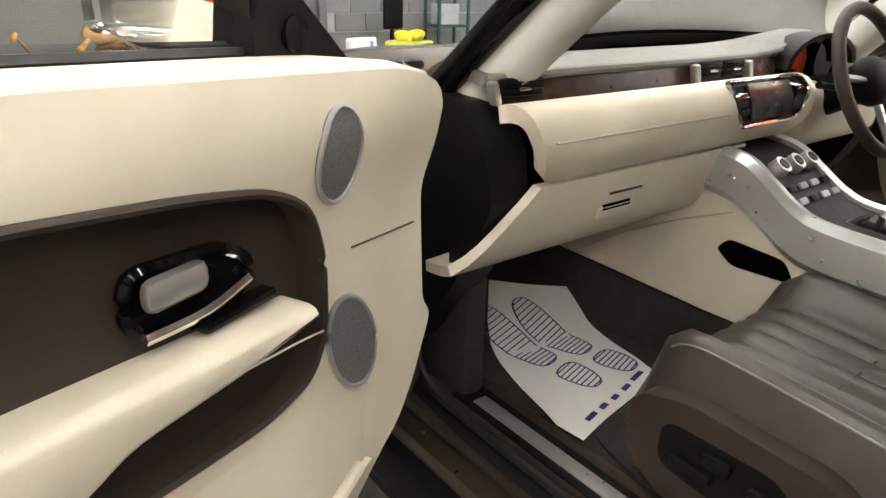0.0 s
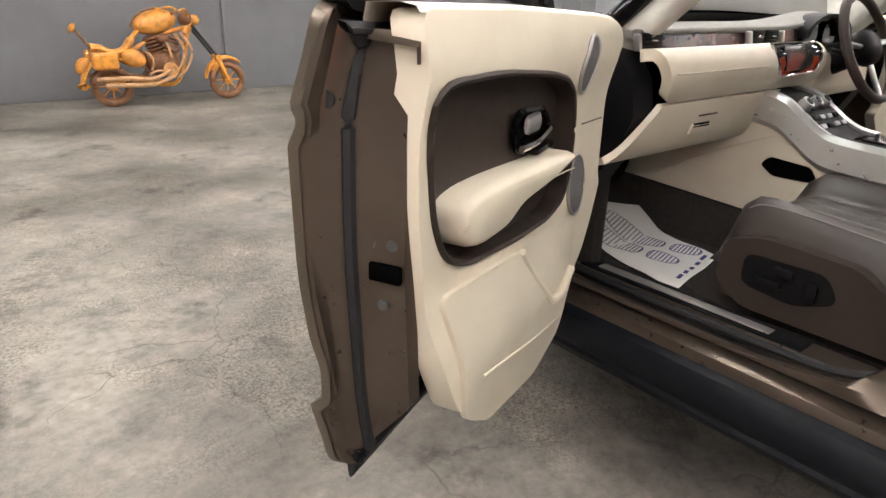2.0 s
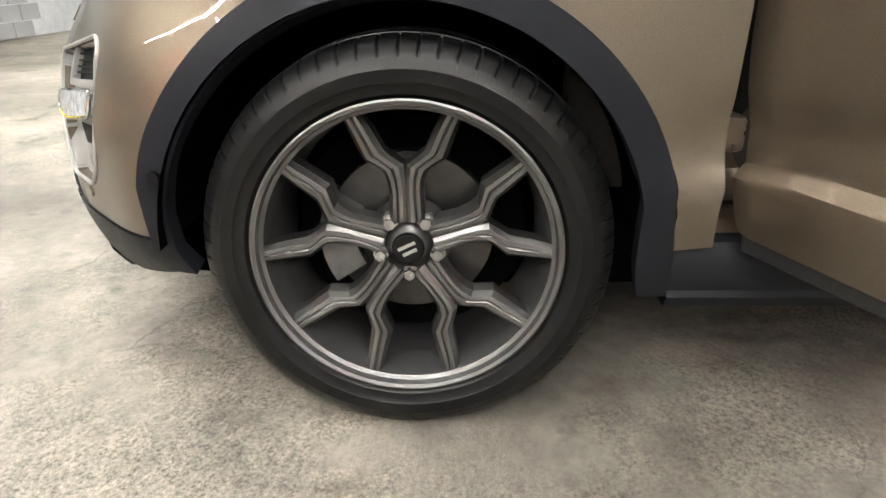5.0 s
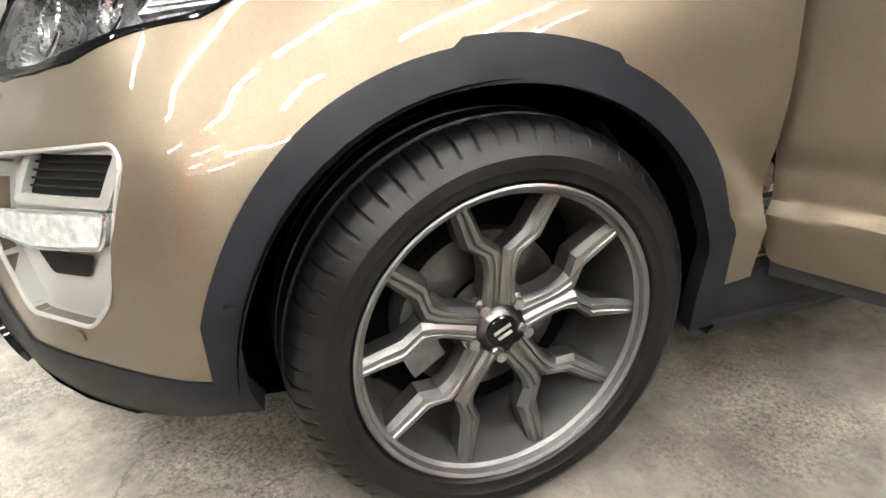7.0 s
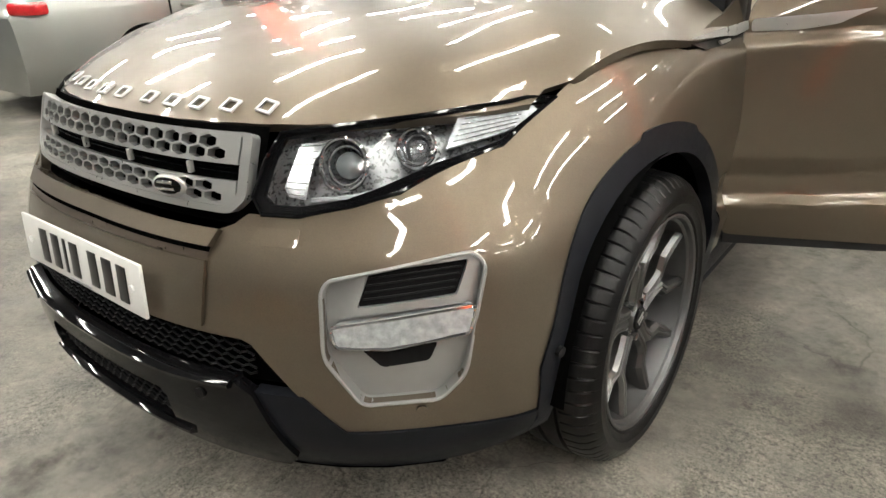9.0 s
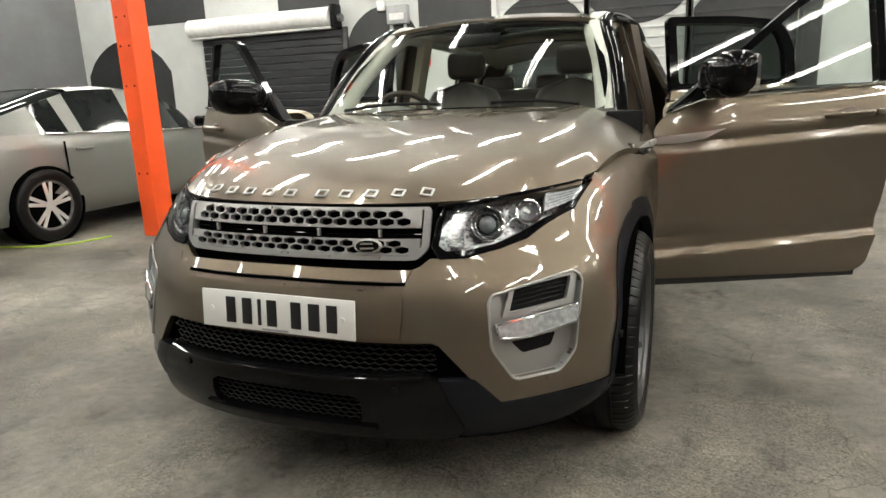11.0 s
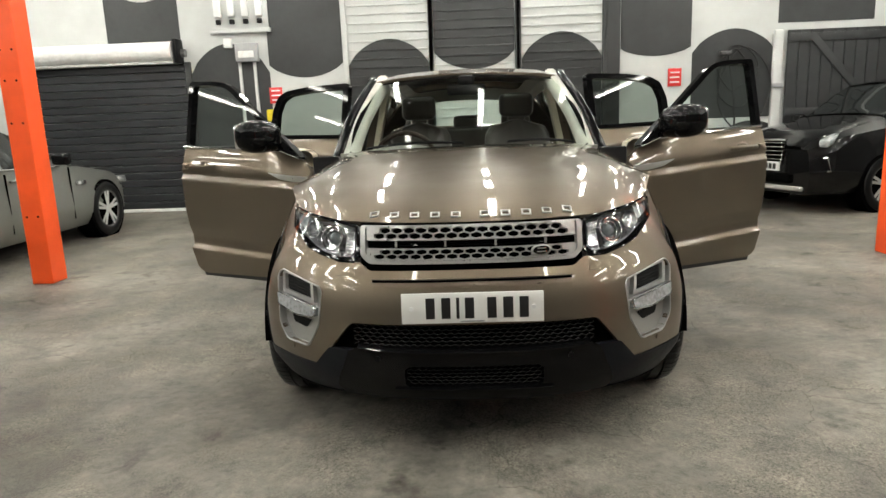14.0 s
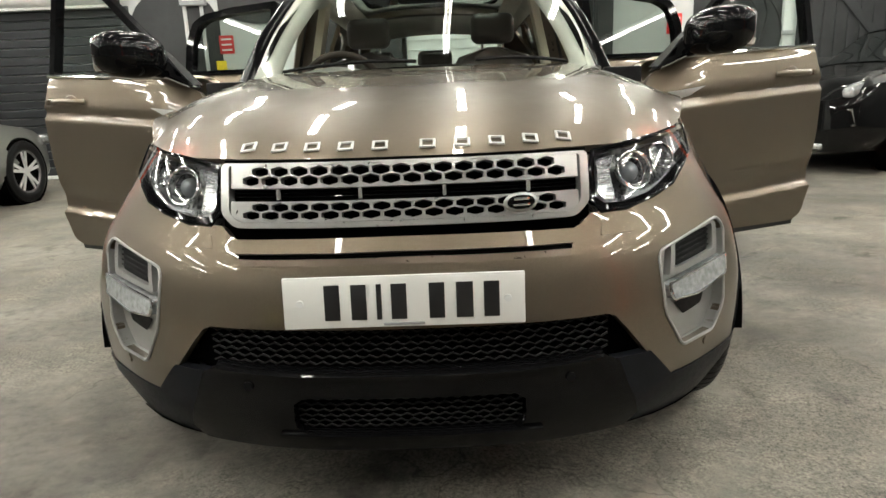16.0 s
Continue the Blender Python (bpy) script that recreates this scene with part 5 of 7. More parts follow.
        for dx, zz in ((0.090, 0.845), (0.125, 0.845), (0.110, 0.745)):
            add("latch_bolt", cyl(B(), (ex - dx - 0.01, 1.485, zz), (ex - dx - 0.01, 1.508, zz), 0.009), M["steel"], door)
        add("edge_plug", cyl(B(), (cx(1.52, 1.05) - 0.042, 1.50, 1.055), (cx(1.52, 1.05) - 0.042, 1.5365, 1.055), 0.013), M["rubber"], door)
        blade = [sy(0.553, 1.000), sy(0.70, 1.012), sy(0.84, 1.028), sy(0.76, 0.996), sy(0.66, 0.978), sy(0.553, 0.975)]
        add("door_blade", sheet(rounded(blade, 0.01), skin, [], 0.03, 0.01, 0.010), M["silver"], door, "satin silver blade trim")
    return door


door_parts(1, False, 65)
door_parts(-1, False, 65)
door_parts(1, True, 62)
door_parts(-1, True, 62)


# ---------------------------------------------------------------- the main car: cabin
def strip(prof):
    """A surface from a side profile of (y, z): u across the car, v metres down the profile."""
    q = [np.array(p) for p in smooth_path(prof, 6)]
    d = np.r_[0, np.cumsum([np.linalg.norm(b - a) for a, b in zip(q, q[1:])])]

    def pt(u, v):
        return (u, float(np.interp(v, d, [p[0] for p in q])), float(np.interp(v, d, [p[1] for p in q])))
    return flat(pt), float(d[-1])


floor_z = lambda y: 0.395 + 0.55 * max(0, 0.60 - y)
bm = loft(B(), [[(x, y, floor_z(y)) for x in np.linspace(-0.70, 0.70, 10)] for y in (0.18, 0.3, 0.4, 0.5, 0.6, 0.7, 1.0, 1.6, 2.2, 2.5)], False, False)
part("carpet", bm, M["carpet"], car, "dark brown cabin carpet")
part("bulkhead", box(B(), (0, 0.22, 0.75), (1.5, 0.05, 0.62), 0.01), M["dark"], car)
part("underbody", box(B(), (0, 1.45, 0.27), (1.5, 3.4, 0.14), 0.02), M["dark"], car)

fas, lf = strip([(0.785, 1.070), (0.830, 1.077), (0.860, 1.056), (0.873, 1.015), (0.866, 0.975), (0.845, 0.938)])
fascia = part("fascia", sheet(rounded([(0.772, 0.0), (0.70, lf), (-0.16, lf), (-0.205, lf * 0.75), (-0.205, lf * 0.30), (-0.16, 0.0)], 0.03), fas, [], 0.02, 0.03), M["cream"], car, "cream leather dashboard fascia")
part("fascia_seam", sweep(B(), [Vector(fas(x, lf * 0.60)[0]) + V(0, 0.001, 0) for x in np.linspace(0.70, 0.18, 12)], 0.0016, 5), M["stitch"], fascia)
glv, lg = strip([(0.846, 0.932), (0.842, 0.905), (0.828, 0.85), (0.806, 0.80), (0.77, 0.775), (0.66, 0.765)])
glove = part("glovebox", sheet([(0.700, 0.0), (0.76, 0.06), (0.85, lg * 0.55), (0.85, lg * 0.80), (0.42, lg), (0.05, lg * 0.62), (0.03, 0.0)], glv, [], 0.025, 0.02), M["creamlow"], car, "cream glovebox lid")
hp, hn = glv(0.47, 0.085)
part("glovebox_handle", box(B(), Vector(hp) + V(0, 0.0, 0), (0.10, 0.012, 0.034), 0.006, Matrix.Rotation(radians(-12), 4, "X")), M["creamlow"], glove)
# slot shade as a thin near-black bar on the lid
part("handle_slot", box(B(), Vector(hp) + V(0, 0.006, 0.010), (0.085, 0.004, 0.012), 0.001), M["dark"], glove)
hp = Vector(glv(0.45, 0.045)[0])
part("glovebox_bar", box(B(), hp + V(0, 0.001, 0), (0.10, 0.003, 0.005), 0.001), M["espresso"], glove)
part("wood_strip", sheet([(0.75, 0), (0.75, 0.046), (-0.17, 0.046), (-0.17, 0)], flat(lambda u, v: (u, 0.776 - v * 0.3, 1.068 + v)), [], 0.05, 0.005), M["wood"], car, "dark walnut veneer strip")
for x, w in ((0.70, 0.10), (0.125, 0.085), (0.03, 0.085)):
    v = part("air_vent", box(B(), (x, 0.774, 1.094), (w, 0.02, 0.036), 0.004), M["black"], car, "black air vent")
    for k in range(3):
        part("vent_slat", box(B(), (x, 0.784, 1.083 + 0.011 * k), (w * 0.94, 0.008, 0.003), 0.001), M["gloss_black"], v)
    part("vent_tab", box(B(), (x, 0.790, 1.094), (0.026, 0.006, 0.006), 0.002), M["chrome"], v)
for x in (0.765, 0.185, -0.03):
    part("vent_trim", box(B(), (x, 0.784, 1.090), (0.014, 0.022, 0.042), 0.005, Matrix.Rotation(radians(18), 4, "Y")), M["silver"], car)


def dash_z(x, y):
    hood = 0.045 * math.exp(-((x + 0.38) / 0.17) ** 2) * math.exp(-((y - 0.72) / 0.11) ** 2)
    return 1.118 + 0.012 * math.sin(min(1, max(0, (0.765 - y) / 0.25)) * math.pi) - 0.05 * max(0, (0.56 - y)) - 0.02 * max(0, abs(x) - 0.6) + hood


part("dash_top", sheet(rounded([(0.77, 0.765), (-0.77, 0.765), (-0.74, 0.62), (-0.4, 0.52), (0, 0.50), (0.4, 0.52), (0.74, 0.62)], 0.03), flat(lambda u, v: (u, v, dash_z(u, v))), [], 0.04, 0.02), M["dashtop"], car, "grey stitched dash top")
part("dash_edge", sweep(B(), [(x, 0.768, dash_z(x, 0.765) - 0.004) for x in np.linspace(0.76, -0.2, 14)], 0.009, 8), M["dashtop"], car)
part("dash_body", box(B(), (0, 0.60, 0.95), (1.40, 0.28, 0.28), 0.03), M["dark"], car)
for s in (1, -1):
    put("dash_end", prism(B(), rounded([(0.54, 1.10), (0.74, 1.07), (0.80, 1.0), (0.82, 0.90), (0.76, 0.78), (0.60, 0.55), (0.54, 0.50)], 0.02), lambda u, v, d: (0.79 - d, u, v), 0.09), M["black"], s)
    put("kick_panel", box(B(), (0.70, 0.50, 0.58), (0.06, 0.40, 0.36), 0.02), M["carpet"], s)

# screen, console, gear selector
scr = rounded([(0.168, 0.058), (-0.150, 0.058), (-0.165, 0.100), (-0.120, 0.155), (0.125, 0.160)], 0.016)
panel_ob = part("screen_bezel", sheet(scr, fas, [], 0.03, 0.006, 0.004), M["gloss_black"], car, "gloss black centre screen panel")
part("screen_trim", sweep(B(), [Vector(fas(*q)[0]) + Vector(fas(*q)[1]) * (0.005 if fas(*q)[1].y > 0 else -0.005) for q in scr], 0.004, 6, True), M["chrome"], panel_ob)
part("screen_glass", sheet(rounded([(0.100, 0.070), (-0.085, 0.070), (-0.085, 0.145), (0.090, 0.145)], 0.004), fas, [], 0.03, 0.004, 0.008), M["screen"], panel_ob, "dark grey display")
con = [(0.80, 0.935), (0.90, 0.918), (0.965, 0.878), (1.03, 0.835), (1.10, 0.816), (1.30, 0.806), (1.62, 0.80)]
cs, lc = strip(con)
part("console_panel", sheet([(0.105, 0.02), (-0.105, 0.02), (-0.105, lc), (0.105, lc)], cs, [], 0.04, 0.02, -0.004), M["black"], car, "dark centre console panel")
for s in (1, -1):
    put("console_rail", loft(B(), [[(x, y, z + dz) for x, dz in ((0.098, 0.006), (0.120, 0.010), (0.140, -0.006), (0.150, -0.080), (0.135, -0.098), (0.098, -0.05))] for y, z in smooth_path(con, 6)]), M["silver"], s, None, "satin silver console rail")
    tun_at = flat(lambda u, v: (0.128 + 0.12 * max(0, 0.60 - v) + 0.10 * max(0, 0.85 - u), u, v))
    tun = sheet([(0.40, 0.58), (0.42, 0.66), (0.80, 0.87), (0.95, 0.82), (1.08, 0.74), (1.64, 0.72), (1.64, 0.545), (0.86, 0.545)], tun_at, [], 0.05, 0.02)
    put("tunnel_carpet", sheet([(0.30, 0.42), (0.40, 0.575), (0.86, 0.540), (1.64, 0.540), (1.64, 0.38), (0.42, 0.38)], tun_at, [], 0.05, 0.02), M["carpet"], s)
    put("tunnel_seam", sweep(B(), [(0.130 + 0.10 * max(0, 0.85 - y) + 0.003, y, z) for y, z in ((0.52, 0.60), (0.64, 0.678), (0.78, 0.75), (0.90, 0.80))], 0.0016, 5), M["stitch"], s)
    put("tunnel_side", tun, M["creamlow"], s, None, "cream tunnel side panel")
    hol = rounded([(0.90, 0.735), (1.03, 0.725), (1.06, 0.68), (0.92, 0.675), (0.875, 0.705)], 0.015)
    # the hollow's shade as a near-black patch on the panel
    put("side_pocket", sheet(hol, flat(lambda u, v: (0.132 + 0.12 * max(0, 0.60 - v), u, v)), [], 0.03, 0.004), M["dark"], s)
part("gear_bezel", sheet([(0.055, 0.33), (-0.055, 0.33), (-0.055, 0.50), (0.055, 0.50)], cs, [], 0.03, 0.006, 0.004), M["chrome"], car)
part("gear_plate", sheet([(0.043, 0.345), (-0.043, 0.345), (-0.043, 0.485), (0.043, 0.485)], cs, [], 0.03, 0.004, 0.008), M["gloss_black"], car)
p = Vector(cs(0, 0.40)[0])
part("gear_dial", cyl(B(), p, p + V(0, 0, 0.028), 0.032, 0.030, 28), M["chrome"], car)
for x in (0.065, 0.0, -0.065):
    p = Vector(cs(x, 0.15)[0])
    d = V(0, 0.62, 0.78)
    k = part("climate_knob", cyl(B(), p, p + d * 0.024, 0.022, 0.020, 24), M["silver"], car, "ribbed silver climate knob")
    part("knob_face", cyl(B(), p + d * 0.022, p + d * 0.026, 0.013, 0.013, 20), M["black"], k)
for i in range(8):
    p = Vector(cs(-0.075 + 0.05 * (i % 4), 0.205 + 0.035 * (i // 4))[0])
    part("console_button", box(B(), p + V(0, 0.002, 0.003), (0.032, 0.016, 0.007), 0.003, Matrix.Rotation(radians(-45), 4, "X")), M["grey"] if i % 3 else M["black"], car)
part("centre_armrest", box(B(), (0, 1.62, 0.80), (0.20, 0.34, 0.09), 0.03, None, 4), M["espresso"], car)


# steering wheel and cluster, on the right-hand side
def steering():
    c = V(-0.385, 0.93, 1.06)
    ax = V(0, 0.90, 0.42).normalized()
    rt = V(1, 0, 0)
    up = rt.cross(ax)
    rimw = part("steering_wheel", sweep(B(), [c + 0.185 * (math.cos(a) * rt + math.sin(a) * up) for a in np.linspace(0, 2 * math.pi, 40, endpoint=False)], 0.016, 10, True), M["espresso"], car, "dark leather steering wheel")
    part("airbag_pad", ball(B(), c - ax * 0.01, (0.085, 0.045, 0.065), Matrix.Rotation(radians(25), 4, "X")), M["black"], rimw)
    for a in (0.1, math.pi - 0.1, -math.pi / 2):
        part("wheel_spoke", sweep(B(), [c - ax * 0.01, c + 0.18 * (math.cos(a) * rt + math.sin(a) * up)], 0.018, 8, flat=0.5), M["silver"], rimw)
    part("steering_column", cyl(B(), c, c - ax * 0.20, 0.045, 0.06), M["black"], rimw)
    part("instrument_cowl", loft(B(), [[(-0.38 + 0.20 * math.cos(a) * k, y, 1.08 + 0.085 * math.sin(a) * k) for a in np.linspace(0, math.pi, 16)] for y, k in ((0.72, 1.0), (0.80, 0.98), (0.80, 0.86), (0.74, 0.80))], False, False), M["black"], car)
    for x in (-0.46, -0.30):
        part("dial", cyl(B(), (x, 0.74, 1.09), (x, 0.765, 1.09), 0.055), M["gloss_black"], car)
    part("driver_fascia", box(B(), (-0.48, 0.78, 0.96), (0.52, 0.12, 0.17), 0.04, None, 4), M["creamlow"], car)
    part("column_stalk", cyl(B(), c - ax * 0.07, c - ax * 0.07 + V(0.16, 0, 0.02), 0.009), M["black"], rimw)


steering()


# seats
def seat_at(x0, y0, label):
    base = loft(B(), [[(x0 + sx_ * 0.265, y, z) for sx_, z in ((-1, 0.45), (-0.96, 0.56), (0.96, 0.56), (1, 0.45))] for y in (y0 + 0.10, y0 + 0.20, y0 + 0.62)])
    seat = part("front_seat", base, M["espresso"], car, label)
    # cushion: rings across, bolsters raised
    rings = []
    for t in np.linspace(0, 1, 15):
        y = y0 + 0.055 + 0.545 * t
        front = math.sqrt(max(0.04, 1 - ((0.20 - t) / 0.20) ** 2)) if t < 0.20 else 1
        ring = []
        for a in np.linspace(-1, 1, 61):
            bol = 0.066 * math.exp(-((abs(a) - 0.80) / 0.16) ** 2) * (1 - 0.2 * t)
            edge = (1 - min(1, max(0, (abs(a) - 0.80) / 0.2)) ** 2 * 0.75)
            rib = 0.007 * abs(math.sin(math.pi * 4.0 * a)) if abs(a) < 0.5 else 0
            ring.append((x0 + 0.262 * a * (0.78 + 0.22 * front), y, 0.545 + (0.128 + bol + rib - 0.03 * t) * front * edge))
        ring += [(x0 + 0.262 * a, y, 0.545 - 0.01) for a in np.linspace(1, -1, 8)]
        rings.append(ring)
    part("seat_cushion", loft(B(), rings), M["seat"], seat, "dark brown stitched leather cushion", sharp=60)
    top_of = lambda a, t: 0.545 + (0.128 + 0.066 * math.exp(-((abs(a) - 0.80) / 0.16) ** 2) * (1 - 0.2 * t) - 0.03 * t)
    for a in (-0.5, -0.25, 0.0, 0.25, 0.5):
        part("seat_seam", sweep(B(), [(x0 + 0.262 * a, y0 + 0.055 + 0.545 * t, top_of(a, t) + 0.0005) for t in np.linspace(0.20, 0.95, 10)], 0.0018, 5), M["espresso"], seat)
    part("cross_seam", sweep(B(), [(x0 + 0.262 * a, y0 + 0.33, top_of(a, 0.55) + 0.003) for a in np.linspace(-0.5, 0.5, 12)], 0.003, 5), M["espresso"], seat)
    rings = []
    for t in np.linspace(0, 1, 14):
        z = 0.62 + 0.66 * t
        y = y0 + 0.56 + 0.20 * t
        w = 0.262 * (1 - 0.18 * t ** 2) * (math.sqrt(max(0.02, 1 - ((t - 0.86) / 0.14) ** 2)) if t > 0.86 else 1)
        ring = []
        for a in np.linspace(-1, 1, 17):
            bol = 0.06 * math.exp(-((abs(a) - 0.84) / 0.18) ** 2) * (1 - 0.6 * t)
            ring.append((x0 + w * a, y - bol - 0.005 * abs(math.sin(math.pi * 5 * a)) * (abs(a) < 0.6), z))
        ring += [(x0 + w * a, y + 0.13 - 0.05 * t, z) for a in np.linspace(1, -1, 8)]
        rings.append(ring)
    part("seat_backrest", loft(B(), rings), M["seat"], seat, "dark brown leather backrest", sharp=60)
    part("headrest", box(B(), (x0, y0 + 0.82, 1.385), (0.25, 0.10, 0.17), 0.045, None, 4), M["seat"], seat)
    for dx in (-0.06, 0.06):
        part("headrest_post", cyl(B(), (x0 + dx, y0 + 0.82, 1.22), (x0 + dx, y0 + 0.82, 1.33), 0.007), M["chrome"], seat)
    s = 1 if x0 > 0 else -1
    ox = x0 + s * 0.268
    tri = rounded([(y0 + 0.10, 0.615), (y0 + 0.09, 0.50), (y0 + 0.17, 0.445), (y0 + 0.60, 0.445), (y0 + 0.57, 0.54), (y0 + 0.42, 0.635), (y0 + 0.2, 0.645)], 0.03)
    side = part("seat_side_panel", prism(B(), tri, lambda u, v, d: (ox - s * 0.02 + s * d, u, v), 0.04), M["espresso"], seat)
    rec = rounded([(y0 + 0.16, 0.595), (y0 + 0.16, 0.51), (y0 + 0.30, 0.495), (y0 + 0.40, 0.535), (y0 + 0.36, 0.60)], 0.03)
    part("switch_recess", prism(B(), rec, lambda u, v, d: (ox + s * 0.018 + s * d, u, v), 0.004), M["black"], seat)
    for dy, dz, sz in ((0.225, 0.535, (0.016, 0.075, 0.022)), (0.265, 0.572, (0.016, 0.05, 0.026)), (0.335, 0.545, (0.016, 0.03, 0.05))):
        part("seat_switch", box(B(), (ox + s * 0.026, y0 + dy, dz), sz, 0.007), M["black"], seat)
    part("piping", sweep(B(), [(x0 + s * 0.232, y, z) for y, z in smooth_path([(y0 + 0.12, 0.694), (y0 + 0.18, 0.714), (y0 + 0.4, 0.700), (y0 + 0.56, 0.683)], 6)], 0.002, 5), M["dashtop"], seat)


seat_at(0.36, 0.955, "dark brown ribbed leather passenger seat with power switches")
seat_at(-0.36, 0.985, "dark brown ribbed leather driver seat")
bench = part("rear_bench", box(B(), (0, 2.28, 0.60), (1.30, 0.50, 0.22), 0.06, None, 4), M["seat"], car, "dark brown leather rear bench")
part("bench_back", box(B(), (0, 2.58, 0.92), (1.30, 0.16, 0.62), 0.06, Matrix.Rotation(radians(-14), 4, "X"), 4), M["seat"], bench)
for x in (-0.42, 0, 0.42):
    part("rear_headrest", box(B(), (x, 2.70, 1.26), (0.25, 0.09, 0.13), 0.04, None, 4), M["seat"], bench)
part("interior_mirror", box(B(), (0, 1.0, 1.478), (0.24, 0.03, 0.065), 0.02, None, 3), M["black"], car, "black interior mirror")
part("sensor_pod", box(B(), (0, 1.05, 1.53), (0.10, 0.12, 0.07), 0.02), M["black"], car)
for x0, x1 in ((-0.58, -0.02), (0.60, 0.22)):
    pts = [V(x0 + (x1 - x0) * t, 0, 0) for t in np.linspace(0, 1, 10)]
    q = []
    for i, p in enumerate(pts):
        v = 0.035 + 0.02 * math.sin(math.pi * i / 9)
        w = screen_pt(p.x / 0.745, v)
        q.append(w + V(0, -0.02, 0.022))
    wp = part("wiper", sweep(B(), q, 0.008, 6), M["black"], car)
part("cowl_panel", sheet([(-0.78, 0.49), (0.78, 0.49), (0.74, 0.64), (0.3, 0.53), (0, 0.52), (-0.3, 0.53), (-0.74, 0.64)], flat(lambda u, v: (u, v, 1.105 - 0.02 * abs(u))), [], 0.06, 0.01), M["black"], car)

# paper floor mat with its two printed soles
mat_out = [(0.405, 0.405), (0.18, 0.485), (0.21, 0.62), (0.265, 0.86), (0.60, 0.925), (0.61, 0.86), (0.53, 0.56), (0.49, 0.50)]
mat_surf = flat(lambda u, v: (u, v, floor_z(v) + 0.010 + 0.006 * math.sin(u * 17 + v * 9) * math.sin(v * 13)))
paper = tagged(part("paper_floor_mat", sheet(mat_out, mat_surf, [], 0.03, 0.0, 0.0), M["paper"]), "white disposable paper mat with two blue printed soles", "floor mat")


def sole(x, y, turn):
    c, s_ = math.cos(turn), math.sin(turn)
    lay = lambda a, b: (x + a * c - b * s_, y + a * s_ + b * c)
    up = lambda q: Vector(mat_surf(*q)[0]) + V(0, 0, 0.0015)
    fore = smooth_path([(-0.045, -0.15), (-0.05, -0.06), (-0.036, 0.02), (0.030, 0.02), (0.042, -0.06), (0.048, -0.13), (0.02, -0.19), (-0.025, -0.19)], 4, True)
    heel = smooth_path([(-0.034, 0.06), (-0.038, 0.11), (-0.02, 0.15), (0.018, 0.15), (0.036, 0.11), (0.032, 0.06)], 4, True)
    for shape in (fore, heel):
        part("sole_outline", sweep(B(), [up(lay(*q)) for q in shape], 0.0022, 4, True, 0.3), M["ink"], paper)
        lo, hi = min(q[1] for q in shape), max(q[1] for q in shape)
        bm = B()
        for b in np.arange(lo + 0.008, hi - 0.004, 0.0125):
            xs = [p[0] + (r[0] - p[0]) * (b - p[1]) / (r[1] - p[1]) for p, r in zip(shape, shape[1:] + shape[:1]) if (p[1] > b) != (r[1] > b)]
            if len(xs) >= 2:
                sweep(bm, [up(lay(min(xs), b)), up(lay(max(xs), b))], 0.0019, 4, False, 0.3)
        part("sole_stripes", bm, M["ink"], paper)


sole(0.445, 0.655, radians(14))
sole(0.325, 0.665, radians(14))
for i, w in enumerate((0.05, 0.032, 0.03, 0.04, 0.07)):
    spot = Vector(mat_surf(0.53 - 0.055 * i, 0.885 - 0.012 * i)[0]) + V(0, 0, 0.002)
    part("printed_word", box(B(), spot, (w * 0.75, 0.012, 0.001), 0, Matrix.Rotation(radians(12), 4, "Z")), M["ink"], paper)
part("rubber_mat", sheet(rounded([(0.18, 0.90), (0.56, 0.90), (0.60, 1.05), (0.58, 1.7), (0.2, 1.7)], 0.05), flat(lambda u, v: (u, v, 0.404)), [], 0.06, 0.008), M["carpet"], car)


# ---------------------------------------------------------------- the far wall
FY = WALL_Y + 0.048


def wave_panel(name, poly, material, proud=0.006, label=""):
    bm = prism(B(), poly, lambda u, v, d: (u, FY - d, v), proud)
    o = part(name, bm, material, wall_far, label, smooth=False)
    return o


def dome(x0, x1, z0, z1, base=0.0, n=12):
    """A wave crest: flat sides, rounded top."""
    return [(x0, base)] + [(x0 + (x1 - x0) * t, z0 + (z1 - z0) * math.sin(math.pi * t) ** 0.7) for t in np.linspace(0, 1, n)] + [(x1, base)]


def trough(x0, x1, z0, z1, top=TOP - 0.02, n=12):
    return [(x0, top)] + [(x0 + (x1 - x0) * t, z0 - (z0 - z1) * math.sin(math.pi * t) ** 0.7) for t in np.linspace(0, 1, n)] + [(x1, top)]


wave_panel("painted_crest", dome(-4.25, -3.02, 2.10, 2.55), M["wallblack"])
wave_panel("painted_trough", trough(-3.02, -1.88, 2.20, 2.0), M["wallblack"])
wave_panel("painted_block", [(-5.50, 2.6), (-4.36, 2.6), (-4.36, TOP - 0.02), (-5.50, TOP - 0.02)], M["wallblack"])
wave_panel("painted_sag", [(-5.5, 3.45)] + [(-5.5 + 1.2 * t, 3.45 - 0.25 * math.sin(math.pi * t)) for t in np.linspace(0, 1, 10)] + [(-4.3, 3.45)], M["wallwhite"], 0.009)
wave_panel("painted_block", [(-8.6, 2.6), (-7.0, 2.6), (-7.0, TOP - 0.02), (-8.6, TOP - 0.02)], M["wallblack"])
wave_panel("painted_crest", dome(-9.9, -7.9, 1.8, 2.4), M["wallblack"])
wave_panel("painted_trough", trough(2.32, 3.36, 2.22, 2.10), M["wallblack"])
wave_panel("painted_crest", dome(3.38, 4.60, 2.12, 2.45, 1.15), M["wallblack"])
wave_panel("painted_foot", dome(3.9, 4.7, 0.95, 1.1), M["wallblack"])
wave_panel("painted_block", [(4.62, 2.5), (6.0, 2.5), (6.0, TOP - 0.02), (4.62, TOP - 0.02)], M["wallblack"])
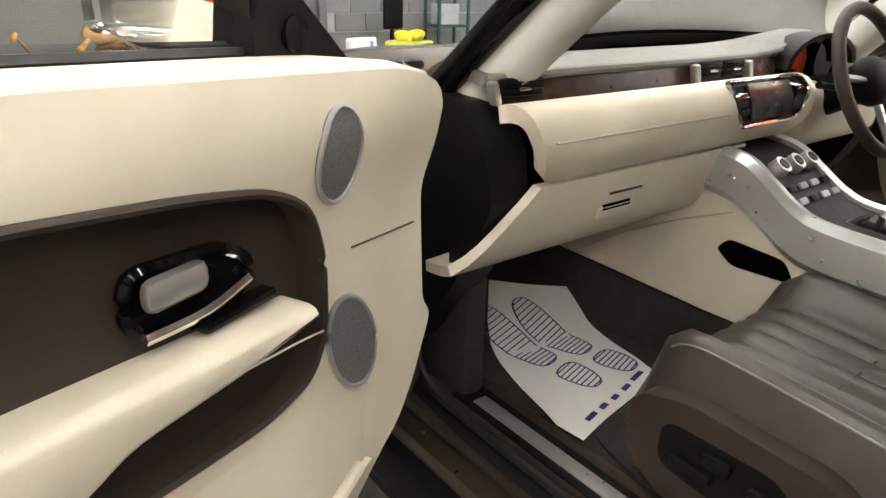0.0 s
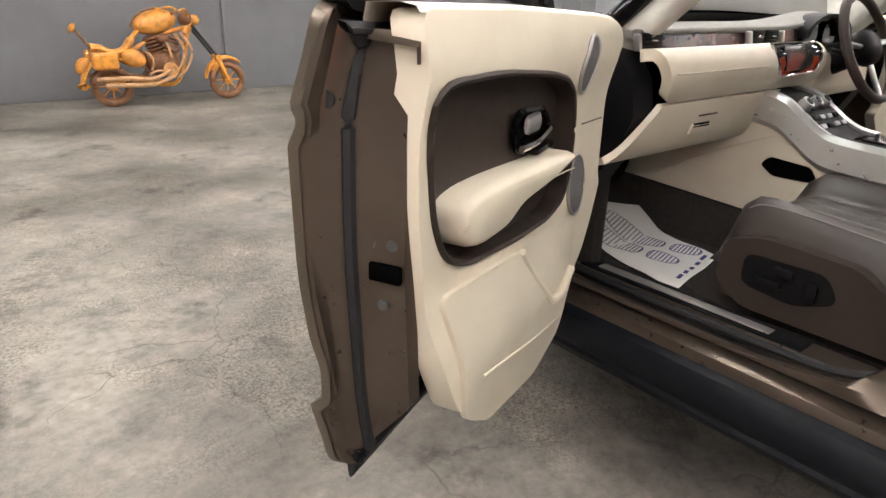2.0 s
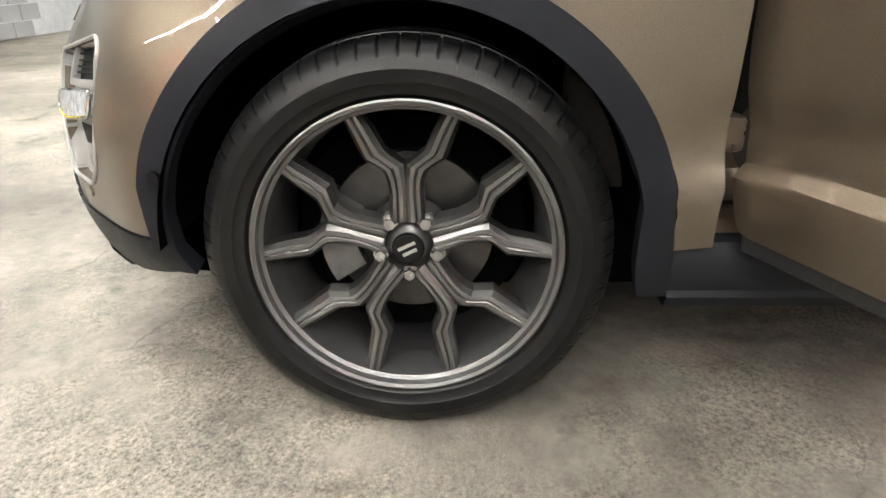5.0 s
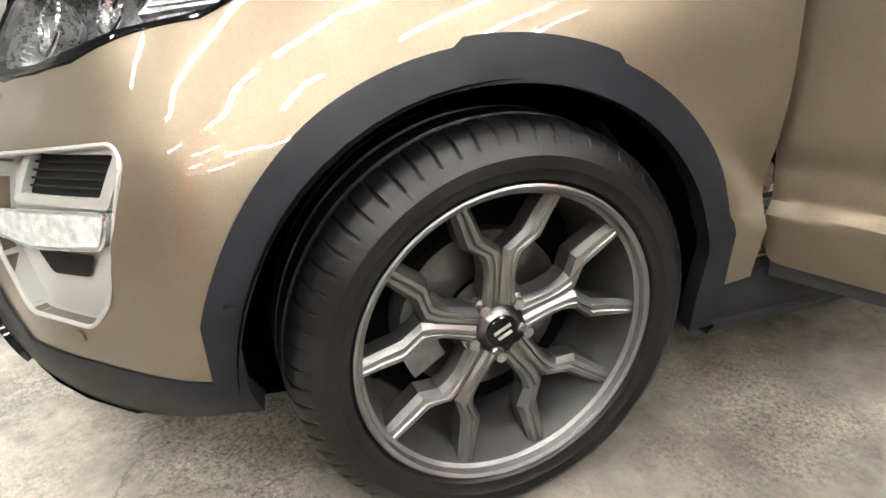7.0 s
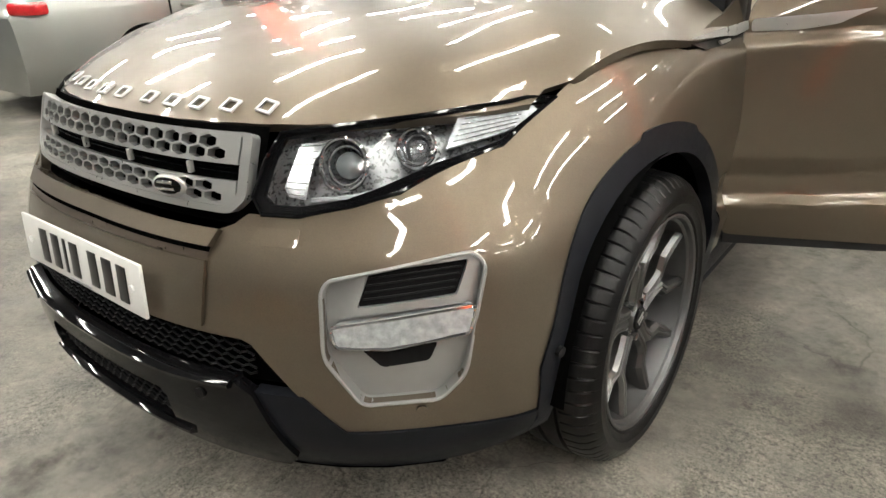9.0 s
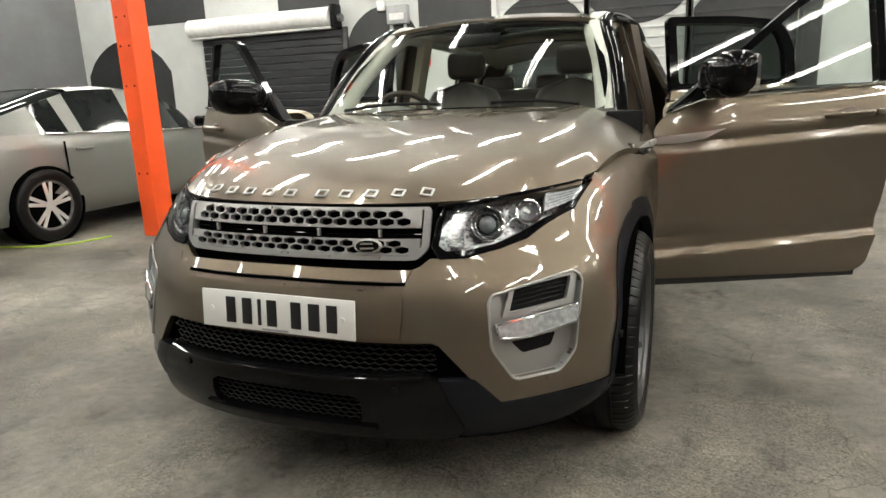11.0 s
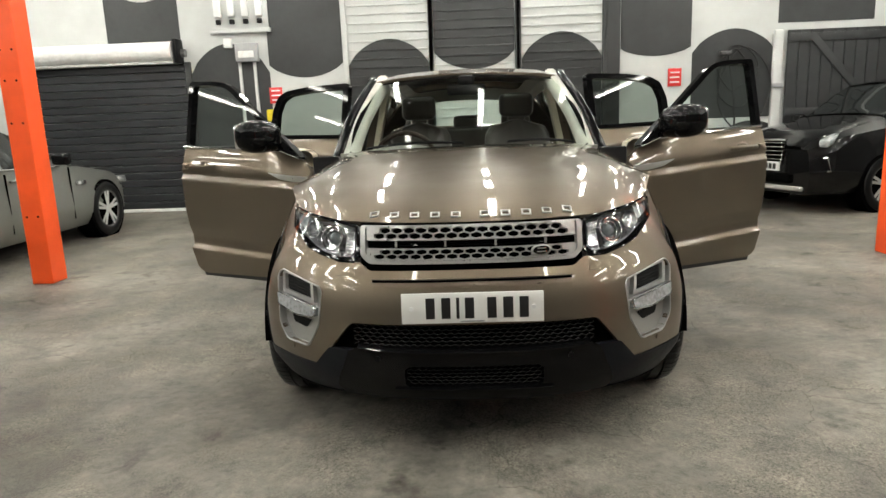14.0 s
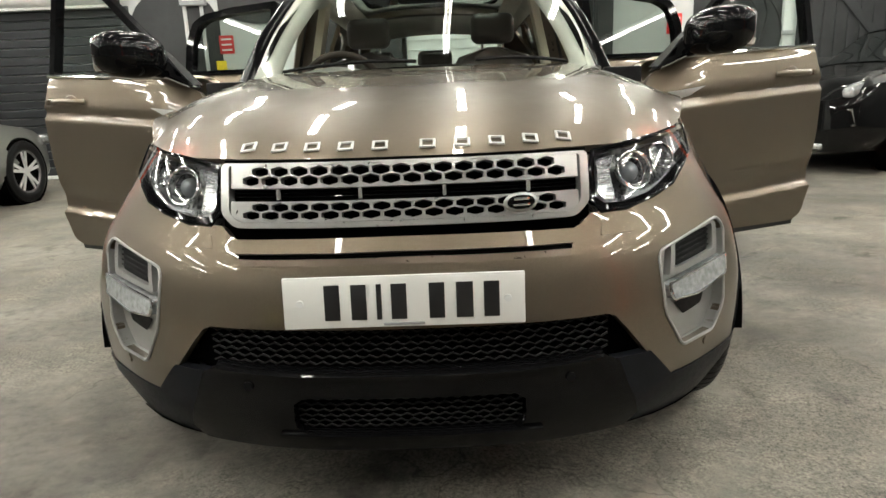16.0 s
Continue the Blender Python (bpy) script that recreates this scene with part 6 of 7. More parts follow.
wave_panel("painted_block", [(6.6, 2.5), (8.9, 2.5), (8.9, TOP - 0.02), (6.6, TOP - 0.02)], M["wallblack"])
wave_panel("dark_post", [(2.10, 0), (2.30, 0), (2.30, TOP - 0.02), (2.10, TOP - 0.02)], M["wallblack"], 0.06)
# ribbed sheet doors between posts
for x0, x1, dark in ((-1.83, -0.52, "low"), (-0.52, 0.78, "high"), (0.80, 2.08, "low")):
    cr = dome(x0 + 0.04, x1 - 0.04, 2.15, 2.52) if dark == "low" else trough(x0 + 0.04, x1 - 0.04, 2.28, 2.02)
    wave_panel("painted_crest" if dark == "low" else "painted_trough", cr, M["wallblack"])
    for x in (x0, x1):
        part("door_post", box(B(), (x, FY - 0.02, TOP / 2), (0.07, 0.05, TOP - 0.02), 0.004), M["wallwhite"] if x < 0.5 else M["wallblack"], wall_far, smooth=False)
    for k in range(34):
        z = 0.15 + 0.13 * k
        xs = [p[0] + (q[0] - p[0]) * (z - p[1]) / (q[1] - p[1]) for p, q in zip(cr, cr[1:] + cr[:1]) if (p[1] > z) != (q[1] > z)]
        ins = (min(xs), max(xs)) if len(xs) >= 2 else None
        runs = [(x0 + 0.04, x1 - 0.04, M["wallwhite"])] if not ins else [(ins[0], ins[1], M["wallblack"])] + [(a, b, M["wallwhite"]) for a, b in ((x0 + 0.04, ins[0]), (ins[1], x1 - 0.04)) if b - a > 0.03]
        for a, b, m_ in runs:
            part("sheet_rib", box(B(), ((a + b) / 2, FY - 0.012, z), (b - a, 0.016, 0.022), 0.004), m_, wall_far, smooth=False)
# roller shutter
shut = thing("roller_shutter", "charcoal slatted roller shutter, closed, below a white roll box", "roller shutter")
slat = box(B(), (0, 0, 0), (2.75, 0.03, 0.108), 0.012)
me = None
for k in range(19):
    o = part("shutter_slat", slat, M["shutter"], shut, smooth=False) if me is None else new("shutter_slat", me)
    me = o.data
    o.parent = shut
    o.location = (-5.70, FY - 0.045, 0.11 + 0.117 * k)
part("roll_box", cyl(B(), (-7.2, FY - 0.16, 2.45), (-4.42, FY - 0.16, 2.45), 0.15, n=28), M["batten"], shut, "white roll box")
part("roll_box_lip", box(B(), (-5.8, FY - 0.20, 2.30), (2.76, 0.03, 0.05), 0.005), M["batten"], shut)
part("roll_bracket", box(B(), (-4.36, FY - 0.14, 2.45), (0.06, 0.26, 0.36), 0.02), M["black"], shut)
part("shutter_guide", box(B(), (-4.28, FY - 0.03, 1.15), (0.09, 0.05, 2.3), 0.005), M["wallblack"], shut)
part("bottom_bar", box(B(), (-5.70, FY - 0.05, 0.03), (2.75, 0.05, 0.05), 0.005), M["batten"], shut)
part("gear_chain_wheel", cyl(B(), (-4.30, FY - 0.16, 2.42), (-4.24, FY - 0.16, 2.42), 0.06), M["steel"], shut)
# meters, fuse box, conduits
board = thing("meter_board", "white board with four small meter boxes on the wall", "meter board")
part("backboard", box(B(), (-3.40, FY - 0.02, 3.05), (0.85, 0.03, 0.62), 0.004), M["wallwhite"], board)
part("board_rail", box(B(), (-3.40, FY - 0.05, 2.72), (0.92, 0.07, 0.06), 0.004), M["wallwhite"], board)
for i in range(4):
    part("meter", box(B(), (-3.72 + 0.21 * i, FY - 0.08, 3.05), (0.10, 0.08, 0.26), 0.01), M["whiteplastic"], board)
    part("meter_cap", box(B(), (-3.72 + 0.21 * i, FY - 0.08, 2.85), (0.07, 0.06, 0.07), 0.01), M["black"], board)
fuse = thing("fuse_box", "grey wall-mounted fuse box with white conduits", "fuse box")
part("case", box(B(), (-3.33, FY - 0.06, 2.40), (0.34, 0.12, 0.27), 0.015), M["grey"], fuse)
part("window", box(B(), (-3.33, FY - 0.125, 2.37), (0.24, 0.01, 0.10), 0.004), M["batten"], fuse)
for x in (-3.47, -3.24):
    part("conduit", box(B(), (x, FY - 0.02, 1.3), (0.045, 0.03, 1.95), 0.004), M["wallwhite"], fuse)
part("junction", box(B(), (-3.62, FY - 0.04, 2.55), (0.12, 0.07, 0.14), 0.01), M["whiteplastic"], fuse)
for x, z, w, h, m_, nm, lab in ((3.13, 1.78, 0.20, 0.26, "red", "warning_sign", "small red warning sign on the white wall"), (-2.95, 1.75, 0.20, 0.24, "red", "warning_sign", "small red notice on the wall"), (-3.05, 1.45, 0.14, 0.18, "yellow", "notice", "small yellow paper notice")):
    sg = tagged(part(nm, box(B(), (x, FY - 0.012, z), (w, 0.006, h), 0.002), M[m_]), lab, "sign")
    if m_ == "red":
        for k in range(3):
            part("sign_bar", box(B(), (x, FY - 0.0165, z + 0.07 - 0.07 * k), (w * 0.7, 0.003, 0.022), 0), M["whiteplastic"], sg)
# boarded black door and hoses
dr = thing("boarded_door", "black boarded workshop door with diagonal braces", "door")
for k in range(9):
    part("board", box(B(), (4.84 + 0.165 * k, FY - 0.03, 1.2), (0.158, 0.03, 2.38), 0.004), M["wallblack"], dr, smooth=False)
for z in (0.35, 1.2, 2.28):
    part("ledge", box(B(), (5.5, FY - 0.058, z), (1.46, 0.025, 0.12), 0.004), M["wallblack"], dr)
part("brace", box(B(), (5.6, FY - 0.06, 1.75), (0.11, 0.022, 1.5), 0.004, Matrix.Rotation(radians(-42), 4, "Y")), M["wallblack"], dr)
hoses = thing("hose", "black looped air hose hanging on the wall", "hose")
for i, (cx_, cz, rx, rz) in enumerate(((4.05, 1.75, 0.28, 0.45), (4.15, 1.55, 0.36, 0.62), (3.98, 1.85, 0.20, 0.30))):
    part("hose_loop", sweep(B(), [(cx_ + rx * math.cos(a) + 0.03 * math.sin(3 * a + i), FY - 0.05 - 0.01 * i, cz + rz * math.sin(a)) for a in np.linspace(0, 2 * math.pi, 40, endpoint=False)], 0.012, 6, True), M["rubber"], hoses)
part("hose_tail", sweep(B(), smooth_path([(3.9, FY - 0.06, 2.05), (4.02, FY - 0.07, 1.2), (4.0, FY - 0.06, 0.5)], 8), 0.014, 6), M["rubber"], hoses)
part("hose_hook", box(B(), (3.85, FY - 0.06, 2.10), (0.16, 0.10, 0.05), 0.01), M["steel"], hoses)
part("tap", box(B(), (4.62, FY - 0.07, 1.60), (0.16, 0.08, 0.06), 0.01), M["grey"], hoses)
tagged(part("wall_pipe", box(B(), (4.62, FY - 0.04, 1.3), (0.14, 0.07, 2.2), 0.02), M["wallwhite"]), "white boxed-in wall pipe", "pipe")

# painted steel columns
def column(x, y):
    e = thing("steel_column", "bright orange-red painted steel column", "column", "steel columns", pose(x, y, 0))
    part("shaft", box(B(), (0, 0, TOP / 2), (0.19, 0.21, TOP), 0.006), M["orange"], e, smooth=False)
    for z in (0.6, 1.4, 1.75, 2.0, 2.6):
        for dx in (-0.05, 0.05):
            part("bolt_hole", cyl(B(), (dx, -0.104, z), (dx, -0.108, z), 0.009), M["dark"], e)
    return e


c0 = column(-3.80, 2.42)
for x, y in ((3.70, 2.60), (3.63, -2.9)):
    copy_thing(c0, pose(x, y, 0))

# wall at the bikes' end: sheet door, skirting joints, blockwork
bikewall = slab("door_1", (2.9, BIKE_Y + 0.02, 1.2), (2.6, 0.03, 2.3), M["greywall"], "grey sheet-metal sliding door")
for z in (0.75, 1.9):
    part("door_rail", box(B(), (2.9, BIKE_Y + 0.045, z), (2.6, 0.03, 0.05), 0.004), M["greywall"], bikewall)
for x in (1.62, 4.2):
    part("door_stile", box(B(), (x, BIKE_Y + 0.045, 1.2), (0.06, 0.03, 2.3), 0.004), M["greywall"], bikewall)
for x in (-0.9, -2.35):
    slab("trim", (x, BIKE_Y + 0.008, TOP / 2), (0.05, 0.016, TOP), M["greywall"])
blk = box(B(), (0, 0, 0), (0.437, 0.02, 0.212), 0.006)
me = None
for r in range(11):
    for k in range(12):
        x = -2.75 - 0.45 * k - (0.225 if r % 2 else 0)
        if x < -8.2:
            continue
        o = part("block", blk, M["block"], block_wall, smooth=False) if me is None else new("block", me)
        me = o.data
        o.parent = block_wall
        o.location = (x, BIKE_Y - 0.218, 0.115 + 0.225 * r)


# ---------------------------------------------------------------- other vehicles
def plain_wheel(x, y, r, out, body, parent):
    """A five-twin-spoke alloy wheel; out: +1 or -1 along x."""
    m = pose(x, y, r, 0, 0, 0 if out > 0 else 180)
    w = part("wheel", lathe(B(), [(-0.2, 0.2), (0.0, 0.66 * r), (0.012, 0.70 * r), (0.02, 0.85 * r), (0.005, 0.96 * r), (-0.03, r), (-0.19, r), (-0.21, 0.9 * r)], 48), M["tyre"], parent, "black tyre on a silver alloy rim")
    w.matrix_basis = m
    part("rim", lathe(B(), [(-0.006, 0.62 * r), (0.008, 0.69 * r), (0.0, 0.64 * r), (-0.12, 0.58 * r), (-0.13, 0.0001)], 40), M["steel"], w)
    for k in range(5):
        for da in (-9, 9):
            a = radians(72 * k + 90 + da)
            part("spoke", loft(B(), [[(xx, rr * math.cos(a + wa) , rr * math.sin(a + wa)) for xx, wa in ((0.0, -0.016 / rr), (0.0, 0.016 / rr), (-0.05, 0.02 / rr), (-0.05, -0.02 / rr))] for rr in (0.035, 0.3 * r, 0.66 * r)]), body, w)
    part("cap", lathe(B(), [(0.004, 0.0001), (0.002, 0.05), (-0.04, 0.06)], 24), body, w)
    return w


def other_car(name, label, m, paint, top, belt, width, cut, wheels, r, zb=0.20, roof_in=0.66):
    """A parked car from its side profile: top and belt heights along its length (nose at y = 0), half width, glazed stretch cut."""
    e = thing(name, label, "car", "", m)
    ys = np.linspace(0, wheels[2], 64)
    ztop, zbelt, hw = table(*top, 0.09), table(*belt, 0.08), table(*width, 0.10)
    low, glass, roof = B(), B(), B()
    rl, rg, rr = [], [], []
    for y in ys:
        w, zt, zl = hw(y), ztop(y), min(zbelt(y), ztop(y) - 0.012)
        side = [(w * 0.90, zb), (w * 0.985, zb + 0.10), (w, 0.45), (w * 0.992, 0.60), (w * 0.975, zl - 0.14), (w * 0.955, zl - 0.06), (w * 0.92, zl)]
        rl.append([(-a, y, b) for a, b in side] + [(a, y, b) for a, b in side[::-1]])
        tin = w * roof_in if zt - zl > 0.1 else w * (0.92 - 0.26 * min(1, (zt - zl) / 0.1))
        rg.append([(-w * 0.92, y, zl), (-tin, y, zt - 0.03), (tin, y, zt - 0.03), (w * 0.92, y, zl)])
        rr.append([(-tin - 0.004, y, zt - 0.034), (-tin * 0.93, y, zt - 0.008), (-tin * 0.5, y, zt + 0.014), (0, y, zt + 0.02), (tin * 0.5, y, zt + 0.014), (tin * 0.93, y, zt - 0.008), (tin + 0.004, y, zt - 0.034)])
    body = part("body", loft(low, rl, True, True), paint, e)
    # glazed sides with painted pillars
    def strip_of(lo, hi, mat_, nm, push):
        for sg in (1, -1):
            bm = B()
            a = [(sg * (g[3][0] + push), g[3][1], g[3][2]) for g in rg if lo <= g[0][1] <= hi]
            b = [(sg * (g[2][0] + push), g[2][1], g[2][2]) for g in rg if lo <= g[0][1] <= hi]
            if len(a) > 1:
                loft(bm, [a, b], False, False)
                part(nm, bm, mat_, e)
            else:
                bm.free()
    strip_of(0, wheels[2], paint, "side_panel", 0)
    for lo, hi in cut["side"]:
        strip_of(lo, hi, M["carglass"], "side_window", 0.004)
    for lo, hi, mat_, nm in cut["top"]:
        seg = [[(p[0], p[1], p[2] + 0.001) for p in g] for g in rr if lo <= g[0][1] <= hi]
        part(nm, loft(B(), seg, False, False), mat_, e)
    for sg in (1, -1):
        for y in wheels[:2]:
            # no cut-out: a near-black drum stands in for the shaded wheel well
            part("arch", lathe_y(sg * (hw(y) - 0.03), y, r * 1.09, sg), M["dark"], e)
            plain_wheel(sg * (hw(y) + 0.012), y, r, sg, M["alloy"], e)
    return e, hw, ztop, zbelt


def lathe_y(x, y, rad, sg):
    bm = cyl(B(), (x - sg * 0.2, y, rad * 0.9), (x + sg * 0.034, y, rad * 0.9), rad, n=36)
    return bm


P = M["silver_paint"]
saloon, hw, zt, zl = other_car("saloon_car", "silver-grey four-door saloon parked by the shutter", pose(-5.53, 5.85, 0, 0, 0, 180), P,
    ([0, 0.15, 0.5, 1.35, 1.5, 2.15, 2.8, 3.3, 4.0, 4.35, 4.85, 4.95], [0.62, 0.72, 0.82, 0.98, 1.02, 1.36, 1.445, 1.43, 1.22, 1.10, 1.06, 0.75]),
    ([0, 0.5, 1.4, 2.5, 3.6, 4.4, 4.95], [0.60, 0.78, 0.92, 0.95, 0.99, 1.02, 0.9]),
    ([0, 0.2, 0.6, 1.2, 2.5, 3.8, 4.5, 4.85, 4.95], [0.60, 0.80, 0.90, 0.93, 0.935, 0.93, 0.88, 0.78, 0.66]),
    dict(side=[(1.75, 2.62), (2.70, 3.45), (3.52, 3.78)], top=[(0, 1.38, P, "bonnet"), (1.38, 2.12, M["carglass"], "windscreen"), (2.12, 3.35, P, "roof"), (3.35, 4.10, M["carglass"], "rear_window"), (4.10, 4.95, P, "boot_lid")]),
    (0.90, 3.92, 4.95), 0.345)
for sg in (1, -1):
    part("tail_light", box(B(), (sg * 0.74, 4.82, 0.90), (0.30, 0.14, 0.10), 0.03, Matrix.Rotation(radians(-28 * sg), 4, "Z"), 3), M["tail"], saloon, "red tail light")
    part("headlight", box(B(), (sg * 0.66, 0.20, 0.66), (0.30, 0.18, 0.10), 0.03, Matrix.Rotation(radians(28 * sg), 4, "Z"), 3), M["lampgrey"], saloon)
    for y in (2.52, 3.45):
        part("door_handle", box(B(), (sg * 0.925, y, 0.84), (0.03, 0.20, 0.028), 0.01), P, saloon)
    for y in (1.62, 2.68, 3.66):
        part("door_gap", box(B(), (sg * 0.921, y, 0.62), (0.02, 0.008, 0.60), 0), M["dark"], saloon)
    part("window_chrome", sweep(B(), [(sg * hw(y) * 0.935, y, zl(y) + 0.006) for y in np.linspace(1.7, 3.8, 16)], 0.010, 6), M["chrome"], saloon)
    part("side_mirror", box(B(), (sg * 1.0, 1.85, 1.02), (0.20, 0.10, 0.13), 0.04, None, 3), M["gloss_black"], saloon)
    part("side_vent", box(B(), (sg * 0.925, 1.42, 0.72), (0.015, 0.20, 0.05), 0.005), M["chrome"], saloon)

P = M["black_paint"]
suv, hw2, zt2, zl2 = other_car("parked_suv", "glossy black family SUV with headlights off", pose(3.79, 5.43, 0, 0, 0, -70), P,
    ([0, 0.12, 0.35, 1.15, 1.3, 2.0, 2.6, 3.4, 4.1, 4.36], [0.78, 0.90, 0.98, 1.12, 1.16, 1.56, 1.63, 1.62, 1.42, 0.9]),
    ([0, 0.35, 1.2, 2.5, 3.6, 4.36], [0.76, 0.92, 1.02, 1.06, 1.10, 1.0]),
    ([0, 0.15, 0.5, 1.0, 2.5, 3.6, 4.36], [0.66, 0.82, 0.91, 0.92, 0.92, 0.91, 0.74]),
    dict(side=[(1.5, 2.3), (2.4, 3.2), (3.28, 3.8)], top=[(0, 1.18, P, "bonnet"), (1.18, 1.98, M["carglass"], "windscreen"), (1.98, 3.6, P, "roof"), (3.6, 4.36, M["carglass"], "rear_window")]),
    (0.93, 3.54, 4.36), 0.335, 0.24, 0.70)
part("grille", box(B(), (0, 0.02, 0.74), (0.62, 0.06, 0.26), 0.03), M["dark"], suv)
for k in range(5):
    part("grille_bar", box(B(), (0, -0.012, 0.65 + 0.05 * k), (0.62, 0.03, 0.012), 0.004), M["chrome"], suv)
part("grille_frame", sweep(B(), [(x, -0.015, z) for x, z in ((-0.34, 0.885), (0.34, 0.885), (0.27, 0.60), (-0.27, 0.60))], 0.016, 6, True), M["chrome"], suv, "chrome grille surround")
part("lower_intake", box(B(), (0, 0.0, 0.42), (0.90, 0.08, 0.12), 0.03), M["dark"], suv)
part("number_plate", box(B(), (0, -0.02, 0.56), (0.52, 0.02, 0.11), 0.004), M["plate"], suv)
for k in range(7):
    part("plate_bar", box(B(), (-0.2 + 0.065 * k, -0.033, 0.56), (0.045, 0.006, 0.07), 0), M["char"], suv)
part("lower_bar", box(B(), (0, 0.03, 0.30), (1.25, 0.10, 0.06), 0.02), M["silver"], suv)
for sg in (1, -1):
    part("headlight", box(B(), (sg * 0.70, 0.30, 0.885), (0.12, 0.46, 0.10), 0.035, Matrix.Rotation(radians(22 * sg), 4, "Z") @ Matrix.Rotation(radians(10), 4, "X"), 3), M["drl"], suv, "clear swept-back headlight")
    part("fog_trim", sweep(B(), [(sg * x, y, z) for x, y, z in ((0.52, 0.06, 0.66), (0.80, 0.16, 0.68), (0.82, 0.19, 0.52), (0.55, 0.06, 0.50))], 0.014, 6, True), M["chrome"], suv)
    part("fog_lamp", cyl(B(), (sg * 0.68, 0.06, 0.59), (sg * 0.68, 0.14, 0.59), 0.045), M["drl"], suv)
    part("side_mirror", box(B(), (sg * 1.02, 1.55, 1.10), (0.20, 0.11, 0.14), 0.04, None, 3), P, suv)


# ---------------------------------------------------------------- the carved wooden motorcycle
bike = thing("wooden_motorcycle", "carved varnished orange wooden chopper motorcycle on display", "motorcycle", "", pose(0, -5.35, 0) @ Matrix.Scale(0.86, 4))
XR, XF, R = 0.62, -0.74, 0.235
for x, nm in ((XR, "rear_wheel"), (XF, "front_wheel")):
    w = part(nm, sweep(B(), [(x + (R - 0.045) * math.cos(a), 0, R + (R - 0.045) * math.sin(a)) for a in np.linspace(0, 2 * math.pi, 36, endpoint=False)], 0.045, 10, True), M["bikedark"], bike)
    part("hub", cyl(B(), (x, -0.05, R), (x, 0.05, R), 0.05), M["bikewood"], w)
    for k in range(8):
        a = math.pi * k / 4
        part("spoke", cyl(B(), (x, 0, R), (x + 0.18 * math.cos(a), 0, R + 0.18 * math.sin(a)), 0.009, n=6), M["bikewood"], w)
part("frame_tube", sweep(B(), smooth_path([(XR, 0, R), (0.42, 0, 0.30), (0.05, 0, 0.22), (-0.16, 0, 0.30), (-0.30, 0, 0.84)], 6), 0.026, 8), M["bikewood"], bike)
part("top_tube", sweep(B(), smooth_path([(-0.30, 0, 0.88), (0.05, 0, 0.78), (0.36, 0, 0.62), (XR, 0, 0.46)], 6), 0.026, 8), M["bikewood"], bike)
tank = part("tank", ball(B(), (0.07, 0, 0.93), (0.25, 0.13, 0.135), Matrix.Rotation(radians(12), 4, "Y"), 24), M["bikewood"], bike, "glossy teardrop wooden tank")
part("tank_cap", cyl(B(), (0.02, 0, 1.05), (0.02, 0, 1.09), 0.035), M["bikewood"], tank)
part("tank_rib", sweep(B(), smooth_path([(0.36, 0, 0.86), (0.27, 0, 1.00), (0.10, 0, 1.075), (-0.10, 0, 1.06)], 5), 0.012, 6), M["bikedark"], tank)
part("saddle", sweep(B(), smooth_path([(0.27, 0, 0.84), (0.36, 0, 0.74), (0.45, 0, 0.63), (0.58, 0, 0.60), (0.70, 0, 0.65), (0.80, 0, 0.66)], 6), [0.05] * 6 + [0.08] * 18 + [0.09] * 7, 12, flat=0.55), M["bikewood"], bike)
part("rear_mudguard", sweep(B(), [(XR + 0.30 * math.cos(a), 0, R + 0.02 + 0.29 * math.sin(a)) for a in np.linspace(-0.15, 2.2, 18)], 0.085, 10, flat=0.35), M["bikewood"], bike)
part("tail_fin", ball(B(), (0.90, 0, 0.47), (0.07, 0.06, 0.10), Matrix.Rotation(radians(-25), 4, "Y")), M["bikewood"], bike)
part("front_mudguard", sweep(B(), [(XF + 0.27 * math.cos(a), 0, R + 0.27 * math.sin(a)) for a in np.linspace(0.1, 2.3, 16)], [0.03 + 0.035 * math.sin(math.pi * k / 15) for k in range(16)], 10, flat=0.5), M["bikewood"], bike)
part("fork_fairing", ball(B(), (-0.61, 0, 0.44), (0.055, 0.07, 0.12), Matrix.Rotation(radians(-30), 4, "Y")), M["bikewood"], bike)
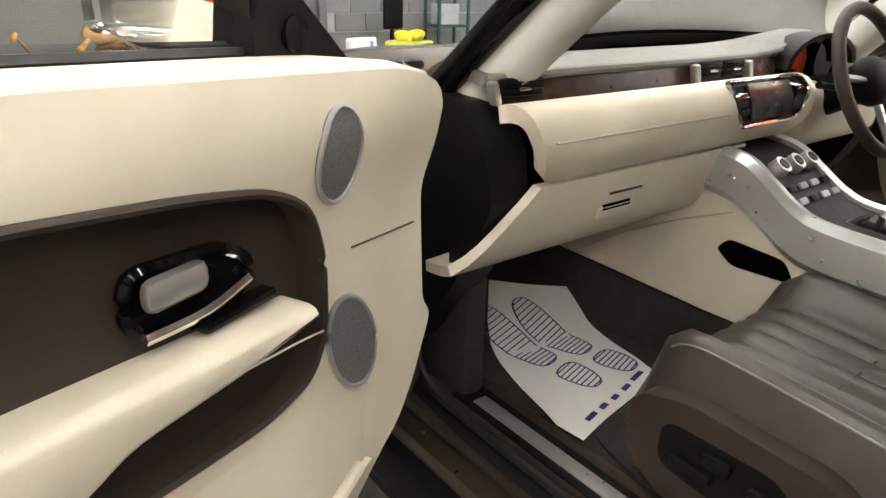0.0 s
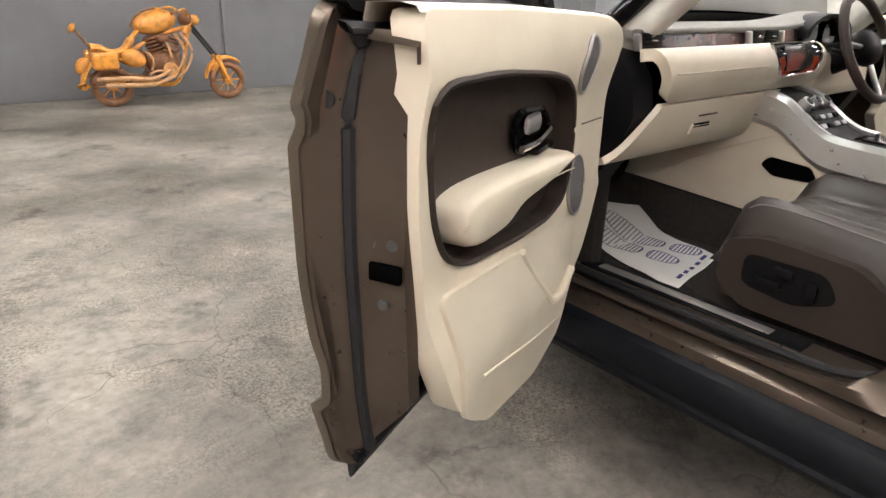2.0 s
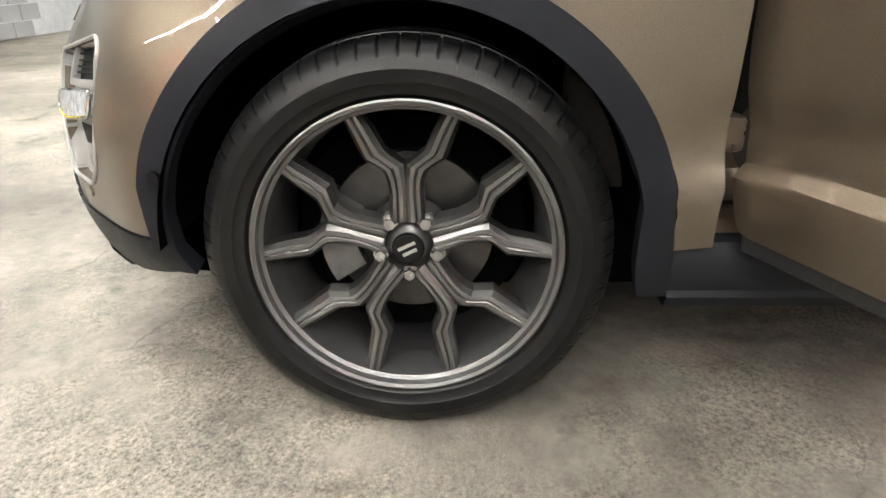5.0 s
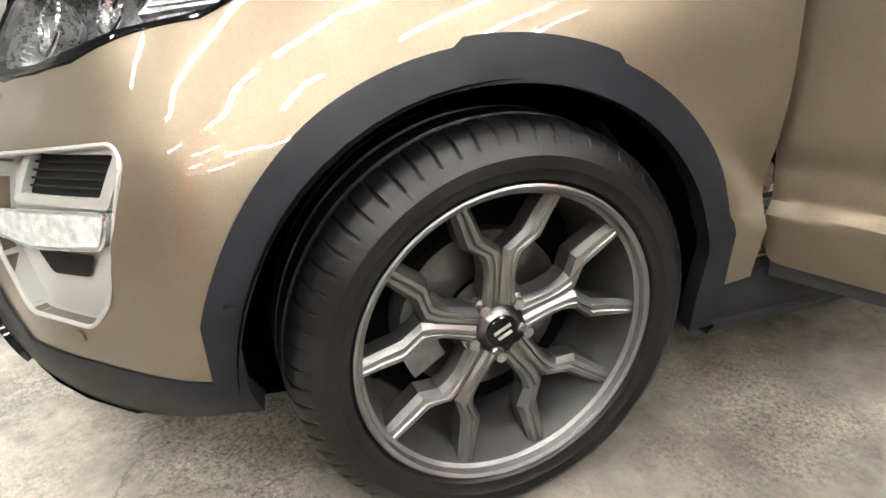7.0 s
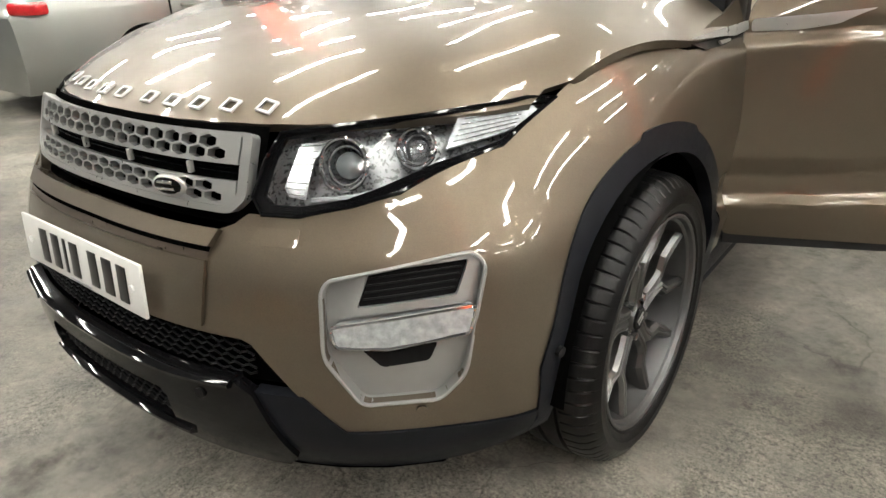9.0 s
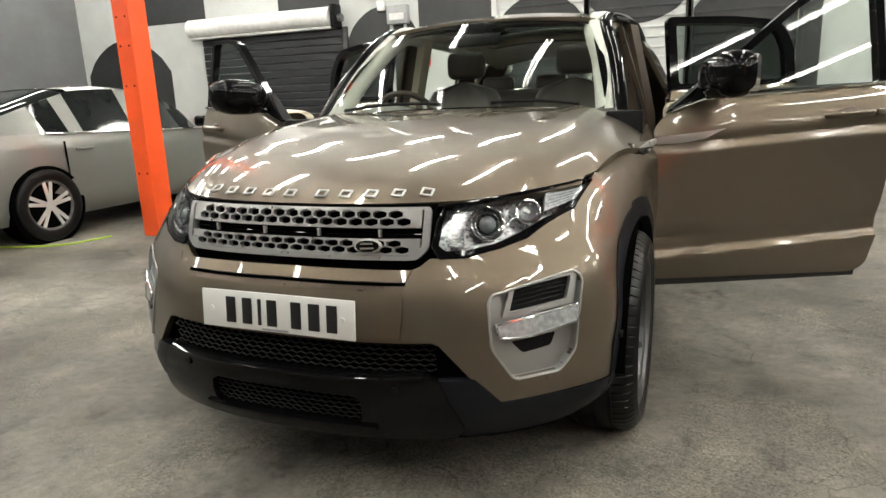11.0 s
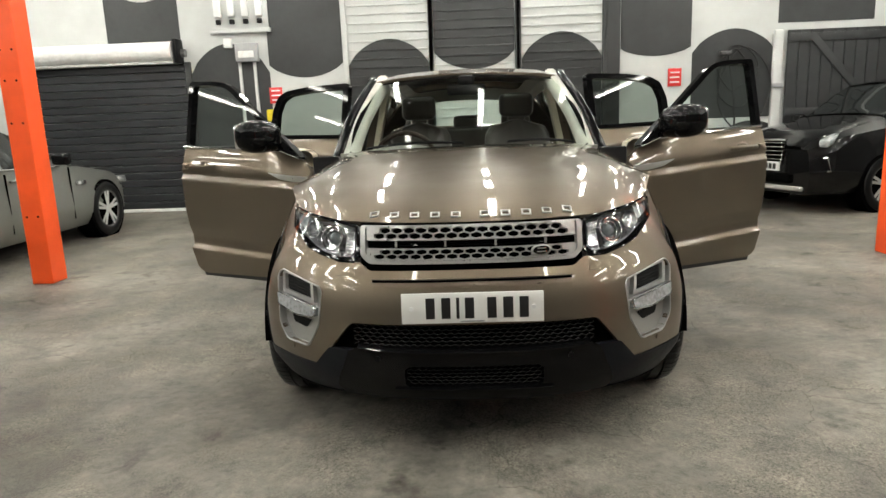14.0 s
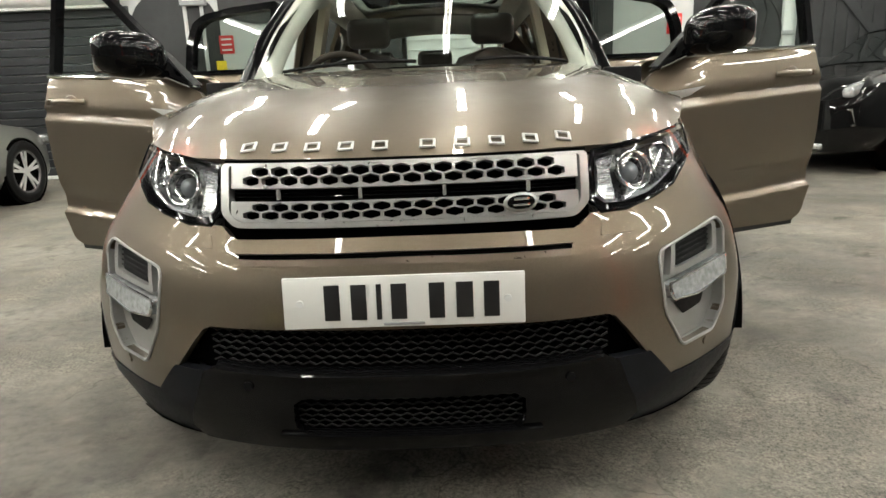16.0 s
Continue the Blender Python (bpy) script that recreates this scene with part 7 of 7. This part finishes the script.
for y in (-0.07, 0.07):
    part("fork", cyl(B(), (-0.33, y, 0.90), (-0.62, y, 0.52), 0.017, n=10), M["rubber"], bike)
    part("fork_leg", cyl(B(), (-0.60, y, 0.545), (XF, y, R), 0.026, n=10), M["bikewood"], bike)
    part("handlebar", sweep(B(), smooth_path([(-0.30, y, 0.97), (-0.22, y * 3, 1.08), (-0.10, y * 4.5, 1.06)], 5), 0.014, 8), M["bikewood"], bike)
    part("grip", cyl(B(), (-0.10, y * 4.5, 1.06), (-0.01, y * 5.2, 1.04), 0.019, n=10), M["bikedark"], bike)
    sg = 1 if y > 0 else -1
    part("pannier", box(B(), (0.70, sg * 0.17, 0.53), (0.27, 0.12, 0.19), 0.035, None, 4), M["bikewood"], bike, "carved wooden side pannier")
    part("side_case", ball(B(), (0.37, sg * 0.07, 0.54), (0.14, 0.07, 0.10), Matrix.Rotation(radians(-20), 4, "Y")), M["bikewood"], bike)
    part("upper_exhaust", sweep(B(), smooth_path([(0.0, sg * 0.14, 0.40), (0.20, sg * 0.16, 0.31), (0.45, sg * 0.17, 0.33), (0.82, sg * 0.17, 0.335)], 5), [0.022] * 5 + [0.027] * 11, 8), M["bikepale"], bike)
    part("lower_exhaust", sweep(B(), smooth_path([(-0.05, sg * 0.14, 0.33), (0.20, sg * 0.16, 0.25), (0.45, sg * 0.17, 0.255), (0.73, sg * 0.17, 0.265)], 5), [0.022] * 5 + [0.027] * 11, 8), M["bikepale"], bike)
    for q in (((-0.17, 0.82), (-0.29, 0.62), (-0.22, 0.42), (-0.08, 0.30)), ((-0.10, 0.80), (-0.20, 0.62), (-0.14, 0.44), (-0.04, 0.36)), ((0.04, 0.76), (-0.02, 0.66), (-0.04, 0.54)), ((0.24, 0.62), (0.17, 0.52), (0.20, 0.40))):
        part("carved_pipe", sweep(B(), smooth_path([(a, sg * 0.115, b) for a, b in q], 5), 0.016, 8), M["bikepale"], bike)
part("headlamp", ball(B(), (-0.38, 0, 0.95), (0.075, 0.07, 0.065)), M["bikewood"], bike)
part("lamp_nacelle", ball(B(), (-0.28, 0, 0.97), (0.08, 0.10, 0.08)), M["bikedark"], bike)
part("steering_head", cyl(B(), (-0.27, 0, 0.80), (-0.33, 0, 0.92), 0.05), M["bikewood"], bike)
part("back_bar", sweep(B(), smooth_path([(0.78, 0, 0.64), (0.86, 0, 0.76), (0.94, 0, 0.88)], 5), 0.016, 8), M["bikedark"], bike)
part("back_pad", ball(B(), (0.95, 0, 0.87), (0.03, 0.07, 0.06), Matrix.Rotation(radians(-30), 4, "Y")), M["bikewood"], bike)
eng = part("engine", ball(B(), (0.03, 0, 0.48), (0.20, 0.10, 0.17)), M["bikedark"], bike, "carved dark wood engine")
for a in (-0.42, 0.30):
    for k in range(7):
        c = V(0.03 + (0.08 + 0.042 * k) * math.sin(a), 0, 0.44 + (0.08 + 0.042 * k) * math.cos(a))
        part("cylinder_fin", cyl(B(), c, c + V(math.sin(a), 0, math.cos(a)) * 0.020, 0.095, n=16), M["bikedark"], eng)
for y in (-0.12, 0.12):
    part("primary_cover", sweep(B(), [(0.10 + 0.12 * math.cos(a), y, 0.34 + 0.055 * math.sin(a)) for a in np.linspace(0, 2 * math.pi, 24, endpoint=False)], 0.014, 6, True), M["bikepale"], eng)
    part("clutch_cover", cyl(B(), (-0.02, y - 0.02, 0.40), (-0.02, y + 0.02, 0.40), 0.085, n=24), M["bikepale"], eng)
    part("cover_ring", sweep(B(), [(-0.02 + 0.06 * math.cos(a), y * 1.18, 0.40 + 0.06 * math.sin(a)) for a in np.linspace(0, 2 * math.pi, 20, endpoint=False)], 0.008, 6, True), M["bikewood"], eng)
    part("air_cover", ball(B(), (0.03, y * 0.9, 0.76), (0.075, 0.04, 0.05)), M["bikedark"], eng)

# heater, chair, trolley
heater = thing("panel_heater", "white upright portable heater with a blue stripe", "heater", "", pose(-2.93, -5.80, 0, 0, 0, 16))
part("case", box(B(), (0, 0, 0.34), (0.46, 0.13, 0.58), 0.03, Matrix.Rotation(radians(4), 4, "X"), 3), M["whiteplastic"], heater)
part("stripe", box(B(), (-0.12, 0.068, 0.34), (0.06, 0.006, 0.50), 0.002, Matrix.Rotation(radians(4), 4, "X")), M["blueplastic"], heater)
for x in (-0.15, 0.15):
    part("foot", sweep(B(), [(x, -0.14, 0.02), (x, 0.0, 0.05), (x, 0.14, 0.02)], 0.014, 8), M["whiteplastic"], heater)
chair = thing("office_chair", "lime-seated swivel chair on a white star base, piled with yellow cloth", "chair", "", pose(-3.52, -5.62, 0, 0, 0, 25))
part("seat", box(B(), (0, 0, 0.55), (0.50, 0.46, 0.09), 0.04, None, 4), M["lime"], chair)
part("gas_post", cyl(B(), (0, 0, 0.12), (0, 0, 0.50), 0.025), M["black"], chair)
for k in range(5):
    a = 2 * math.pi * k / 5
    part("base_arm", sweep(B(), [(0, 0, 0.14), (0.30 * math.cos(a), 0.30 * math.sin(a), 0.08)], [0.03, 0.018], 8), M["whiteplastic"], chair)
    part("castor", cyl(B(), (0.30 * math.cos(a), 0.30 * math.sin(a) - 0.02, 0.032), (0.30 * math.cos(a), 0.30 * math.sin(a) + 0.02, 0.032), 0.03, n=14), M["black"], chair)
part("back", box(B(), (0.0, -0.24, 0.92), (0.44, 0.05, 0.40), 0.04, None, 4), M["black"], chair)
part("back_bar", box(B(), (0.0, -0.26, 0.68), (0.06, 0.03, 0.28), 0.01), M["black"], chair)
bm = B()
for k in range(7):
    ball(bm, (-0.16 + 0.05 * k, 0.06 * math.sin(k * 2.1), 0.64 + 0.03 * math.sin(k * 1.7)), (0.09, 0.11, 0.06))
tagged(part("cloth_pile", bm, M["yellow"]), "crumpled yellow cloth on the chair", "cloth").matrix_world = pose(-3.52, -5.62, 0, 0, 0, 25)
tro = thing("metal_rack", "dark green metal rack by the block wall", "rack", "", pose(-4.30, -5.85, 0))
for x, y in ((-0.25, -0.15), (0.25, -0.15), (-0.25, 0.15), (0.25, 0.15)):
    part("upright", box(B(), (x, y, 0.85), (0.035, 0.035, 1.7), 0.004), M["green"], tro)
for z in (0.18, 0.75, 1.35):
    part("shelf", box(B(), (0, 0, z), (0.54, 0.34, 0.025), 0.004), M["green"], tro)
part("shelf_box", box(B(), (0.05, 0.02, 0.90), (0.30, 0.24, 0.26), 0.01), M["grey"], tro)
tagged(part("cable", sweep(B(), smooth_path([(-7.5, 2.0, 0.008), (-6.5, 2.3, 0.008), (-5.2, 1.6, 0.008), (-4.4, 1.75, 0.008), (-4.2, 2.2, 0.008)], 10), 0.008, 6), M["greenbelt"]), "lime green cable lying on the floor", "cable")
